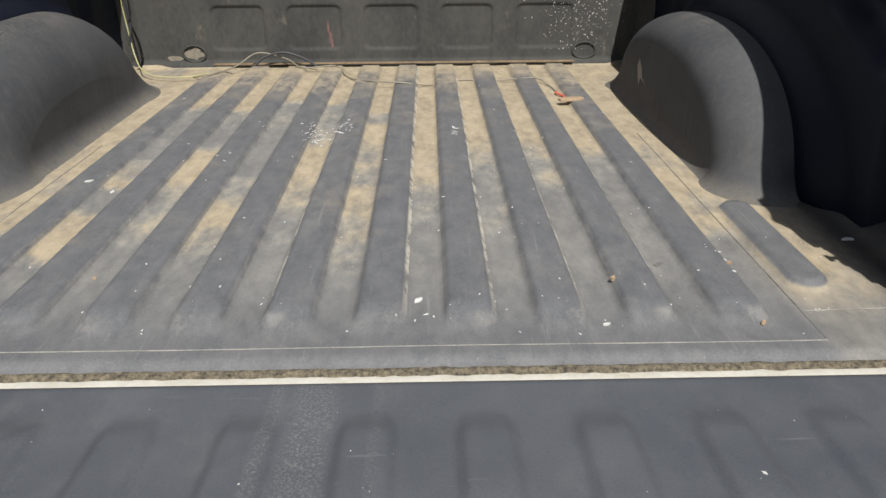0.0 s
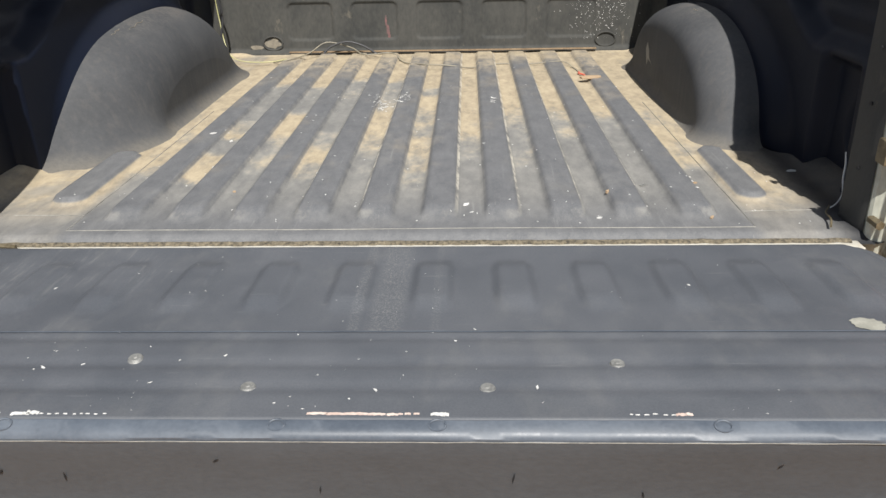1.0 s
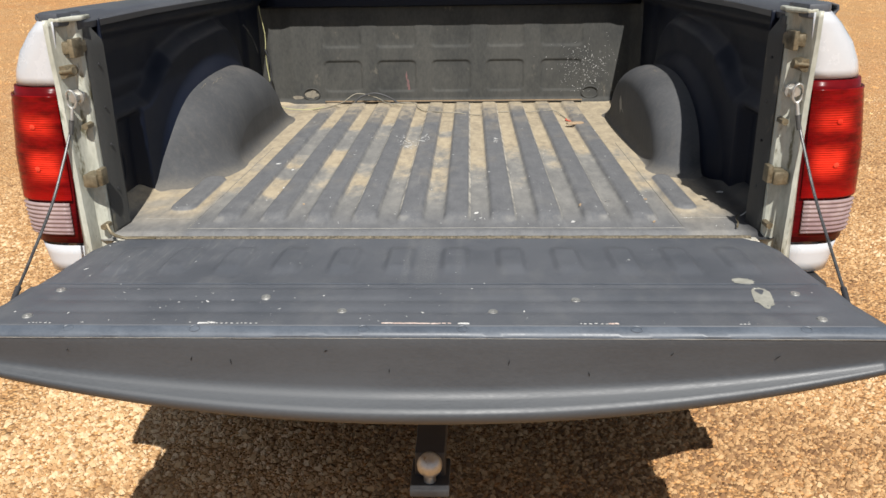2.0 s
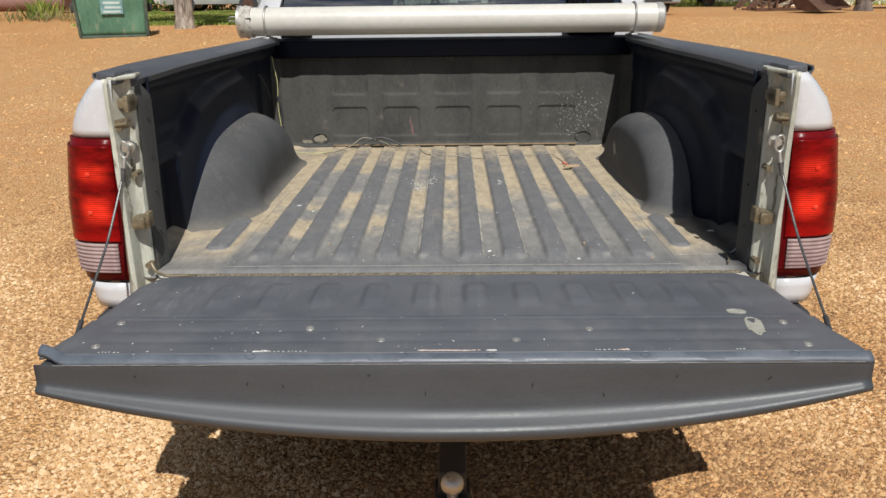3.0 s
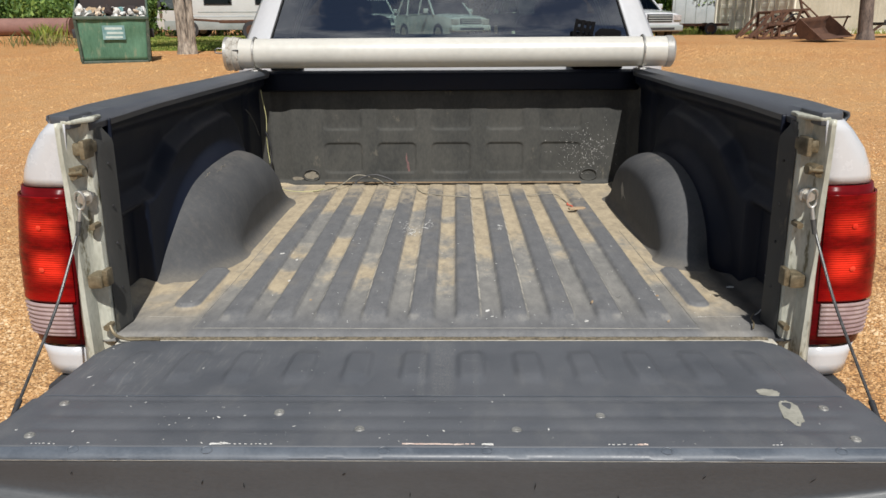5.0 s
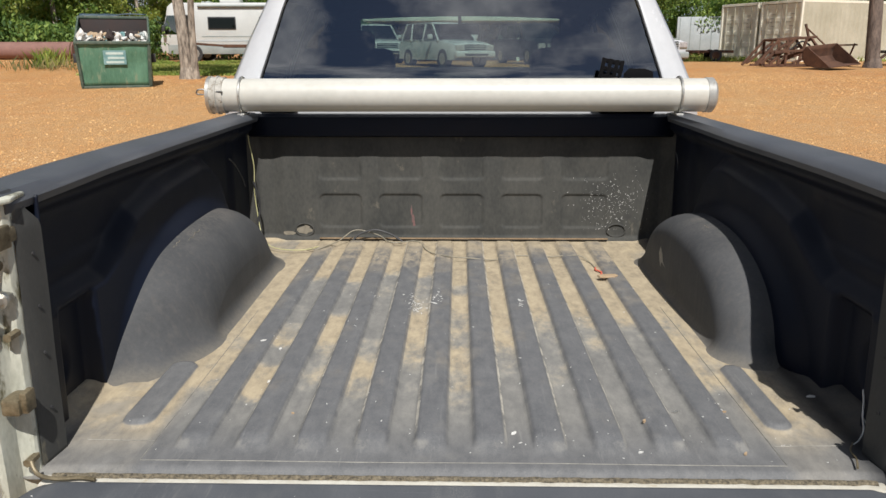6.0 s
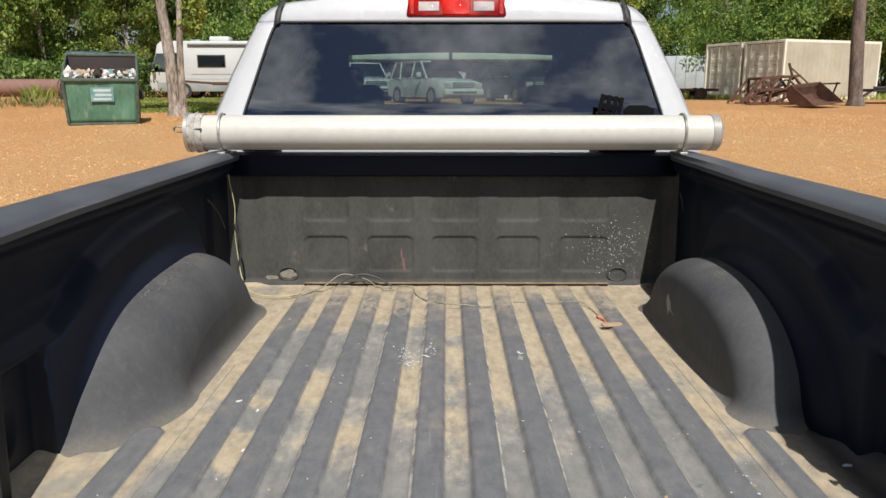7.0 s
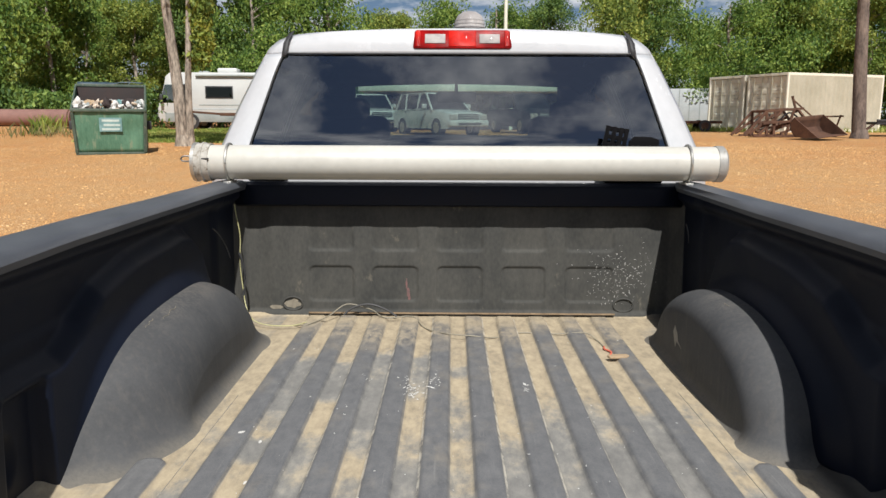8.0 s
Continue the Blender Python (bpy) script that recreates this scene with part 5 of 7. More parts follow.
for x, z, a, b in ((-0.70, 0.93, 0.03, 0.008), (-0.635, 0.945, 0.03, 0.018)):
    plate(fl, [(math.cos(t) * a * (0.7 + 0.5 * rng.random()), math.sin(t) * b * (0.7 + 0.5 * rng.random())) for t in steps(0, 6.283, 14)[:-1]], 0.0007, Matrix(((1, 0, 0, x), (0, 0, -1, bulk_y(x, z)), (0, 1, 0, z), (0, 0, 0, 1))))
part("pale_scuff", fl, STAIN, liner, "pale scuffed plastic", smooth=False)
x, z = 0.648, 1.04
part("arch_scuff", plate(bmesh.new(), [(0, 0.07), (0.015, 0.03), (0.02, -0.02), (0.04, -0.05), (0.012, -0.03), (0.006, -0.075), (-0.002, -0.03), (-0.008, 0.02)], 0.0008, Matrix(((0, 0, -1, 0.6645), (-1.8, 0, 0, 1.19), (0, 0.45, 0, 0.995), (0, 0, 0, 1)))), RIVET, liner, smooth=False)

# ---- loose things in the bed ----
wood = thing("wood_scrap", "small splintered scrap of raw wood", "wood scrap")
bm = plate(bmesh.new(), [(-0.032, -0.012), (0.02, -0.016), (0.034, -0.004), (0.03, 0.012), (-0.015, 0.014), (-0.035, 0.006)], 0.007, pose(0.502, 1.222, floor_z(0.502, 1.222) + 0.001, 0, 0, 8), 0.0015)
part("scrap", bm, WOOD, wood, smooth=False)
wire = thing("thin_wire", "thin grey wire lying across the ribs", "wire")
bm = tube(bmesh.new(), [(x, y, floor_z(x, y) + 0.003 + h) for x, y, h in ((-0.60, 1.60, 0.0), (-0.54, 1.56, 0), (-0.48, 1.66, 0.02), (-0.42, 1.72, 0.045), (-0.33, 1.72, 0.03), (-0.27, 1.66, 0.0), (-0.17, 1.68, 0), (-0.12, 1.58, 0), (-0.05, 1.46, 0), (0.05, 1.43, 0), (0.13, 1.46, 0), (0.22, 1.52, 0), (0.33, 1.50, 0), (0.44, 1.48, 0), (0.475, 1.44, 0), (0.485, 1.36, 0))], 0.0022, 6)
part("strand", bm, GREYWIRE, wire)
bm = tube(bmesh.new(), [(0.485, 1.36, floor_z(0.485, 1.36) + 0.004), (0.48, 1.33, floor_z(0.48, 1.33) + 0.006), (0.495, 1.30, floor_z(0.495, 1.3) + 0.004), (0.486, 1.27, floor_z(0.486, 1.27) + 0.003)], 0.003, 6)
part("red_end", bm, REDWIRE, wire, "red insulated end")
arcw = thing("black_wire", "short black wire arching off the floor", "wire")
bm = tube(bmesh.new(), [(-0.43, 1.70, ZF + 0.015), (-0.40, 1.71, ZF + 0.04), (-0.34, 1.715, ZF + 0.055), (-0.28, 1.71, ZF + 0.04), (-0.23, 1.70, ZF + 0.012)], 0.004, 6)
part("strand", bm, DARK, arcw)
cord = thing("yellow_cord", "yellow electrical cord hanging down the corner", "cord")
bm = tube(bmesh.new(), [(-0.815, 1.66, 1.34), (-0.812, 1.665, 1.30), (-0.802, 1.67, 1.22), (-0.808, 1.675, 1.12), (-0.80, 1.67, 1.03), (-0.785, 1.65, 0.96), (-0.75, 1.60, 0.925), (-0.69, 1.56, 0.915), (-0.60, 1.55, 0.915), (-0.55, 1.60, 0.915)], 0.0019, 8)
part("strand", bm, YELLOW, cord)
cord2 = thing("dark_cord", "thin dark cord beside the yellow one", "cord")
bm = tube(bmesh.new(), [(-0.808, 1.665, 1.16), (-0.793, 1.668, 1.11), (-0.79, 1.67, 1.05), (-0.80, 1.66, 0.99)], 0.004, 8)
part("strand", bm, DARK, cord2)
for nm, x, y, r, tall, mt, lb in (("stone_chip", -0.773, 0.464, 0.014, 0.012, WOOD, "pale chip of wood lying in dust"), ("bark_chip", 0.382, 0.20, 0.008, 0.01, WOOD, "small tan chip of wood"), ("paper_flake", 0.109, 0.161, 0.011, 0.003, PAPER, "white flake of paper"), ("paper_flake", 0.79, 0.34, 0.017, 0.003, PAPER, "white flake of paper"), ("paper_flake", -0.45, 0.40, 0.010, 0.003, PAPER, "white flake of paper"), ("paper_flake", -0.52, 0.62, 0.012, 0.003, PAPER, "white flake of paper"), ("paper_flake", -0.47, 0.60, 0.010, 0.003, PAPER, "white flake of paper"), ("metal_washer", 0.464, 0.262, 0.008, 0.003, STEEL, "small square metal washer"), ("stone_chip", 0.56, 0.24, 0.006, 0.006, WOOD, "small tan chip of wood"), ("stone_chip", 0.35, 0.09, 0.007, 0.005, PAPER, "pale chip of dry paint"), ("stone_chip", 0.55, 0.085, 0.008, 0.005, WOOD, "small tan chip of wood"), ("stone_chip", -0.36, 0.24, 0.006, 0.006, WOOD, "small tan chip of wood")):
    r *= 0.6
    tall *= 0.5
    ol = [(-r, -r), (r, -r), (r, r), (-r, r)] if nm == "metal_washer" else flake(r, 8, 0.5)
    ob = part(nm, plate(bmesh.new(), ol, tall, pose(x, y, floor_z(x, y) + 0.0005, 0, 0, rng.uniform(0, 90)) @ Matrix.Diagonal((1.5, 0.8, 1, 1))), mt, None, smooth=False)
    tagged(ob, lb, "debris", "debris in the bed")

string = thing("pale_string", "frayed pale string hanging from the liner wall to the floor", "string")
bm = tube(bmesh.new(), [(0.822, 0.20, 0.985), (0.818, 0.185, 0.965), (0.806, 0.16, 0.945), (0.80, 0.14, 0.925), (0.785, 0.125, 0.912), (0.772, 0.118, 0.907)], 0.0021, 6, 0.6)
part("strand", bm, PAPER, string)
bm = tube(bmesh.new(), [(0.806, 0.16, 0.945), (0.811, 0.15, 0.93), (0.806, 0.135, 0.916)], 0.0014, 6, 0.5)
part("frayed_end", bm, PAPER, string)
twig = thing("dry_twig", "short dark twig lying across the bed corner", "twig")
part("stem", tube(bmesh.new(), [(0.735, 0.03, 0.907), (0.745, 0.055, 0.911), (0.752, 0.09, 0.909), (0.768, 0.115, 0.912)], 0.0022, 6, 0.6), BRACKET, twig)

# ---- white pipe across the rails ----
pipe = thing("pvc_pipe", "white plastic pipe strapped across the bed rails", "pipe")
PY, PZ, PR = 1.655, 1.492, 0.0615
bm = rod(bmesh.new(), (-0.895, PY, PZ), (0.915, PY, PZ), PR, seg=48)
part("barrel", bm, PVC, pipe)
bm = rod(bmesh.new(), (-0.935, PY, PZ), (-0.885, PY, PZ), PR + 0.006, seg=40)
rod(bm, (-0.915, PY, PZ), (-0.908, PY, PZ), PR + 0.010, seg=40)
part("end_cap", bm, CAP, pipe, "scuffed dirty end cap")
bm = rod(bmesh.new(), (-0.946, PY, PZ), (-0.934, PY, PZ), PR + 0.009, seg=40)
part("end_plate", bm, STEEL, pipe, "dull metal end plate")
bm = tube(bmesh.new(), [(-0.94, PY - 0.02, PZ + 0.02), (-0.98, PY - 0.03, PZ + 0.022), (-0.985, PY - 0.03, PZ + 0.006), (-0.945, PY - 0.03, PZ + 0.004)], 0.003, 6)
rod(bm, (-0.945, PY - 0.055, PZ + 0.015), (-0.88, PY - 0.066, PZ + 0.015), 0.004)
part("latch_wire", bm, CABLE, pipe)
bm = rod(bmesh.new(), (0.912, PY, PZ), (0.938, PY, PZ), PR + 0.003, seg=40)
rod(bm, (0.938, PY, PZ), (0.947, PY, PZ), PR + 0.003, PR - 0.008, seg=40)
part("end_cap", bm, CAP_GREY, pipe, "dull grey end cap")
for sx in (-0.822, 0.815):
    bm = bmesh.new()
    pts = [(sx, PY + (PR + 0.005) * math.cos(a), PZ + (PR + 0.005) * math.sin(a)) for a in steps(-0.45 * math.pi, 1.45 * math.pi, 18)]
    tube(bm, pts, 0.0045, 8)
    rod(bm, (sx, PY - 0.012, 1.418), (sx, PY - 0.012, PZ - PR), 0.006)
    box(bm, sx - 0.014, sx + 0.014, PY - 0.05, PY + 0.03, 1.419, 1.427, 0.002)
    rod(bm, (sx + 0.004, PY - 0.07, 1.36), (sx + 0.004, PY - 0.055, 1.424), 0.004)
    part("u_bolt", bm, STEEL, pipe, "galvanised u-bolt")

# ---- cab ----


def cab_y(z):
    return 1.875 if z < 1.48 else 1.875 + (z - 1.48) * 0.40


def cab_half(z):
    return interp(z, [(0.7, 0.96), (1.2, 0.98), (1.40, 0.978), (1.48, 0.968), (1.55, 0.94), (1.70, 0.884), (1.85, 0.818), (1.93, 0.775), (1.965, 0.735), (1.985, 0.69)])


def win_half(z):
    return interp(z, [(1.45, 0.832), (1.55, 0.812), (1.89, 0.712), (1.905, 0.69)])


ZW0, ZW1 = 1.462, 1.905
bm = bmesh.new()
sheet(bm, lambda z, u: (u * cab_half(z), cab_y(z) + 0.05 * abs(u) ** 6, z), [0.62, 0.8, 1.0, 1.2, 1.35, 1.42, ZW0], steps(-1, 1, 24), flip=True)
for sx in (-1, 1):
    sheet(bm, lambda z, u: (sx * (win_half(z) + (cab_half(z) - win_half(z)) * u), cab_y(z) + 0.06 * u ** 2.2, z), steps(ZW0, ZW1, 20), steps(0, 1, 8), flip=sx > 0)
sheet(bm, lambda v, u: (u * cab_half(ZW1 + 0.08 * v), cab_y(ZW1 + 0.08 * v) + 0.06 * abs(u) ** 8 - 0.008 * math.sin(math.pi * v), ZW1 + 0.08 * v + 0.022 * v * (1 - u * u)), steps(0, 1, 8), steps(-1, 1, 40), flip=True)
part("cab_back", bm, WHITE, truck, "white cab rear with tinted window", solid=0.012, angle=50)
# roof
bm = bmesh.new()


def roof(y, u):
    f = ss(3.25, 3.75, y)
    z = 1.985 + 0.022 * (1 - u * u) + 0.028 * ss(2.06, 2.5, y) * (1 - abs(u) ** 4) - 0.10 * f - 0.045 * abs(u) ** 10
    return (u * (0.69 + 0.02 * ss(2.1, 2.6, y)), y, z)


sheet(bm, roof, [2.077, 2.1, 2.15, 2.2, 2.3, 2.5, 2.8, 3.1, 3.3, 3.45, 3.6], steps(-1, 1, 36), flip=True)
part("cab_roof", bm, WHITE, truck, "white roof", solid=0.02)
for sx in (-1, 1):
    bm = bmesh.new()
    sheet(bm, lambda t, z: (sx * cab_half(z), cab_y(z) + 0.058 + (3.6 - cab_y(z) - 0.058) * t, z - 0.10 * ss(0.75, 1.05, t)), [0, 0.1, 0.25, 0.5, 0.75, 0.9, 1.0], [1.985, 1.975, 1.965, 1.95, 1.93, 1.90, 1.88], flip=sx > 0)
    part("roof_rail", bm, WHITE, truck, solid=0.01)
    bm = bmesh.new()
    zs = [1.90, 1.93, 1.96, 1.985, 2.002]
    sheet(bm, lambda z, w: (sx * (interp(z, [(1.90, 0.688), (1.96, 0.682), (2.002, 0.672)]) + 0.022 * w), cab_y(min(z, 1.99)) - 0.010 + 0.05 * ss(1.965, 2.005, z), z - 0.012 * w), zs, [0, 1], flip=sx > 0)
    part("roof_gutter_strip", bm, DARK, truck, "dark rubber roof joint strip", solid=0.004)
    # cab side: sill, doors, pillars
    bm = bmesh.new()
    sheet(bm, lambda z, y: (sx * cab_half(z) * (1 - 0.01 * ss(3.6, 4.4, y)), y, z), [0.55, 0.7, 0.9, 1.1, 1.25, 1.36, 1.42], steps(1.95, 4.2, 20), flip=sx > 0)
    part("door_panel", bm, WHITE, truck, solid=0.02)
    for ya, yb, wd in ((2.02, 2.16, 0.12), (2.95, 2.98, 0.08), (4.15, 3.55, 0.07)):
        bm = bmesh.new()
        sheet(bm, lambda z, w: (sx * (cab_half(z) - 0.004), ya + (yb - ya) * (z - 1.4) / 0.5 + wd * w - wd / 2, z), [1.40, 1.5, 1.6, 1.7, 1.8, 1.9], [0, 0.5, 1], flip=sx > 0)
        part("door_pillar", bm, WHITE, truck, solid=0.03)
    # near-opaque sheet, added to shut side light out of the cab
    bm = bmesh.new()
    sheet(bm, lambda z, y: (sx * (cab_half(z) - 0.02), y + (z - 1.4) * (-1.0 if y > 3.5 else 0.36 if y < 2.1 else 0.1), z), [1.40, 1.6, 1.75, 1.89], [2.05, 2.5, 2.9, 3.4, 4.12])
    part("side_glass", bm, BLACKOUT, truck, "near-opaque blacked-out side glass")
# rear window
bm = bmesh.new()
sheet(bm, lambda z, u: (u * (win_half(z) + 0.004), cab_y(z) + 0.006 + 0.0 * u, z), steps(ZW0 - 0.01, ZW1 + 0.004, 6), steps(-1, 1, 8), flip=True)
window = part("rear_window", bm, TINT, truck, "dark tinted rear window reflecting clouds")
bm = bmesh.new()
loop = [(-win_half(ZW0), ZW0)] + [(-win_half(z), z) for z in steps(1.5, 1.895, 6)] + [(-0.70, ZW1)] + [(x, ZW1) for x in steps(-0.6, 0.6, 4)] + [(0.70, ZW1)] + [(win_half(z), z) for z in steps(1.895, 1.5, 6)] + [(win_half(ZW0), ZW0)]
tube(bm, [(x, cab_y(z) - 0.003, z) for x, z in loop], 0.0035, 6)
part("window_seal", bm, DARK, window, "black rubber seal")
# high brake lamp
bl = part("high_brake_lamp", plate(bmesh.new(), [(-0.198, -0.034), (-0.19, -0.04), (0.19, -0.04), (0.198, -0.034), (0.192, 0.034), (0.182, 0.04), (-0.182, 0.04), (-0.192, 0.034)], 0.022, Matrix(((1, 0, 0, 0.015), (0, 0.37, -0.93, 2.074), (0, 0.93, 0.37, 1.956), (0, 0, 0, 1))), 0.004), RED_LENS, truck, "red high-level brake lamp with clear cargo lenses")
for xa, xb, mt, nm in ((-0.150, -0.068, CLEAR_LENS, "cargo_lens"), (0.068, 0.150, CLEAR_LENS, "cargo_lens"), (-0.055, 0.055, RED_CELL, "brake_lens"), (-0.188, -0.168, RED_CELL, "side_lens"), (0.168, 0.188, RED_CELL, "side_lens")):
    h = 0.02 if mt is CLEAR_LENS else 0.034
    part(nm, box(bmesh.new(), xa, xb, -h, h, 0.02, 0.0255, 0.002, Matrix(((1, 0, 0, 0.015), (0, 0.37, -0.93, 2.074), (0, 0.93, 0.37, 1.956), (0, 0, 0, 1)))), mt, bl)
# windscreen, bonnet and front
bm = bmesh.new()
sheet(bm, lambda v, u: (u * (0.80 - 0.12 * v), 4.25 - 0.68 * v + 0.12 * (1 - u * u) * 0.6, 1.38 + 0.5 * v), steps(0, 1, 6), steps(-1, 1, 12))
part("windscreen", bm, GLASS, truck, "clear windscreen")
bm = bmesh.new()
sheet(bm, lambda y, u: (u * 0.93, y, 1.37 - 0.12 * ss(4.2, 5.5, y) + 0.03 * (1 - u * u) - 0.30 * ss(5.35, 5.6, y) - 0.1 * abs(u) ** 8), [4.18, 4.3, 4.6, 4.9, 5.2, 5.35, 5.45, 5.55, 5.6], steps(-1, 1, 24), flip=True)
for sx in (-1, 1):
    sheet(bm, lambda z, y: (sx * 0.96, y, z), [0.95, 1.1, 1.27], steps(4.2, 5.5, 8), flip=sx < 0)
sheet(bm, lambda z, u: (u * 0.95, 5.6, z), [0.5, 0.7, 0.95], steps(-1, 1, 6), flip=False)
part("bonnet", bm, WHITE, truck, "white bonnet and wings", solid=0.01)
# interior
bm = bmesh.new()
sheet(bm, lambda y, u: (u * 0.68, y, 1.93 + 0.02 * (1 - u * u) + 0.02 * ss(2.06, 2.5, y) - 0.115 * ss(3.0, 3.6, y)), [2.09, 2.3, 2.6, 3.0, 3.2, 3.4, 3.6], steps(-1, 1, 12))
part("headliner", bm, SEAT, truck, "dark roof lining")
for sx in (-1, 1):
    bm = bmesh.new()
    sheet(bm, lambda z, u: (sx * (win_half(z) + 0.012 + (cab_half(z) - win_half(z) - 0.035) * u), cab_y(z) + 0.03 + 0.07 * u, z), steps(1.35, 1.92, 8), steps(0, 1, 4))
    for ya, yb in ((2.95, 2.98), (4.13, 3.56)):
        sheet(bm, lambda z, w: (sx * (cab_half(z) - 0.045), ya + (yb - ya) * (z - 1.4) / 0.5 + 0.12 * w - 0.06, z), [1.38, 1.5, 1.7, 1.92], [0, 1])
    sheet(bm, lambda y, v: (sx * (0.745 - 0.09 * v), y, 1.86 + 0.06 * v - 0.07 * ss(3.2, 3.6, y)), [2.09, 2.6, 3.0, 3.3, 3.55], [0, 1])
    part("pillar_trim", bm, SEAT, truck, "dark plastic pillar trim")
bm = box(bmesh.new(), -0.9, 0.9, 1.95, 4.2, 0.6, 0.68)
part("cab_floor", bm, SEAT, truck)
bm = box(bmesh.new(), -0.86, 0.86, 3.75, 4.2, 0.95, 1.54, 0.06)
part("dashboard", bm, SEAT, truck)
bm = tube(bmesh.new(), [(-0.42 + 0.18 * math.cos(a), 3.62 + 0.07 * math.sin(a), 1.28 + 0.165 * math.sin(a)) for a in steps(0, 2 * math.pi, 18)], 0.014, 8)
part("steering_wheel", bm, SEAT, truck)
bm = box(bmesh.new(), -0.80, 0.80, 2.05, 2.22, 0.95, 1.515, 0.05, seg=3)
part("rear_seat_back", bm, SEAT, truck)
for hx in (-0.47, 0.0, 0.47):
    part("head_rest", box(bmesh.new(), hx - 0.13, hx + 0.13, 2.10, 2.2, 1.46, 1.56 if hx == 0 else 1.545, 0.035, seg=3), SEAT, truck)
for hx, wd, top in ((-0.63, 0.27, 1.76), (0.66, 0.27, 1.745)):
    part("front_seat", box(bmesh.new(), hx - wd, hx + wd, 3.0, 3.16, 0.95, 1.665, 0.06, seg=3), SEAT, truck)
    part("head_rest", box(bmesh.new(), hx - 0.16, hx + 0.16, 3.04, 3.14, 1.63, top, 0.05, seg=3), SEAT, truck)
    # pillar trim widened into a dark mask that hides the side view
    part("windscreen_pillar_trim", box(bmesh.new(), min(math.copysign(0.61, hx), math.copysign(0.80, hx)), max(math.copysign(0.61, hx), math.copysign(0.80, hx)), 3.56, 3.62, 1.35, 1.92, 0.02), SEAT, truck)
bm = box(bmesh.new(), -0.12, 0.12, 3.52, 3.55, 1.745, 1.81, 0.015, seg=3)
rod(bm, (0, 3.53, 1.80), (0, 3.6, 1.86), 0.01)
part("rear_view_mirror", bm, SEAT, truck)
# black crate and a flat tool standing on the ledge against the rear window
crate = thing("storage_crate", "black slotted plastic crate standing against the rear window", "crate")
part("base", box(bmesh.new(), 0.548, 0.765, 1.775, 1.86, 1.413, 1.545, 0.006), BLACK, crate)
lean = Matrix.Translation((0.552, 1.85, 1.54)) @ Matrix.Rotation(radians(10), 4, "Y")
for j in range(3):
    part("slat", box(bmesh.new(), 0.0, 0.082, -0.005, 0.005, 0.008 + 0.03 * j, 0.026 + 0.03 * j, 0.002, lean), BLACK, crate)
for xx in (0.0, 0.027, 0.053, 0.074):
    part("upright", box(bmesh.new(), xx - 0.004, xx + 0.010, -0.007, 0.008, -0.03, 0.088, 0.002, lean), BLACK, crate)
part("side_panel", plate(bmesh.new(), [(0.65, 1.53), (0.765, 1.53), (0.765, 1.572), (0.735, 1.583), (0.67, 1.585), (0.65, 1.565)], 0.01, Matrix(((1, 0, 0, 0), (0, 0, -1, 1.855), (0, 1, 0, 0), (0, 0, 0, 1))), 0.002), BLACK, crate)
tool = thing("folded_tool", "flat black tool lying against the rear window", "tool")
part("blade", box(bmesh.new(), -0.80, -0.66, 1.80, 1.86, 1.413, 1.528, 0.006), BLACK, tool)
part("handle", rod(bmesh.new(), (-0.79, 1.84, 1.535), (-0.67, 1.84, 1.54), 0.008), BLACK, tool)
# beacon on the roof
beacon = thing("roof_beacon", "clear plastic dome beacon on the cab roof", "beacon light")
bm = bmesh.new()
bp = [(0.0, 0.082), (0.03, 0.077), (0.052, 0.062), (0.064, 0.038), (0.067, 0.0)]
sheet(bm, lambda k, a: (0.05 + bp[k][0] * math.cos(a), 2.35 + bp[k][0] * math.sin(a), 2.03 + bp[k][1]), range(5), steps(0, 2 * math.pi, 28), flip=False)
part("dome", bm, CLEAR_LENS, beacon, "milky clear dome")
part("base", rod(bmesh.new(), (0.05, 2.35, 2.015), (0.05, 2.35, 2.034), 0.072, seg=28), DARK, beacon)
for k in range(3):
    part("rib", rod(bmesh.new(), (0.05, 2.35, 2.04 + 0.014 * k), (0.05, 2.35, 2.044 + 0.014 * k), 0.069 - 0.002 * k, seg=28), CLEAR_LENS, beacon)

# ---- the yard ----


def bar(bm, p, q, w, h):
    p, q = Vector(p), Vector(q)
    m = Matrix.Translation((p + q) / 2) @ (q - p).to_track_quat("X", "Z").to_matrix().to_4x4()
    ln = (q - p).length / 2
    return box(bm, -ln, ln, -w / 2, w / 2, -h / 2, h / 2, 0.006, m, 1)


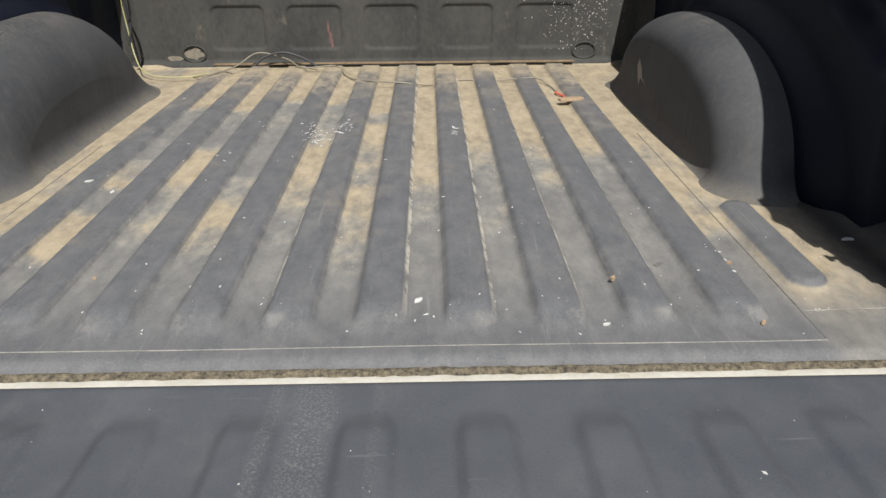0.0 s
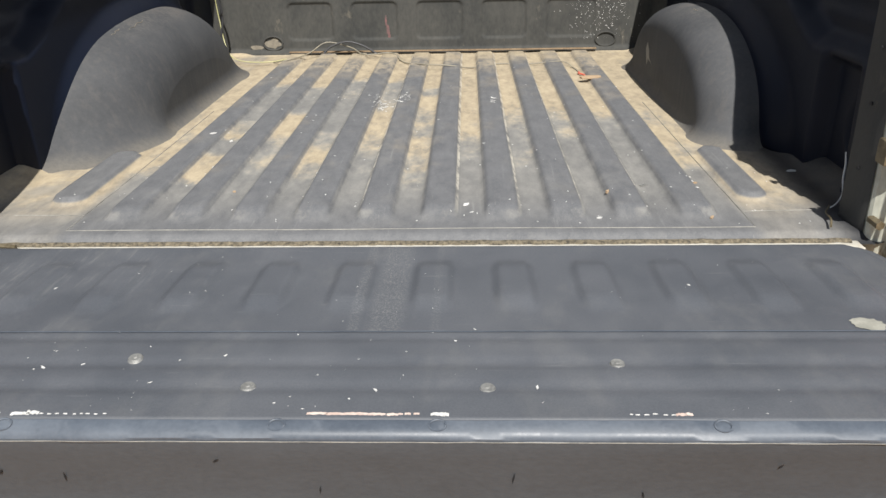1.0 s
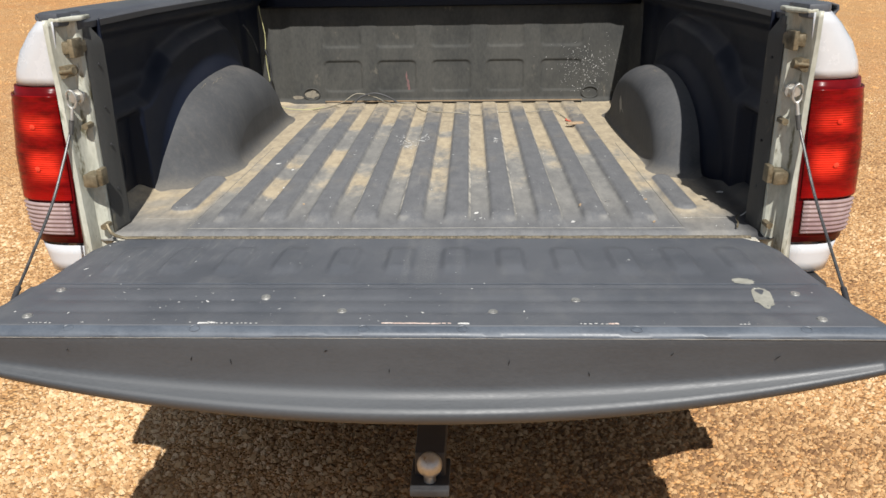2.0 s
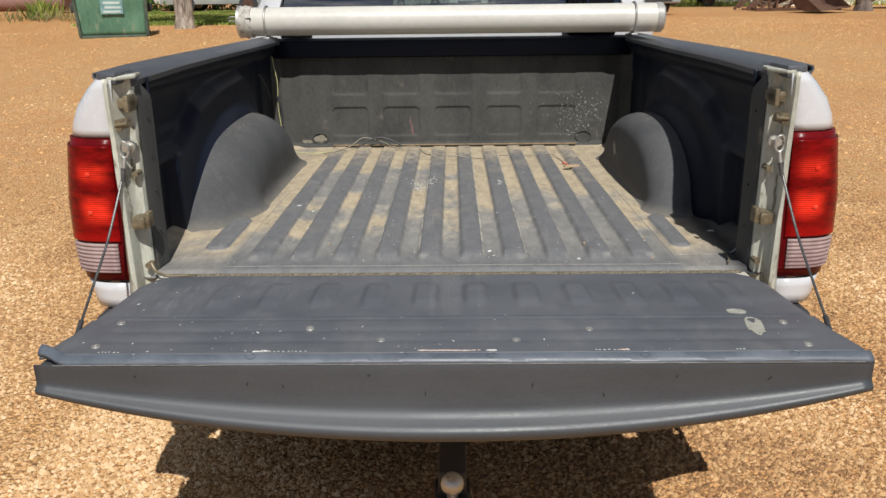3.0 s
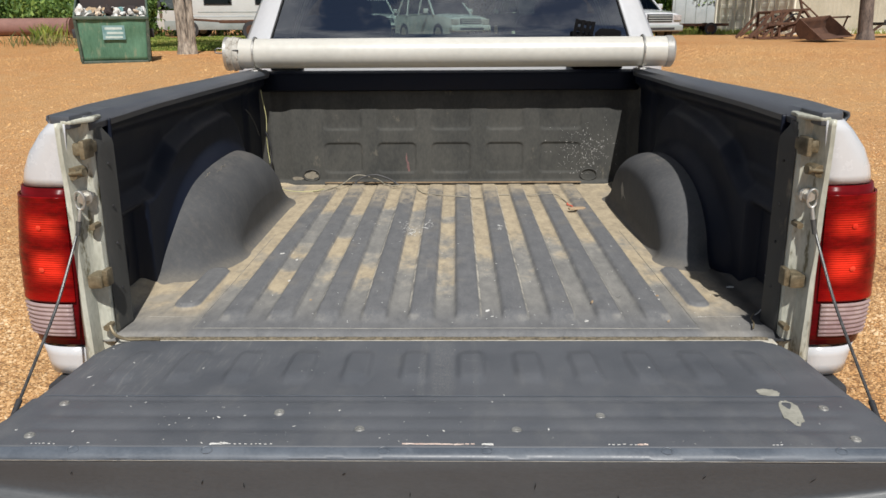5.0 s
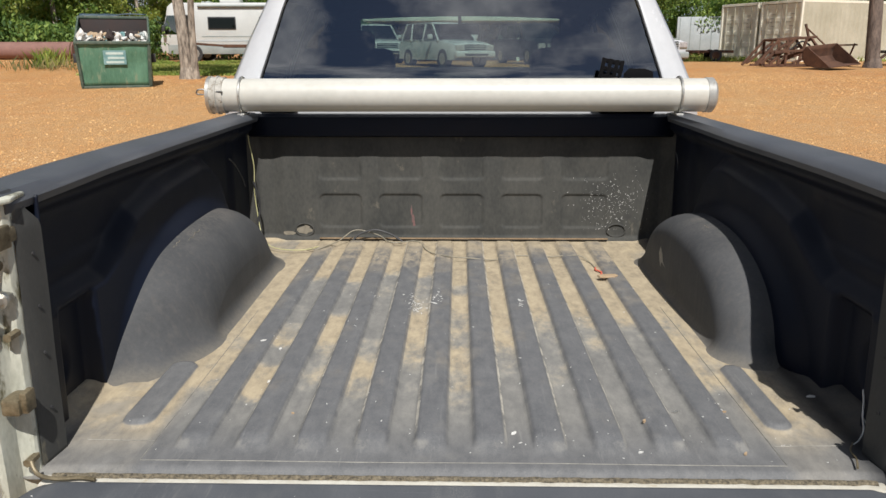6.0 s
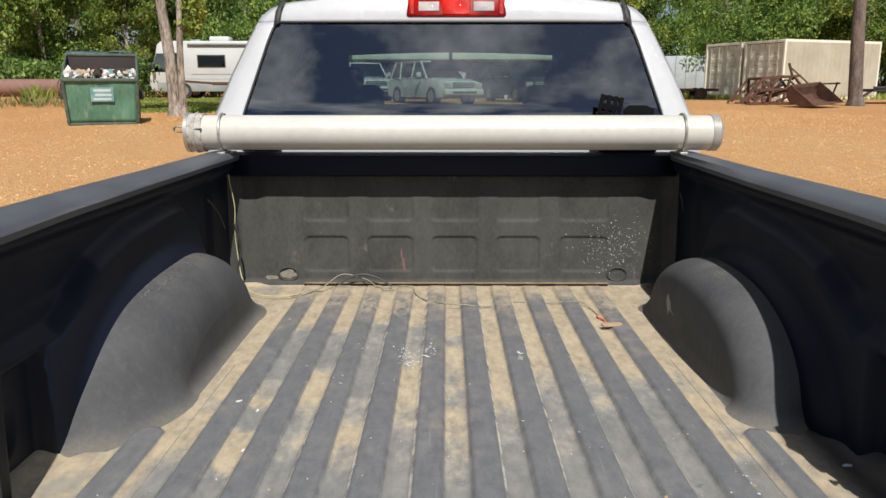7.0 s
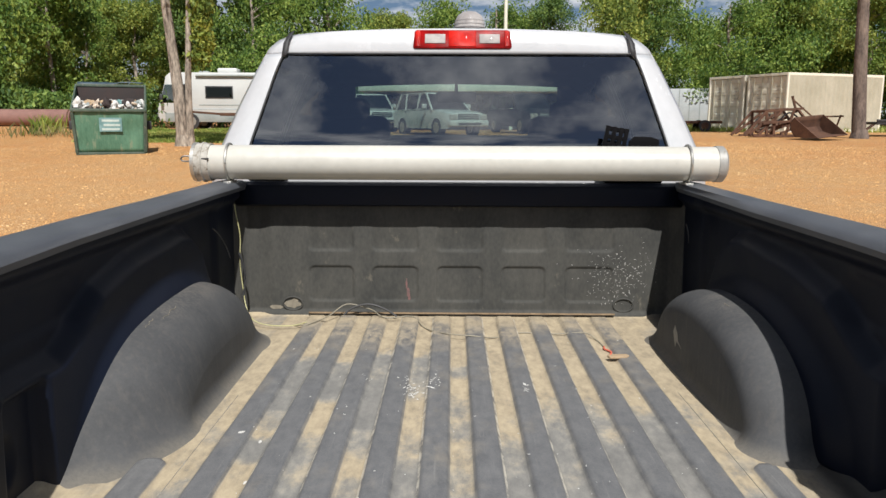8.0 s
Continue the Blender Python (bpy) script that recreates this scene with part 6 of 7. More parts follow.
def dumpster(x, y, rz):
    z = ground_z(x, y)
    d = thing("dumpster", "dented green steel dumpster heaped with rubbish", "dumpster", at=(x, y, z - 0.01), rz=rz)
    W, D, T = 0.84, 1.5, 0.03
    HF, HB = 1.12, 1.74
    # sloped sides: front (towards -y) lower than the back, foot narrower than the rim
    bm = bmesh.new()
    sheet(bm, lambda v, u: (u * (W - 0.05 + 0.05 * v), 0.0 - 0.10 * v + 0.022 * noise.noise((u * 3, v * 3, 1)), 0.06 + (HF - 0.06) * v), steps(0, 1, 10), steps(-1, 1, 14), flip=True)
    part("front_wall", bm, GREEN, d, "dented green front", solid=T)
    for sx in (-1, 1):
        bm = bmesh.new()
        sheet(bm, lambda v, u: (sx * (W - 0.05 + 0.05 * v), -0.10 * v + (D + 0.10 * v) * u, 0.06 + ((HF + (HB - HF) * u) - 0.06) * v), steps(0, 1, 8), steps(0, 1, 8), flip=sx < 0)
        part("side_wall", bm, GREEN, d, solid=T)
        bm = box(bmesh.new(), min(sx * (W + 0.0), sx * (W + 0.12)), max(sx * (W + 0.0), sx * (W + 0.12)), 0.35, 1.0, 0.62, 0.84, 0.012)
        part("fork_pocket", bm, DARK, d)
        bm = bar(bmesh.new(), (sx * (W - 0.06), -0.01, 0.05), (sx * (W - 0.01), -0.10, HF), 0.07, 0.07)
        part("corner_post", bm, DUMP_RIM, d)
        bm = plate(bmesh.new(), [(-0.10, HF), (-0.04, HF), (D, HB), (D, HB + 0.05), (-0.10, HF + 0.03)], 0.04, Matrix(((0, 0, sx, sx * (W - 0.02)), (1, 0, 0, 0), (0, 1, 0, 0), (0, 0, 0, 1))))
        part("side_rim", bm, DUMP_RIM, d, smooth=False)
    bm = box(bmesh.new(), -W, W, D - 0.02, D + 0.02, 0.06, HB, 0.005)
    part("back_wall", bm, DUMP_IN, d)
    part("front_rim", box(bmesh.new(), -W - 0.02, W + 0.02, -0.15, -0.06, HF - 0.06, HF + 0.02, 0.012), DUMP_RIM, d, "dull steel rim")
    part("back_rim", box(bmesh.new(), -W - 0.02, W + 0.02, D - 0.04, D + 0.05, HB - 0.02, HB + 0.05, 0.012), DUMP_RIM, d)
    bm = bmesh.new()
    sheet(bm, lambda u, v: (u * W * 0.97, D + 0.03 + 0.10 * v, HB + 0.06 + 0.05 * v + 0.035 * noise.noise((u * 3, v, 2)) + 0.05 * ss(-0.1, 0.4, u) * (1 - v)), steps(-1, 1, 16), [0, 0.5, 1])
    part("lid", bm, DUMP_LID, d, "dark blue-grey plastic lid folded back", solid=0.02)
    part("floor_plate", box(bmesh.new(), -W + 0.06, W - 0.06, 0, D, 0.03, 0.07), DARK, d)
    part("foot_rail", box(bmesh.new(), -W + 0.03, W - 0.03, -0.03, 0.05, 0.0, 0.07, 0.01), DUMP_RIM, d)
    sign = part("sign", box(bmesh.new(), -0.24, 0.28, -0.104, -0.094, 0.58, 0.92), BLUE_W, d, "pale blue sign with white lettering bars", smooth=False)
    for k, (a, b, zz) in enumerate(((-0.18, 0.22, 0.82), (-0.14, 0.24, 0.71), (-0.18, 0.22, 0.61))):
        part("bar", box(bmesh.new(), a, b, -0.108, -0.1045, zz, zz + 0.055), TEXT_W, sign, smooth=False)
    for _ in range(95):
        bx, by = rng.uniform(-0.75, 0.75), rng.uniform(0.05, 0.8)
        r = rng.uniform(0.04, 0.13)
        b = bmesh.new()
        bmesh.ops.create_icosphere(b, subdivisions=2, radius=r, matrix=pose(bx, by, HF - 0.06 + rng.uniform(0, 0.22), rng.uniform(0, 180), rng.uniform(0, 180), 0) @ Matrix.Diagonal((1.2, 1, 0.75, 1)))
        for v in b.verts:
            v.co += v.normal * r * 0.9 * noise.noise(v.co * 14)
        kind = rng.random()
        part("rubbish_bag", b, PAPER if kind < 0.52 else (TRASH_W if kind < 0.68 else (WOOD if kind < 0.74 else (GREYP if kind < 0.86 else (BLUE_W if kind < 0.92 else DUMP_IN)))), d, "crumpled rubbish bag", smooth=False)
    part("rubbish_heap", box(bmesh.new(), -0.85, 0.85, 0.0, 1.4, 0.5, HF - 0.08, 0.08), SEAT, d)
    return d


dumpster(-8.54, 17.8, 21)


def leaves(count, spread, size, seed, lift=(0, 0, 0), shape=None):
    """Many small bent leaves round the ends of limbs."""
    r = random.Random(seed)
    vs, fs = [], []
    for _ in range(count):
        p = Vector(spread(r)) + Vector(lift)
        s = size * r.uniform(0.6, 1.4)
        m = Euler((r.uniform(-1.6, 1.6), r.uniform(-1.6, 1.6), r.uniform(0, 6.28))).to_matrix()
        k = len(vs)
        for q in ((-s, 0, 0), (-0.2 * s, -0.55 * s, 0.12 * s), (s, 0.1 * s, -0.1 * s), (0.1 * s, 0.6 * s, 0.1 * s)):
            vs.append(p + m @ Vector(q))
        fs.append((k, k + 1, k + 2, k + 3))
    return vs, fs


def tree(name, label, x, y, height, trunk_r, crown_r, crown_low, mat, bark, seed, n_leaf=2600, leaf=0.22, twin=False, lean=0.0, group="trees at the yard edge"):
    z = ground_z(x, y)
    t = thing(name, label, "tree", group, at=(x, y, z - 0.05))
    r = random.Random(seed)
    bm = bmesh.new()
    tops = []
    stems = [(0.0, lean, 1.0)] if not twin else [(-0.03, -0.75, 0.85), (0.2, 0.3, 0.5)]
    for bx, ln, fr in stems:
        pts = [(bx + ln * (k / 6) ** 1.3 + 0.05 * r.uniform(-1, 1), 0.06 * r.uniform(-1, 1) * k, height * 0.85 * k / 6) for k in range(7)]
        tube(bm, pts, trunk_r * fr, 12, 0.3)
        rod(bm, (bx, 0, 0), (bx, 0, 0.4), trunk_r * fr * 1.4, trunk_r * fr, 12)
        tops.append(pts)
    part("trunk", bm, bark, t)
    clumps = []
    for k in range(16):
        pts = tops[k % len(tops)]
        zz = crown_low + (height - crown_low) * (0.05 + 0.9 * r.random())
        base = Vector(interp(zz * 0.9, [(p[2], p[0]) for p in pts]) * Vector((1, 0, 0))) + Vector((0, 0, zz * 0.9))
        ang = r.uniform(0, 6.28)
        f = (zz - crown_low) / (height - crown_low)
        reach = crown_r * (0.35 + 0.65 * math.sin(math.pi * min(0.12 + 0.85 * f, 1.0))) * r.uniform(0.55, 1.0)
        tip = base + Vector((math.cos(ang) * reach, math.sin(ang) * reach, reach * 0.35))
        bm = tube(bmesh.new(), [base, (base + tip) / 2 + Vector((0, 0, 0.15 * reach)), tip], trunk_r * 0.28, 6, 0.2)
        part("limb", bm, bark, t)
        clumps.append((tip, crown_r * r.uniform(0.28, 0.5)))
        clumps.append(((base + tip) / 2 + Vector((r.uniform(-1, 1), r.uniform(-1, 1), 0.4)) * crown_r * 0.2, crown_r * r.uniform(0.25, 0.42)))

    if twin:
        for zz in (2.7, 3.2, 3.7, 4.2, 4.7):
            clumps.append((Vector((0.45 + 0.3 * r.random(), 0.2, zz)), 0.42))

    def spot(q):
        c, rad = q.choice(clumps)
        d = Vector((q.gauss(0, 1), q.gauss(0, 1), q.gauss(0, 0.75))).normalized() * rad * q.random() ** 0.4
        return c + d

    vs, fs = leaves(n_leaf, spot, leaf, seed + 1)
    me = bpy.data.meshes.new("crown")
    me.from_pydata(vs, [], fs)
    me.materials.append(mat)
    c = new("crown", me)
    c.parent = t
    return t


first = [tree("broadleaf_tree", "tall broadleaf tree with dense green leaves", 0, 60, 11.5, 0.2, 3.4, 1.2, LEAF, BARK, 11, 15500, 0.1),
         tree("broadleaf_tree", "tall broadleaf tree with dense dark green leaves", 6, 60, 13, 0.22, 3.2, 1.5, LEAF_D, BARK, 23, 15500, 0.1),
         tree("broadleaf_tree", "broadleaf tree with yellow-green leaves", -6, 60, 10, 0.18, 3.0, 0.8, LEAF_Y, BARK, 37, 15500, 0.1),
         tree("broadleaf_tree", "bushy broadleaf tree with green leaves", 12, 60, 8.0, 0.16, 3.2, 0.4, LEAF, BARK, 51, 15500, 0.1)]
r2 = random.Random(5)
spots = []
for x in steps(-34, 40, 20):
    spots.append((x + r2.uniform(-1, 1), 49 + r2.uniform(-2.5, 2.5) + (0 if x < -8 or x > 7 else 14), 1.0))
for x in steps(-40, 46, 13):
    spots.append((x + r2.uniform(-1.5, 1.5), 60 + r2.uniform(-3, 3) + (0 if x < -8 or x > 7 else 16), 1.1))
for x, y in ((-21, 31), (-24, 29), (-21.5, 40), (-27, 33), (-14.6, 44), (-23, 42), (-30, 38), (20.5, 49), (26, 47.5), (29, 46), (33, 43), (11.6, 50), (24, 51), (-11.5, 43.5), (-9.5, 50), (-18.8, 44.5), (-17.2, 50)):
    spots.append((x, y, 0.95))
for k, (x, y, s) in enumerate(spots):
    src = first[(0, 2, 3, 0, 1, 2, 0)[k % 7]]
    hs = s * r2.uniform(0.85, 1.1)
    if k < 4:
        src = first[k]
        src.matrix_basis = pose(x, y, ground_z(x, y) - 0.05, 0, 0, r2.uniform(0, 360)) @ Matrix.Diagonal((hs, hs, hs, 1))
        continue
    ob = copy_thing(src, pose(x, y, ground_z(x, y) - 0.05, 0, 0, r2.uniform(0, 360)))
    ob.scale = (hs, hs, hs * r2.uniform(0.9, 1.1))

tree("twin_trunk_tree", "two-stemmed tree with pale bark and yellowing leaves", -8.2, 22.0, 10.5, 0.23, 3.2, 5.4, LEAF_Y, BARK, 61, 9000, 0.08, twin=True, group="trees in the yard")
tree("pine_tree", "tall pine with dark scaly bark and a bare trunk", 16.0, 29.0, 20, 0.27, 3.4, 12.5, LEAF_D, PINE, 71, 5000, 0.12, lean=-1.3, group="trees in the yard")


def container(x, y, rz, long=5.9):
    """Shipping container; its door end at the local origin facing -y, its length along +y."""
    z = ground_z(x, y)
    c = thing("shipping_container", "tan corrugated steel shipping container with closed double doors", "container", "pair of containers", at=(x, y, z - 0.02), rz=rz)
    W, H = 2.44, 2.65
    for sx in (0, W):
        bm = bmesh.new()
        ys = steps(0.1, long - 0.1, 120)
        sheet(bm, lambda yy, zz: (sx + (0.012 if sx == 0 else -0.012) * (1 if (yy / 0.28) % 1 < 0.5 else 0), yy, zz), ys, [0.15, H - 0.12], flip=sx > 0)
        # the sunlit wall takes the darkened copy, balancing its light by colour
        part("side_panel", bm, CONT_DIM if sx else CONT, c, "corrugated wall", smooth=False)
    part("roof_panel", box(bmesh.new(), 0.02, W - 0.02, 0.05, long - 0.05, H - 0.06, H - 0.03), CONT, c, smooth=False)
    part("end_panel", box(bmesh.new(), 0.05, W - 0.05, long - 0.08, long - 0.04, 0.12, H - 0.08), CONT, c, smooth=False)
    part("floor_frame", box(bmesh.new(), 0.02, W - 0.02, 0.05, long - 0.05, 0.02, 0.16, 0.01), CONT, c, smooth=False)
    for px in (0, W - 0.1):
        for py in (0, long - 0.1):
            part("corner_post", box(bmesh.new(), px, px + 0.1, py, py + 0.1, 0, H, 0.012), CONT, c, smooth=False)
    for zz in (0.0, H - 0.12):
        part("end_beam", box(bmesh.new(), 0.1, W - 0.1, 0, 0.1, zz, zz + 0.12, 0.01), CONT, c, smooth=False)
        for px in (0, W - 0.08):
            part("side_beam", box(bmesh.new(), px, px + 0.08, 0.1, long - 0.1, zz, zz + 0.12, 0.01), CONT, c, smooth=False)
    for a, b in ((0.12, W / 2 - 0.015), (W / 2 + 0.015, W - 0.12)):
        bm = bmesh.new()
        sheet(bm, lambda xx, zz: (xx, 0.05 + 0.012 * (1 if 0.3 < ((zz - 0.15) / 0.55) % 1 < 0.9 and a + 0.08 < xx < b - 0.08 else 0), zz), steps(a, b, 24), steps(0.14, H - 0.14, 48), flip=False)
        dr = part("door", bm, CONT, c, "tan panelled steel door", smooth=False)
        for bx in (a + 0.28, b - 0.28):
            part("lock_rod", rod(bmesh.new(), (bx, 0.02, 0.1), (bx, 0.02, H - 0.1), 0.02, seg=8), CONT_DIM, dr)
        for k in range(4):
            part("marking_bar", box(bmesh.new(), a + 0.5, b - 0.34 - 0.08 * (k % 3), 0.043, 0.046, H - 0.6 - 0.17 * k, H - 0.565 - 0.17 * k), MARK, dr, smooth=False)
    return c


CR = -68.0
dx, dy = math.cos(radians(CR)), math.sin(radians(CR))
for off in (2.44, 5.08):
    container(16.66 - 1.12 * off * dx, 37.3 - 1.12 * off * dy, CR).scale = (1.12, 1.12, 1.12)


def wheel_of(parent, x, y, z, r, w, along="x", rim=STEEL):
    d = Vector((w / 2, 0, 0)) if along == "x" else Vector((0, w / 2, 0))
    c = Vector((x, y, z))
    wh = part("wheel", rod(bmesh.new(), c - d, c + d, r, seg=24), DARK, parent)
    part("rim", rod(bmesh.new(), c - d * 1.06, c + d * 1.06, r * 0.6, seg=16), rim, wh)
    return wh


def motorhome(x, y, rz):
    z = ground_z(x, y)
    v = thing("motorhome", "white motorhome with grey lower bands parked on grass", "motorhome", at=(x, y, z), rz=rz)
    L, W, H0, H1 = 8.5, 2.45, 0.42, 2.95
    # nose at local x=0, length along +x
    bm = bmesh.new()
    prof = [(0.12, H0), (0.02, 0.75), (0.0, 1.25), (0.10, 1.35), (0.42, 2.35), (0.5, 2.75), (0.75, H1), (L, H1), (L, H0)]
    b = plate(bmesh.new(), prof, W, Matrix(((1, 0, 0, 0), (0, 0, 1, 0), (0, 1, 0, 0), (0, 0, 0, 1))), 0.05)
    part("body_shell", b, RVW, v, "white gelcoat body", angle=30)
    part("lower_band", box(bmesh.new(), 0.4, L - 0.02, -0.012, 0.2, H0 - 0.03, 0.85, 0.005), GREYP, v, "grey lower band")
    part("stripe", box(bmesh.new(), 1.6, L, -0.01, 0.02, 1.02, 1.09), GREYT, v, smooth=False)
    part("stripe", box(bmesh.new(), 2.2, L, -0.01, 0.02, 1.25, 1.29), GREYP, v, smooth=False)
    bm = plate(bmesh.new(), [(0.12, 1.38), (1.05, 1.38), (1.05, 2.32), (0.46, 2.32)], 0.01, Matrix(((1, 0, 0, 0), (0, 0, -1, 0), (0, 1, 0, 0), (0, 0, 0, 1))))
    part("side_window", bm, RV_GLASS, v, "grey-green cab side window", smooth=False)
    bm = bmesh.new()
    sheet(bm, lambda u, w: (0.09 + 0.34 * u, 0.1 + (W - 0.2) * w, 1.36 + 0.98 * u), [0, 1], [0, 1])
    part("windscreen", bm, RV_GLASS, v)
    for a, b_, c, d_ in ((1.35, 1.75, 1.35, 2.35), (2.55, 4.0, 1.62, 2.25), (5.2, 6.4, 1.62, 2.25)):
        wn_ = part("window", box(bmesh.new(), a, b_, -0.03, -0.005, c, d_, 0.01), DARK, v, "black-framed window")
        part("pane", box(bmesh.new(), a + 0.06, b_ - 0.06, -0.04, -0.031, c + 0.06, d_ - 0.06), DARKGLASS, wn_, smooth=False)
    part("roof_unit", box(bmesh.new(), 3.0, 4.05, 0.8, 1.7, H1, H1 + 0.28, 0.09, seg=3), RVW, v, "white rooftop air conditioner")
    part("roof_vent", box(bmesh.new(), 2.0, 2.5, 0.9, 1.4, H1, H1 + 0.12, 0.03), GREYP, v)
    part("awning", rod(bmesh.new(), (2.1, -0.07, 2.78), (L, -0.07, 2.78), 0.06, seg=10), GREYP, v)
    part("mirror", box(bmesh.new(), 0.25, 0.4, -0.35, -0.2, 1.4, 1.8, 0.03), DARK, v)
    part("headlamp", box(bmesh.new(), -0.015, 0.08, 0.15, 0.55, 0.8, 1.0, 0.02), DARK, v)
    for wx in (1.75, 6.2):
        wheel_of(v, wx, 0.12, 0.42, 0.42, 0.28, "y")
        wheel_of(v, wx, W - 0.12, 0.42, 0.42, 0.28, "y")
    return v


motorhome(-15.55, 39.0, 2.0)


def loader(x, y):
    z = ground_z(x, y)
    d = thing("loader_attachment", "rusty front-loader frame with a bucket lying on the ground", "farm implement", at=(x, y, z), rz=4)
    for yy in (0.0, 1.1):
        for nm, p, q in (("lift_arm", (0.0, yy, 0.06), (0.75, yy, 0.95)), ("lift_arm", (0.75, yy, 0.95), (2.1, yy, 1.05)), ("strut", (0.5, yy, 0.1), (1.3, yy, 0.95)), ("strut", (1.05, yy, 0.05), (1.05, yy, 0.95)), ("strut", (1.9, yy, 1.0), (2.45, yy, 0.35)), ("strut", (0.75, yy, 0.9), (0.8, yy, 0.05)), ("ram", (1.1, yy + 0.08, 0.35), (2.2, yy + 0.08, 0.75)), ("base_rail", (0.3, yy, 0.06), (2.0, yy, 0.06)), ("strut", (1.5, yy, 0.1), (1.75, yy, 1.0)), ("ram", (0.6, yy - 0.06, 0.5), (1.9, yy - 0.06, 0.62)), ("strut", (1.3, yy, 0.15), (2.3, yy, 0.5)), ("lift_arm", (1.9, yy, 1.0), (1.9, yy - 0.9, 0.4)), ("lift_arm", (0.15, yy, 0.12), (1.0, yy, 0.82))):
            part(nm, bar(bmesh.new(), p, q, 0.07, 0.085), RUST, d, smooth=False)
    part("hose", tube(bmesh.new(), [(0.5, 0.3, 0.6), (0.9, 0.2, 0.85), (1.3, 0.4, 0.55), (1.7, 0.2, 0.9), (2.1, 0.0, 0.55)], 0.03, 8), DARK, d)
    for p, q in (((0.75, 0, 0.95), (0.75, 1.1, 0.95)), ((1.9, 0, 1.02), (1.9, 1.1, 1.02)), ((0.4, 0, 0.2), (1.9, 1.1, 0.5))):
        part("cross_tube", rod(bmesh.new(), p, q, 0.05, seg=10), RUST, d)
    part("hydraulic_post", bar(bmesh.new(), (1.95, 0.2, 0.9), (1.75, 0.2, 1.5), 0.07, 0.07), RUST, d, smooth=False)
    part("hydraulic_post", bar(bmesh.new(), (1.75, 0.2, 1.4), (2.5, 0.1, 0.75), 0.05, 0.05), RUST, d, smooth=False)
    bm = bmesh.new()
    prof = [(-0.6, 0.02), (-0.2, 0.02), (0.02, 0.10), (0.12, 0.26), (0.10, 0.46), (0.02, 0.60)]
    tilt = Matrix.Translation((0.9, -1.7, -0.14)) @ Matrix.Rotation(radians(24), 4, "Z") @ Matrix.Rotation(radians(-4), 4, "Y") @ Matrix.Diagonal((1.3, 1.5, 1.2, 1))
    sheet(bm, lambda k, u: tilt @ Vector((1.15 * u, prof[k][0], prof[k][1] + 0.12)), range(len(prof)), steps(0, 1, 6))
    part("bucket_shell", bm, RUST, d, "rusty bucket shell", solid=0.025)
    for bx in (0.0, 1.15):
        b = plate(bmesh.new(), prof, 0.025, tilt @ Matrix(((0, 0, 1, bx), (1, 0, 0, 0), (0, 1, 0, 0.12), (0, 0, 0, 1))))
        part("bucket_cheek", b, RUST, d, smooth=False)
    part("bucket_bar", bar(bmesh.new(), (2.2, 0.3, 0.74), (3.72, 0.2, 0.78), 0.05, 0.06), RUST, d, smooth=False)
    wheel_of(d, 3.62, 0.55, 0.22, 0.22, 0.16, "x", RUST)
    part("tow_arm", bar(bmesh.new(), (3.62, 0.5, 0.25), (3.62, 0.2, 0.82), 0.05, 0.05), RUST, d, smooth=False)
    return d


loader(11.75, 29.6).scale = (1.12, 1.15, 1.10)


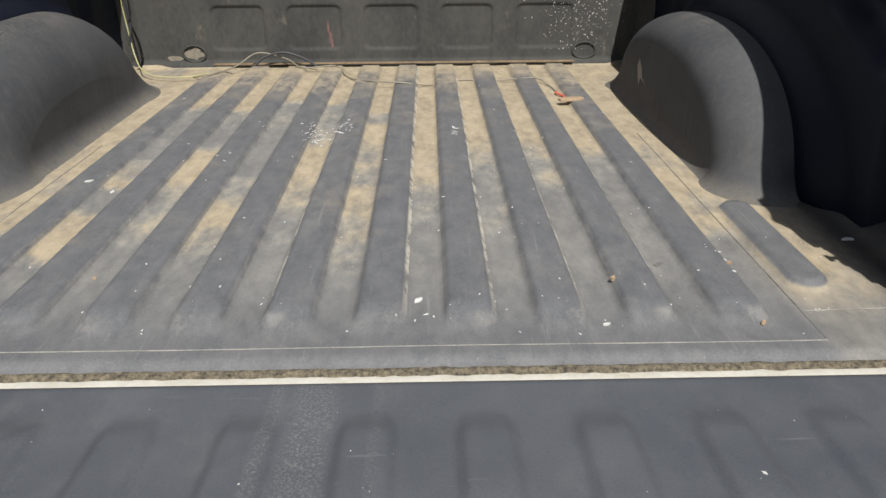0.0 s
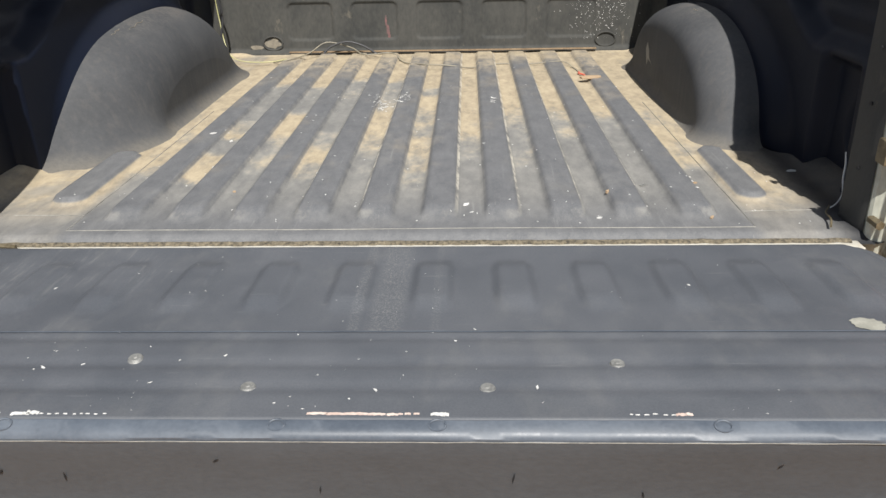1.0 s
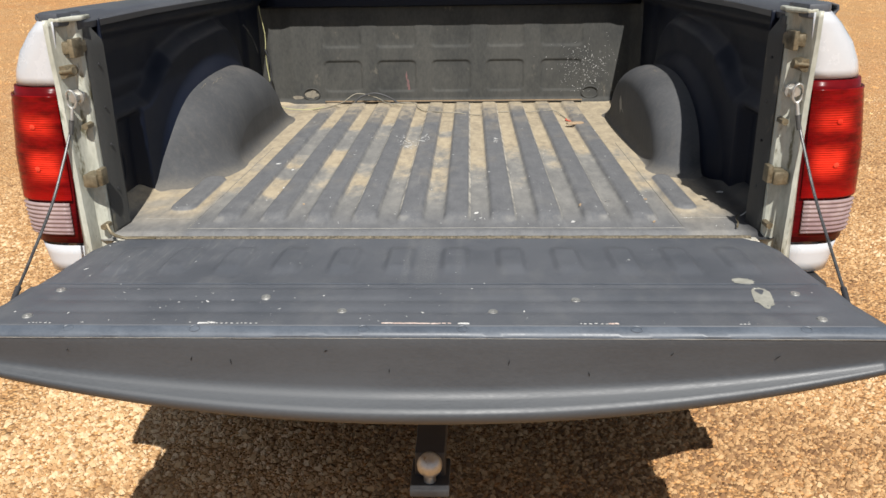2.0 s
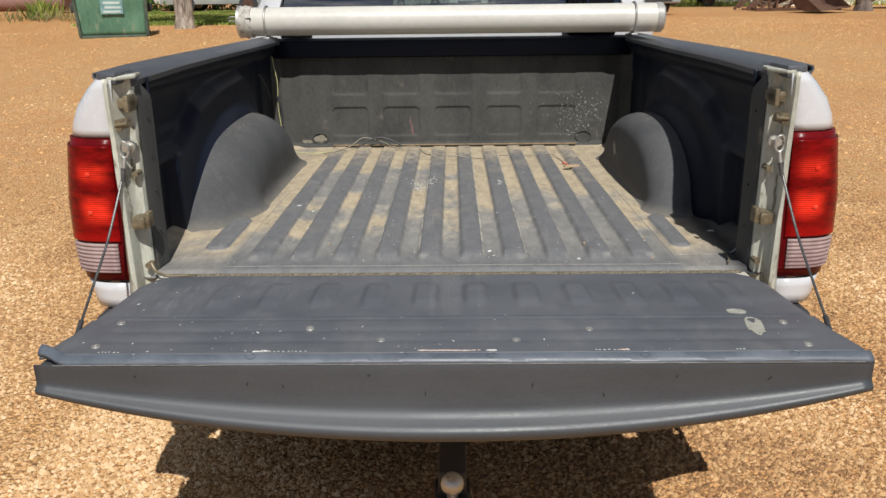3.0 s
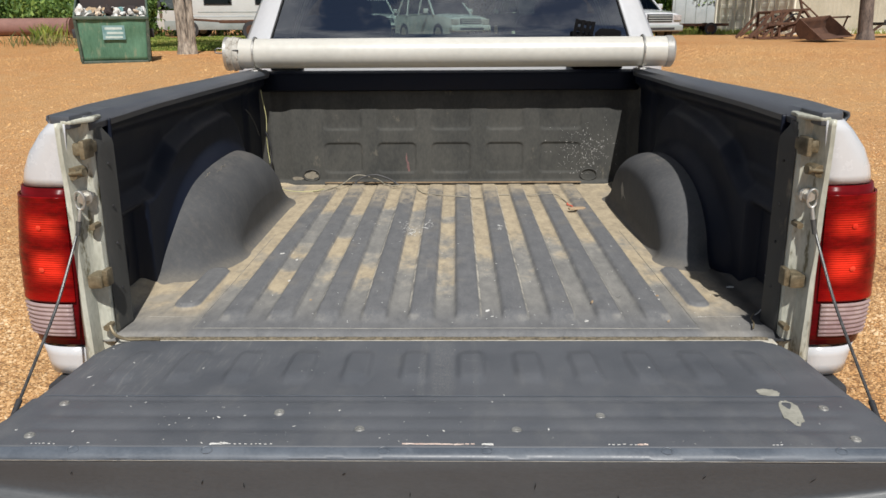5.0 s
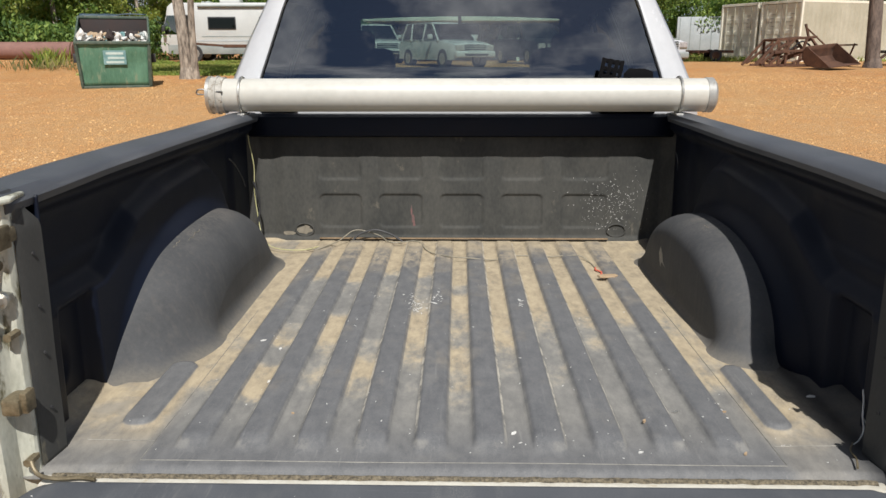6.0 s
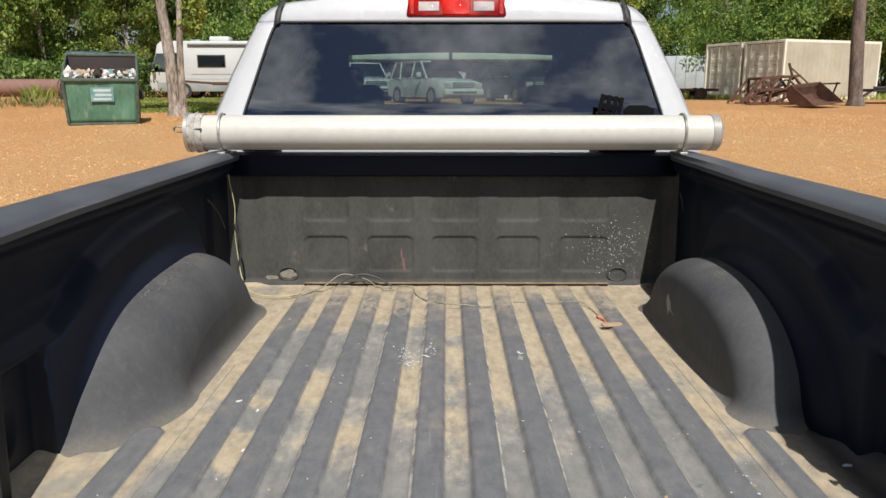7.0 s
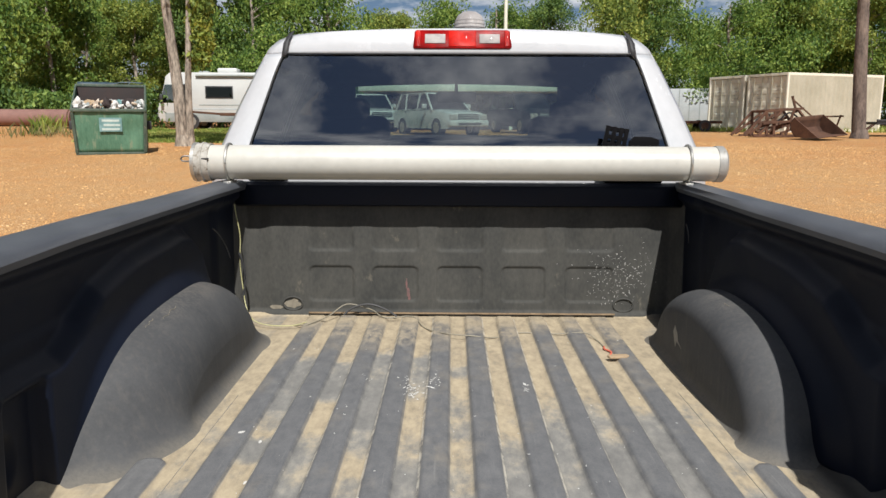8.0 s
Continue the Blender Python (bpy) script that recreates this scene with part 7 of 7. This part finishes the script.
def vehicle(name, label, category, x, y, rz, paint, pickup=False):
    """A parked car seen nose on: the nose at local y=0 facing -y, the body along +y."""
    z = ground_z(x, y)
    v = thing(name, label, category, "parked vehicles", at=(x, y, z), rz=rz)
    W, hood = (0.98, 1.16) if pickup else (0.90, 1.04)
    top = 1.85 if pickup else 1.76
    bm = bmesh.new()
    secs = [(-0.02, 0.45, hood - 0.22, 0.86), (0.05, 0.36, hood - 0.10, 0.94), (0.4, 0.32, hood - 0.03, 1.0), (1.25, 0.32, hood + 0.04, 1.0), (1.5, 0.32, hood + 0.06, 1.0), (3.0, 0.32, hood + 0.06, 1.0), (4.7, 0.34, hood + 0.04, 0.98)]

    def hull(k, a):
        yy, lo, hi, f = secs[k]
        pts = [(-1, lo), (-1.0, lo + 0.25), (-0.99, (lo + hi) / 2 + 0.12), (-0.93, hi - 0.06), (-0.7, hi), (0, hi + 0.02), (0.7, hi), (0.93, hi - 0.06), (0.99, (lo + hi) / 2 + 0.12), (1.0, lo + 0.25), (1, lo)]
        return (pts[a][0] * W * f, yy, pts[a][1])

    sheet(bm, hull, range(len(secs)), range(11), flip=False)
    b0 = [bm.verts.new(hull(0, a)) for a in range(11)]
    bm.faces.new(b0[::-1])
    b1 = [bm.verts.new(hull(len(secs) - 1, a)) for a in range(11)]
    bm.faces.new(b1)
    part("body", bm, paint, v, angle=40)
    end = 3.1 if pickup else 4.55
    cab = [(1.35, hood + 0.03, 0.97), (2.05, top - 0.05, 0.80), (2.3, top, 0.78), (end - 0.35, top, 0.78), (end, hood + 0.05, 0.92)]
    bm = bmesh.new()
    sheet(bm, lambda k, u: (u * cab[k][2] * W, cab[k][0] + (end * 0 if k else 0), cab[k][1] + 0.02 * (1 - u * u)), [1, 2, 3], steps(-1, 1, 10), flip=True)
    part("roof", bm, paint, v, solid=0.05)
    bm = bmesh.new()
    sheet(bm, lambda k, u: (u * (cab[0][2] + (cab[1][2] - cab[0][2]) * k) * W * 0.95, cab[0][0] + (cab[1][0] - cab[0][0]) * k, cab[0][1] + (cab[1][1] - cab[0][1]) * k), [0, 1], steps(-1, 1, 8))
    part("windscreen", bm, DARKGLASS, v, "dark windscreen")
    for sx in (-1, 1):
        for a0, a1, t0, t1 in ((1.62, 2.55, 2.18, 2.52), (2.65, 3.5, 2.65, 3.4), (3.6, 4.3, 3.5, 4.05))[: 1 if pickup else 3]:
            bm = bmesh.new()
            rows = [[bm.verts.new((sx * W * 0.955, a0, hood + 0.08)), bm.verts.new((sx * W * 0.955, a1, hood + 0.08))], [bm.verts.new((sx * W * 0.80, t0, top - 0.1)), bm.verts.new((sx * W * 0.80, t1, top - 0.1))]]
            bm.faces.new((rows[0][0], rows[0][1], rows[1][1], rows[1][0]))
            part("side_window", bm, DARKGLASS, v, smooth=False, solid=0.006)
        for (ya, za, wa), (yb, zb, wb) in (((1.33, hood, 0.97), (2.07, top - 0.03, 0.80)), ((2.6, hood, 0.96), (2.58, top - 0.03, 0.80)), ((end - 0.95, hood, 0.96), (end - 0.85, top - 0.03, 0.80)), ((end, hood, 0.93), (end - 0.33, top - 0.03, 0.79))):
            part("pillar", bar(bmesh.new(), (sx * wa * W, ya, za), (sx * wb * W, yb, zb), 0.06, 0.07), paint, v, smooth=False)
        lamp = part("headlamp", box(bmesh.new(), min(sx * W * 0.58, sx * W * 0.93), max(sx * W * 0.58, sx * W * 0.93), -0.035, 0.12, hood - 0.40, hood - 0.16, 0.03, seg=3), CLEAR_LENS, v, "clear headlamp")
        part("indicator", box(bmesh.new(), min(sx * W * 0.6, sx * W * 0.9), max(sx * W * 0.6, sx * W * 0.9), -0.045, -0.03, hood - 0.39, hood - 0.35), BRACKET, lamp, smooth=False)
        mir = box(bmesh.new(), min(sx * (W + 0.04), sx * (W + 0.24)), max(sx * (W + 0.04), sx * (W + 0.24)), 1.62, 1.74, hood + 0.08, hood + 0.26, 0.03)
        part("door_mirror", mir, paint, v)
        for wy in (0.95, 3.85):
            wheel_of(v, sx * (W - 0.11), wy, 0.37, 0.37, 0.24)
    gr = part("grille", box(bmesh.new(), -W * 0.54, W * 0.54, -0.05, 0.05, hood - 0.42, hood - 0.14, 0.03), DARK, v, "dark grille with bright bars")
    for k in range(3):
        part("grille_bar", box(bmesh.new(), -W * 0.5, W * 0.5, -0.065, -0.048, hood - 0.38 + 0.08 * k, hood - 0.345 + 0.08 * k, 0.005), GREYP, gr)
    part("front_bumper", box(bmesh.new(), -W * 0.98, W * 0.98, -0.12, 0.15, 0.42, 0.66, 0.06, seg=3), GREYP if pickup else paint, v, "front bumper")
    part("lower_intake", box(bmesh.new(), -W * 0.6, W * 0.6, -0.125, -0.05, 0.47, 0.57, 0.02), DARK, v)
    return v


vehicle("parked_pickup", "white full-size pickup with a dark barred grille", "pickup truck", 7.35, 26.6, 20, WHITE, True)
vehicle("parked_suv", "white sport utility vehicle parked facing the yard", "car", 0.62, 28.5, 31, WHITE)
vehicle("parked_suv", "white sport utility vehicle beside the building", "car", -3.2, 33.5, 20, WHITE)
vehicle("parked_car", "black car beside the white vehicle", "car", 4.1, 31.5, 20, SEAT)


def shed(x0, x1, y, h):
    z = ground_z((x0 + x1) / 2, y)
    s = thing("metal_shed", "pale metal shed with an open front and low roof", "building", at=(0, 0, z))
    part("back_wall", box(bmesh.new(), x0, x1, y + 6, y + 6.1, 0, h), ROOF_W, s, smooth=False)
    part("roof", box(bmesh.new(), x0 - 0.4, x1 + 0.4, y - 0.5, y + 6.4, h, h + 0.42, 0.02), ROOF_W, s)
    n = 3
    for k in range(n + 1):
        xx = x0 + (x1 - x0) * k / n
        part("post", box(bmesh.new(), xx - 0.08, xx + 0.08, y - 0.08, y + 0.08, 0, h), ROOF_W, s, smooth=False)
    part("side_wall", box(bmesh.new(), x0, x0 + 0.1, y, y + 6, 0, h), ROOF_W, s, smooth=False)
    part("side_wall", box(bmesh.new(), x1 - 0.1, x1, y, y + 6, 0, h), ROOF_W, s, smooth=False)


shed(-4.6, 7.0, 40.0, 2.05)

# grey box trailer and rusty flat trailer
zt = ground_z(15.3, 46.5)
tr = thing("box_trailer", "grey sheet-metal box trailer", "trailer", at=(15.2, 46.5, zt), rz=-14)
part("body_shell", box(bmesh.new(), -1.9, 1.7, 0, 2.0, 0.42, 2.5, 0.04), GREYT, tr)
for k in range(6):
    part("wall_rib", box(bmesh.new(), -1.75 + 0.62 * k, -1.71 + 0.62 * k, -0.015, 0.0, 0.5, 2.46), GREYP, tr, smooth=False)
wheel_of(tr, 1.05, 0.05, 0.34, 0.34, 0.22, "y")
zt = ground_z(12.9, 39)
ft = thing("flat_trailer", "rusty brown flat-bed trailer", "trailer", at=(12.9, 39.0, zt), rz=-8)
part("deck", box(bmesh.new(), -1.6, 1.2, 0, 1.6, 0.42, 0.56, 0.02), RUST, ft)
wheel_of(ft, 0.3, -0.1, 0.3, 0.3, 0.2, "y", RUST)
wheel_of(ft, 0.3, 1.7, 0.3, 0.3, 0.2, "y", RUST)
zt = ground_z(19.0, 30)
bt = thing("black_trailer", "low black utility trailer", "trailer", at=(19.4, 30.2, zt), rz=-6)
part("deck", box(bmesh.new(), -2.0, 2.4, 0, 1.8, 0.5, 0.62, 0.02), DARK, bt)
part("side_rail", box(bmesh.new(), -2.0, 2.4, -0.03, 0.03, 0.62, 0.72, 0.01), DARK, bt)
part("ramp", bar(bmesh.new(), (-2.0, 0.3, 0.5), (-2.6, 0.3, 0.03), 0.3, 0.04), RUST, bt, smooth=False)
wheel_of(bt, -0.6, -0.05, 0.32, 0.32, 0.2, "y", RUST)
wheel_of(bt, 0.2, -0.05, 0.32, 0.32, 0.2, "y", RUST)
zt = ground_z(-9.5, 33)
ut = thing("small_trailer", "small rusty trailer near the motorhome", "trailer", at=(-9.0, 33.0, zt), rz=6)
part("deck", box(bmesh.new(), -1.4, 1.4, 0, 1.4, 0.72, 0.86, 0.02), RUST, ut)
part("drawbar", bar(bmesh.new(), (-1.4, 0.7, 0.8), (-2.8, 0.7, 0.9), 0.1, 0.1), RUST, ut, smooth=False)
wheel_of(ut, 0.0, -0.05, 0.4, 0.4, 0.22, "y", RUST)
part("axle", rod(bmesh.new(), (0, 0, 0.4), (0, 1.4, 0.4), 0.05), RUST, ut)
part("axle_bracket", box(bmesh.new(), -0.06, 0.06, 0.05, 0.15, 0.4, 0.74), RUST, ut, smooth=False)

# old tank lying at the edge of the yard
zt = ground_z(-16.5, 28.5)
tank = thing("steel_tank", "rusty brown steel tank lying on its side", "tank", at=(-17.9, 28.5, zt), rz=0)
bm = rod(bmesh.new(), (-4.2, 0, 0.33), (3.1, 0, 0.33), 0.33, seg=28)
part("drum", bm, surface("faded_red_brown_paint", (0.17, 0.085, 0.07), (0.25, 0.135, 0.11), 1.5, 14.0, 0.75, bump=0.1), tank)
for k in (-3.0, 0, 3.0):
    part("band", rod(bmesh.new(), (k, 0, 0.33), (k + 0.05, 0, 0.33), 0.342, seg=28), RUST, tank)

# utility pole
zp = ground_z(3, 52)
up = thing("utility_pole", "pale wooden utility pole with a wire", "utility pole", at=(3.6, 52, zp))
part("pole", rod(bmesh.new(), (0, 0, -0.2), (0, 0, 9.6), 0.16, 0.11), CONT, up)
part("cross_arm", box(bmesh.new(), -1.0, 1.0, -0.06, 0.06, 8.9, 9.05, 0.01), CONT, up)

# ---- grass, weeds and gravel ----


def blades(name, label, count, where, tall, seed, mat=GRASS, width=0.03):
    r = random.Random(seed)
    vs, fs = [], []
    for _ in range(count):
        x, y, k = where(r)
        z = ground_z(x, y)
        h = tall * k * r.uniform(0.5, 1.3)
        a = r.uniform(0, 6.28)
        w = width * r.uniform(0.6, 1.4)
        lx, ly = r.gauss(0, 0.35) * h, r.gauss(0, 0.35) * h
        n = len(vs)
        vs += [(x - math.cos(a) * w, y - math.sin(a) * w, z - 0.02), (x + math.cos(a) * w, y + math.sin(a) * w, z - 0.02), (x + lx * 0.5 + math.cos(a) * w * 0.7, y + ly * 0.5 + math.sin(a) * w * 0.7, z + h * 0.6), (x + lx, y + ly, z + h)]
        fs += [(n, n + 1, n + 2), (n, n + 2, n + 3)]
    me = bpy.data.meshes.new(name)
    me.from_pydata(vs, [], fs)
    me.materials.append(mat)
    return tagged(new(name, me), label, "grass", kind="stuff")


blades("grass", "bright green grass strip under the trees", 30000, lambda r: (r.uniform(-12.6, -6.5), r.uniform(23.8, 40), 1.0) if r.random() < 0.75 else (r.uniform(-26, -12.6), r.uniform(29.5, 33), 1.0), 0.08, 3, width=0.045)
blades("grass", "green grass at the far edge of the yard", 14000, lambda r: (r.uniform(8, 32), r.uniform(38.5, 48), 1.0), 0.25, 4)
blades("weeds", "tall dry weeds beside the tank", 320, lambda r: (r.gauss(-14.1, 0.9), r.gauss(25.6, 0.4), 1.0), 0.30, 5, DRY, 0.012)
blades("weeds", "clump of green weeds by the tank", 150, lambda r: (r.gauss(-14.6, 0.22), r.gauss(26.0, 0.3), 1.0), 0.5, 6, LEAF_Y, 0.035)


def thicket(name, label, count, xs, yc, tall, seed, mat):
    """Low uneven undergrowth of many small leaves."""
    def spot(q):
        x = q.uniform(*xs)
        y = yc + q.gauss(0, 0.9)
        top = tall * (0.55 + 0.6 * noise.noise((x * 0.35, seed, 0)) + 0.25 * noise.noise((x * 1.3, seed, 3)))
        return (x, y, ground_z(x, y) + max(top, 0.25) * q.random() ** 0.8)

    vs, fs = leaves(count, spot, 0.1, seed)
    me = bpy.data.meshes.new(name)
    me.from_pydata(vs, [], fs)
    me.materials.append(mat)
    tagged(new(name, me), label, "undergrowth", kind="stuff")


thicket("undergrowth", "green leafy undergrowth along the wood", 30000, (-36, -13), 31.5, 2.4, 8, LEAF_D)
thicket("undergrowth", "green undergrowth behind the motorhome", 30000, (-22, 6), 47.0, 5.5, 9, LEAF_D)
thicket("undergrowth", "green undergrowth behind the containers", 24000, (6, 44), 51.0, 4.2, 10, LEAF)

# loose stones on the yard round the truck, in one sheet
r3 = random.Random(12)
vs, fs = [], []
PEB = [(1, 0, 0), (0.4, 0.85, 0), (-0.55, 0.8, 0), (-1, -0.1, 0), (-0.35, -0.9, 0), (0.6, -0.75, 0), (0.35, 0.2, 0.75), (-0.4, -0.05, 0.7)]
PF = [(0, 1, 6), (1, 2, 6), (2, 7, 6), (2, 3, 7), (3, 4, 7), (4, 6, 7), (4, 5, 6), (5, 0, 6)]
for _ in range(150000):
    q = r3.random()
    if q < 0.28:
        x, y = r3.uniform(-1.5, 1.5), r3.uniform(0.05, 2.2)
    elif q < 0.85:
        x, y = r3.choice((-1, 1)) * r3.uniform(0.9, 3.4), r3.uniform(0.1, 4.5)
    else:
        x, y = r3.choice((-1, 1)) * r3.uniform(1.2, 6.5), r3.uniform(3.5, 9.5)
    s = 0.0036 + 0.0095 * r3.random() ** 2.4
    m = Euler((r3.uniform(-0.3, 0.3), r3.uniform(-0.3, 0.3), r3.uniform(0, 6.28))).to_matrix()
    k = len(vs)
    zz = ground_z(x, y) - 0.05 * s
    st = r3.uniform(0.8, 1.6)
    for p in PEB:
        w = m @ Vector((p[0] * s * st, p[1] * s, p[2] * s * 1.15))
        vs.append((x + w.x, y + w.y, zz + w.z))
    fs += [(k + a, k + b, k + c) for a, b, c in PF]
me = bpy.data.meshes.new("gravel")
me.from_pydata(vs, [], fs)
me.materials.append(STONES)
tagged(new("gravel", me), "loose pale tan gravel stones", "gravel", kind="stuff")
vs, fs = [], []
for _ in range(32000):
    x, y = r3.uniform(-13, 13), 3.5 + 22 * r3.random()
    if abs(x) < 1.1 and y < 5.8:
        continue
    s = 0.008 + 0.016 * r3.random() ** 2.2
    m = Euler((r3.uniform(-0.3, 0.3), r3.uniform(-0.3, 0.3), r3.uniform(0, 6.28))).to_matrix()
    k = len(vs)
    zz = ground_z(x, y) - 0.2 * s
    for p in PEB:
        w = m @ Vector((p[0] * s * 1.2, p[1] * s, p[2] * s * 1.15))
        vs.append((x + w.x, y + w.y, zz + w.z))
    fs += [(k + a, k + b, k + c) for a, b, c in PF]
me = bpy.data.meshes.new("gravel")
me.from_pydata(vs, [], fs)
me.materials.append(STONES_FAR)
tagged(new("gravel", me), "scattered sandy stones farther across the yard", "gravel", kind="stuff")
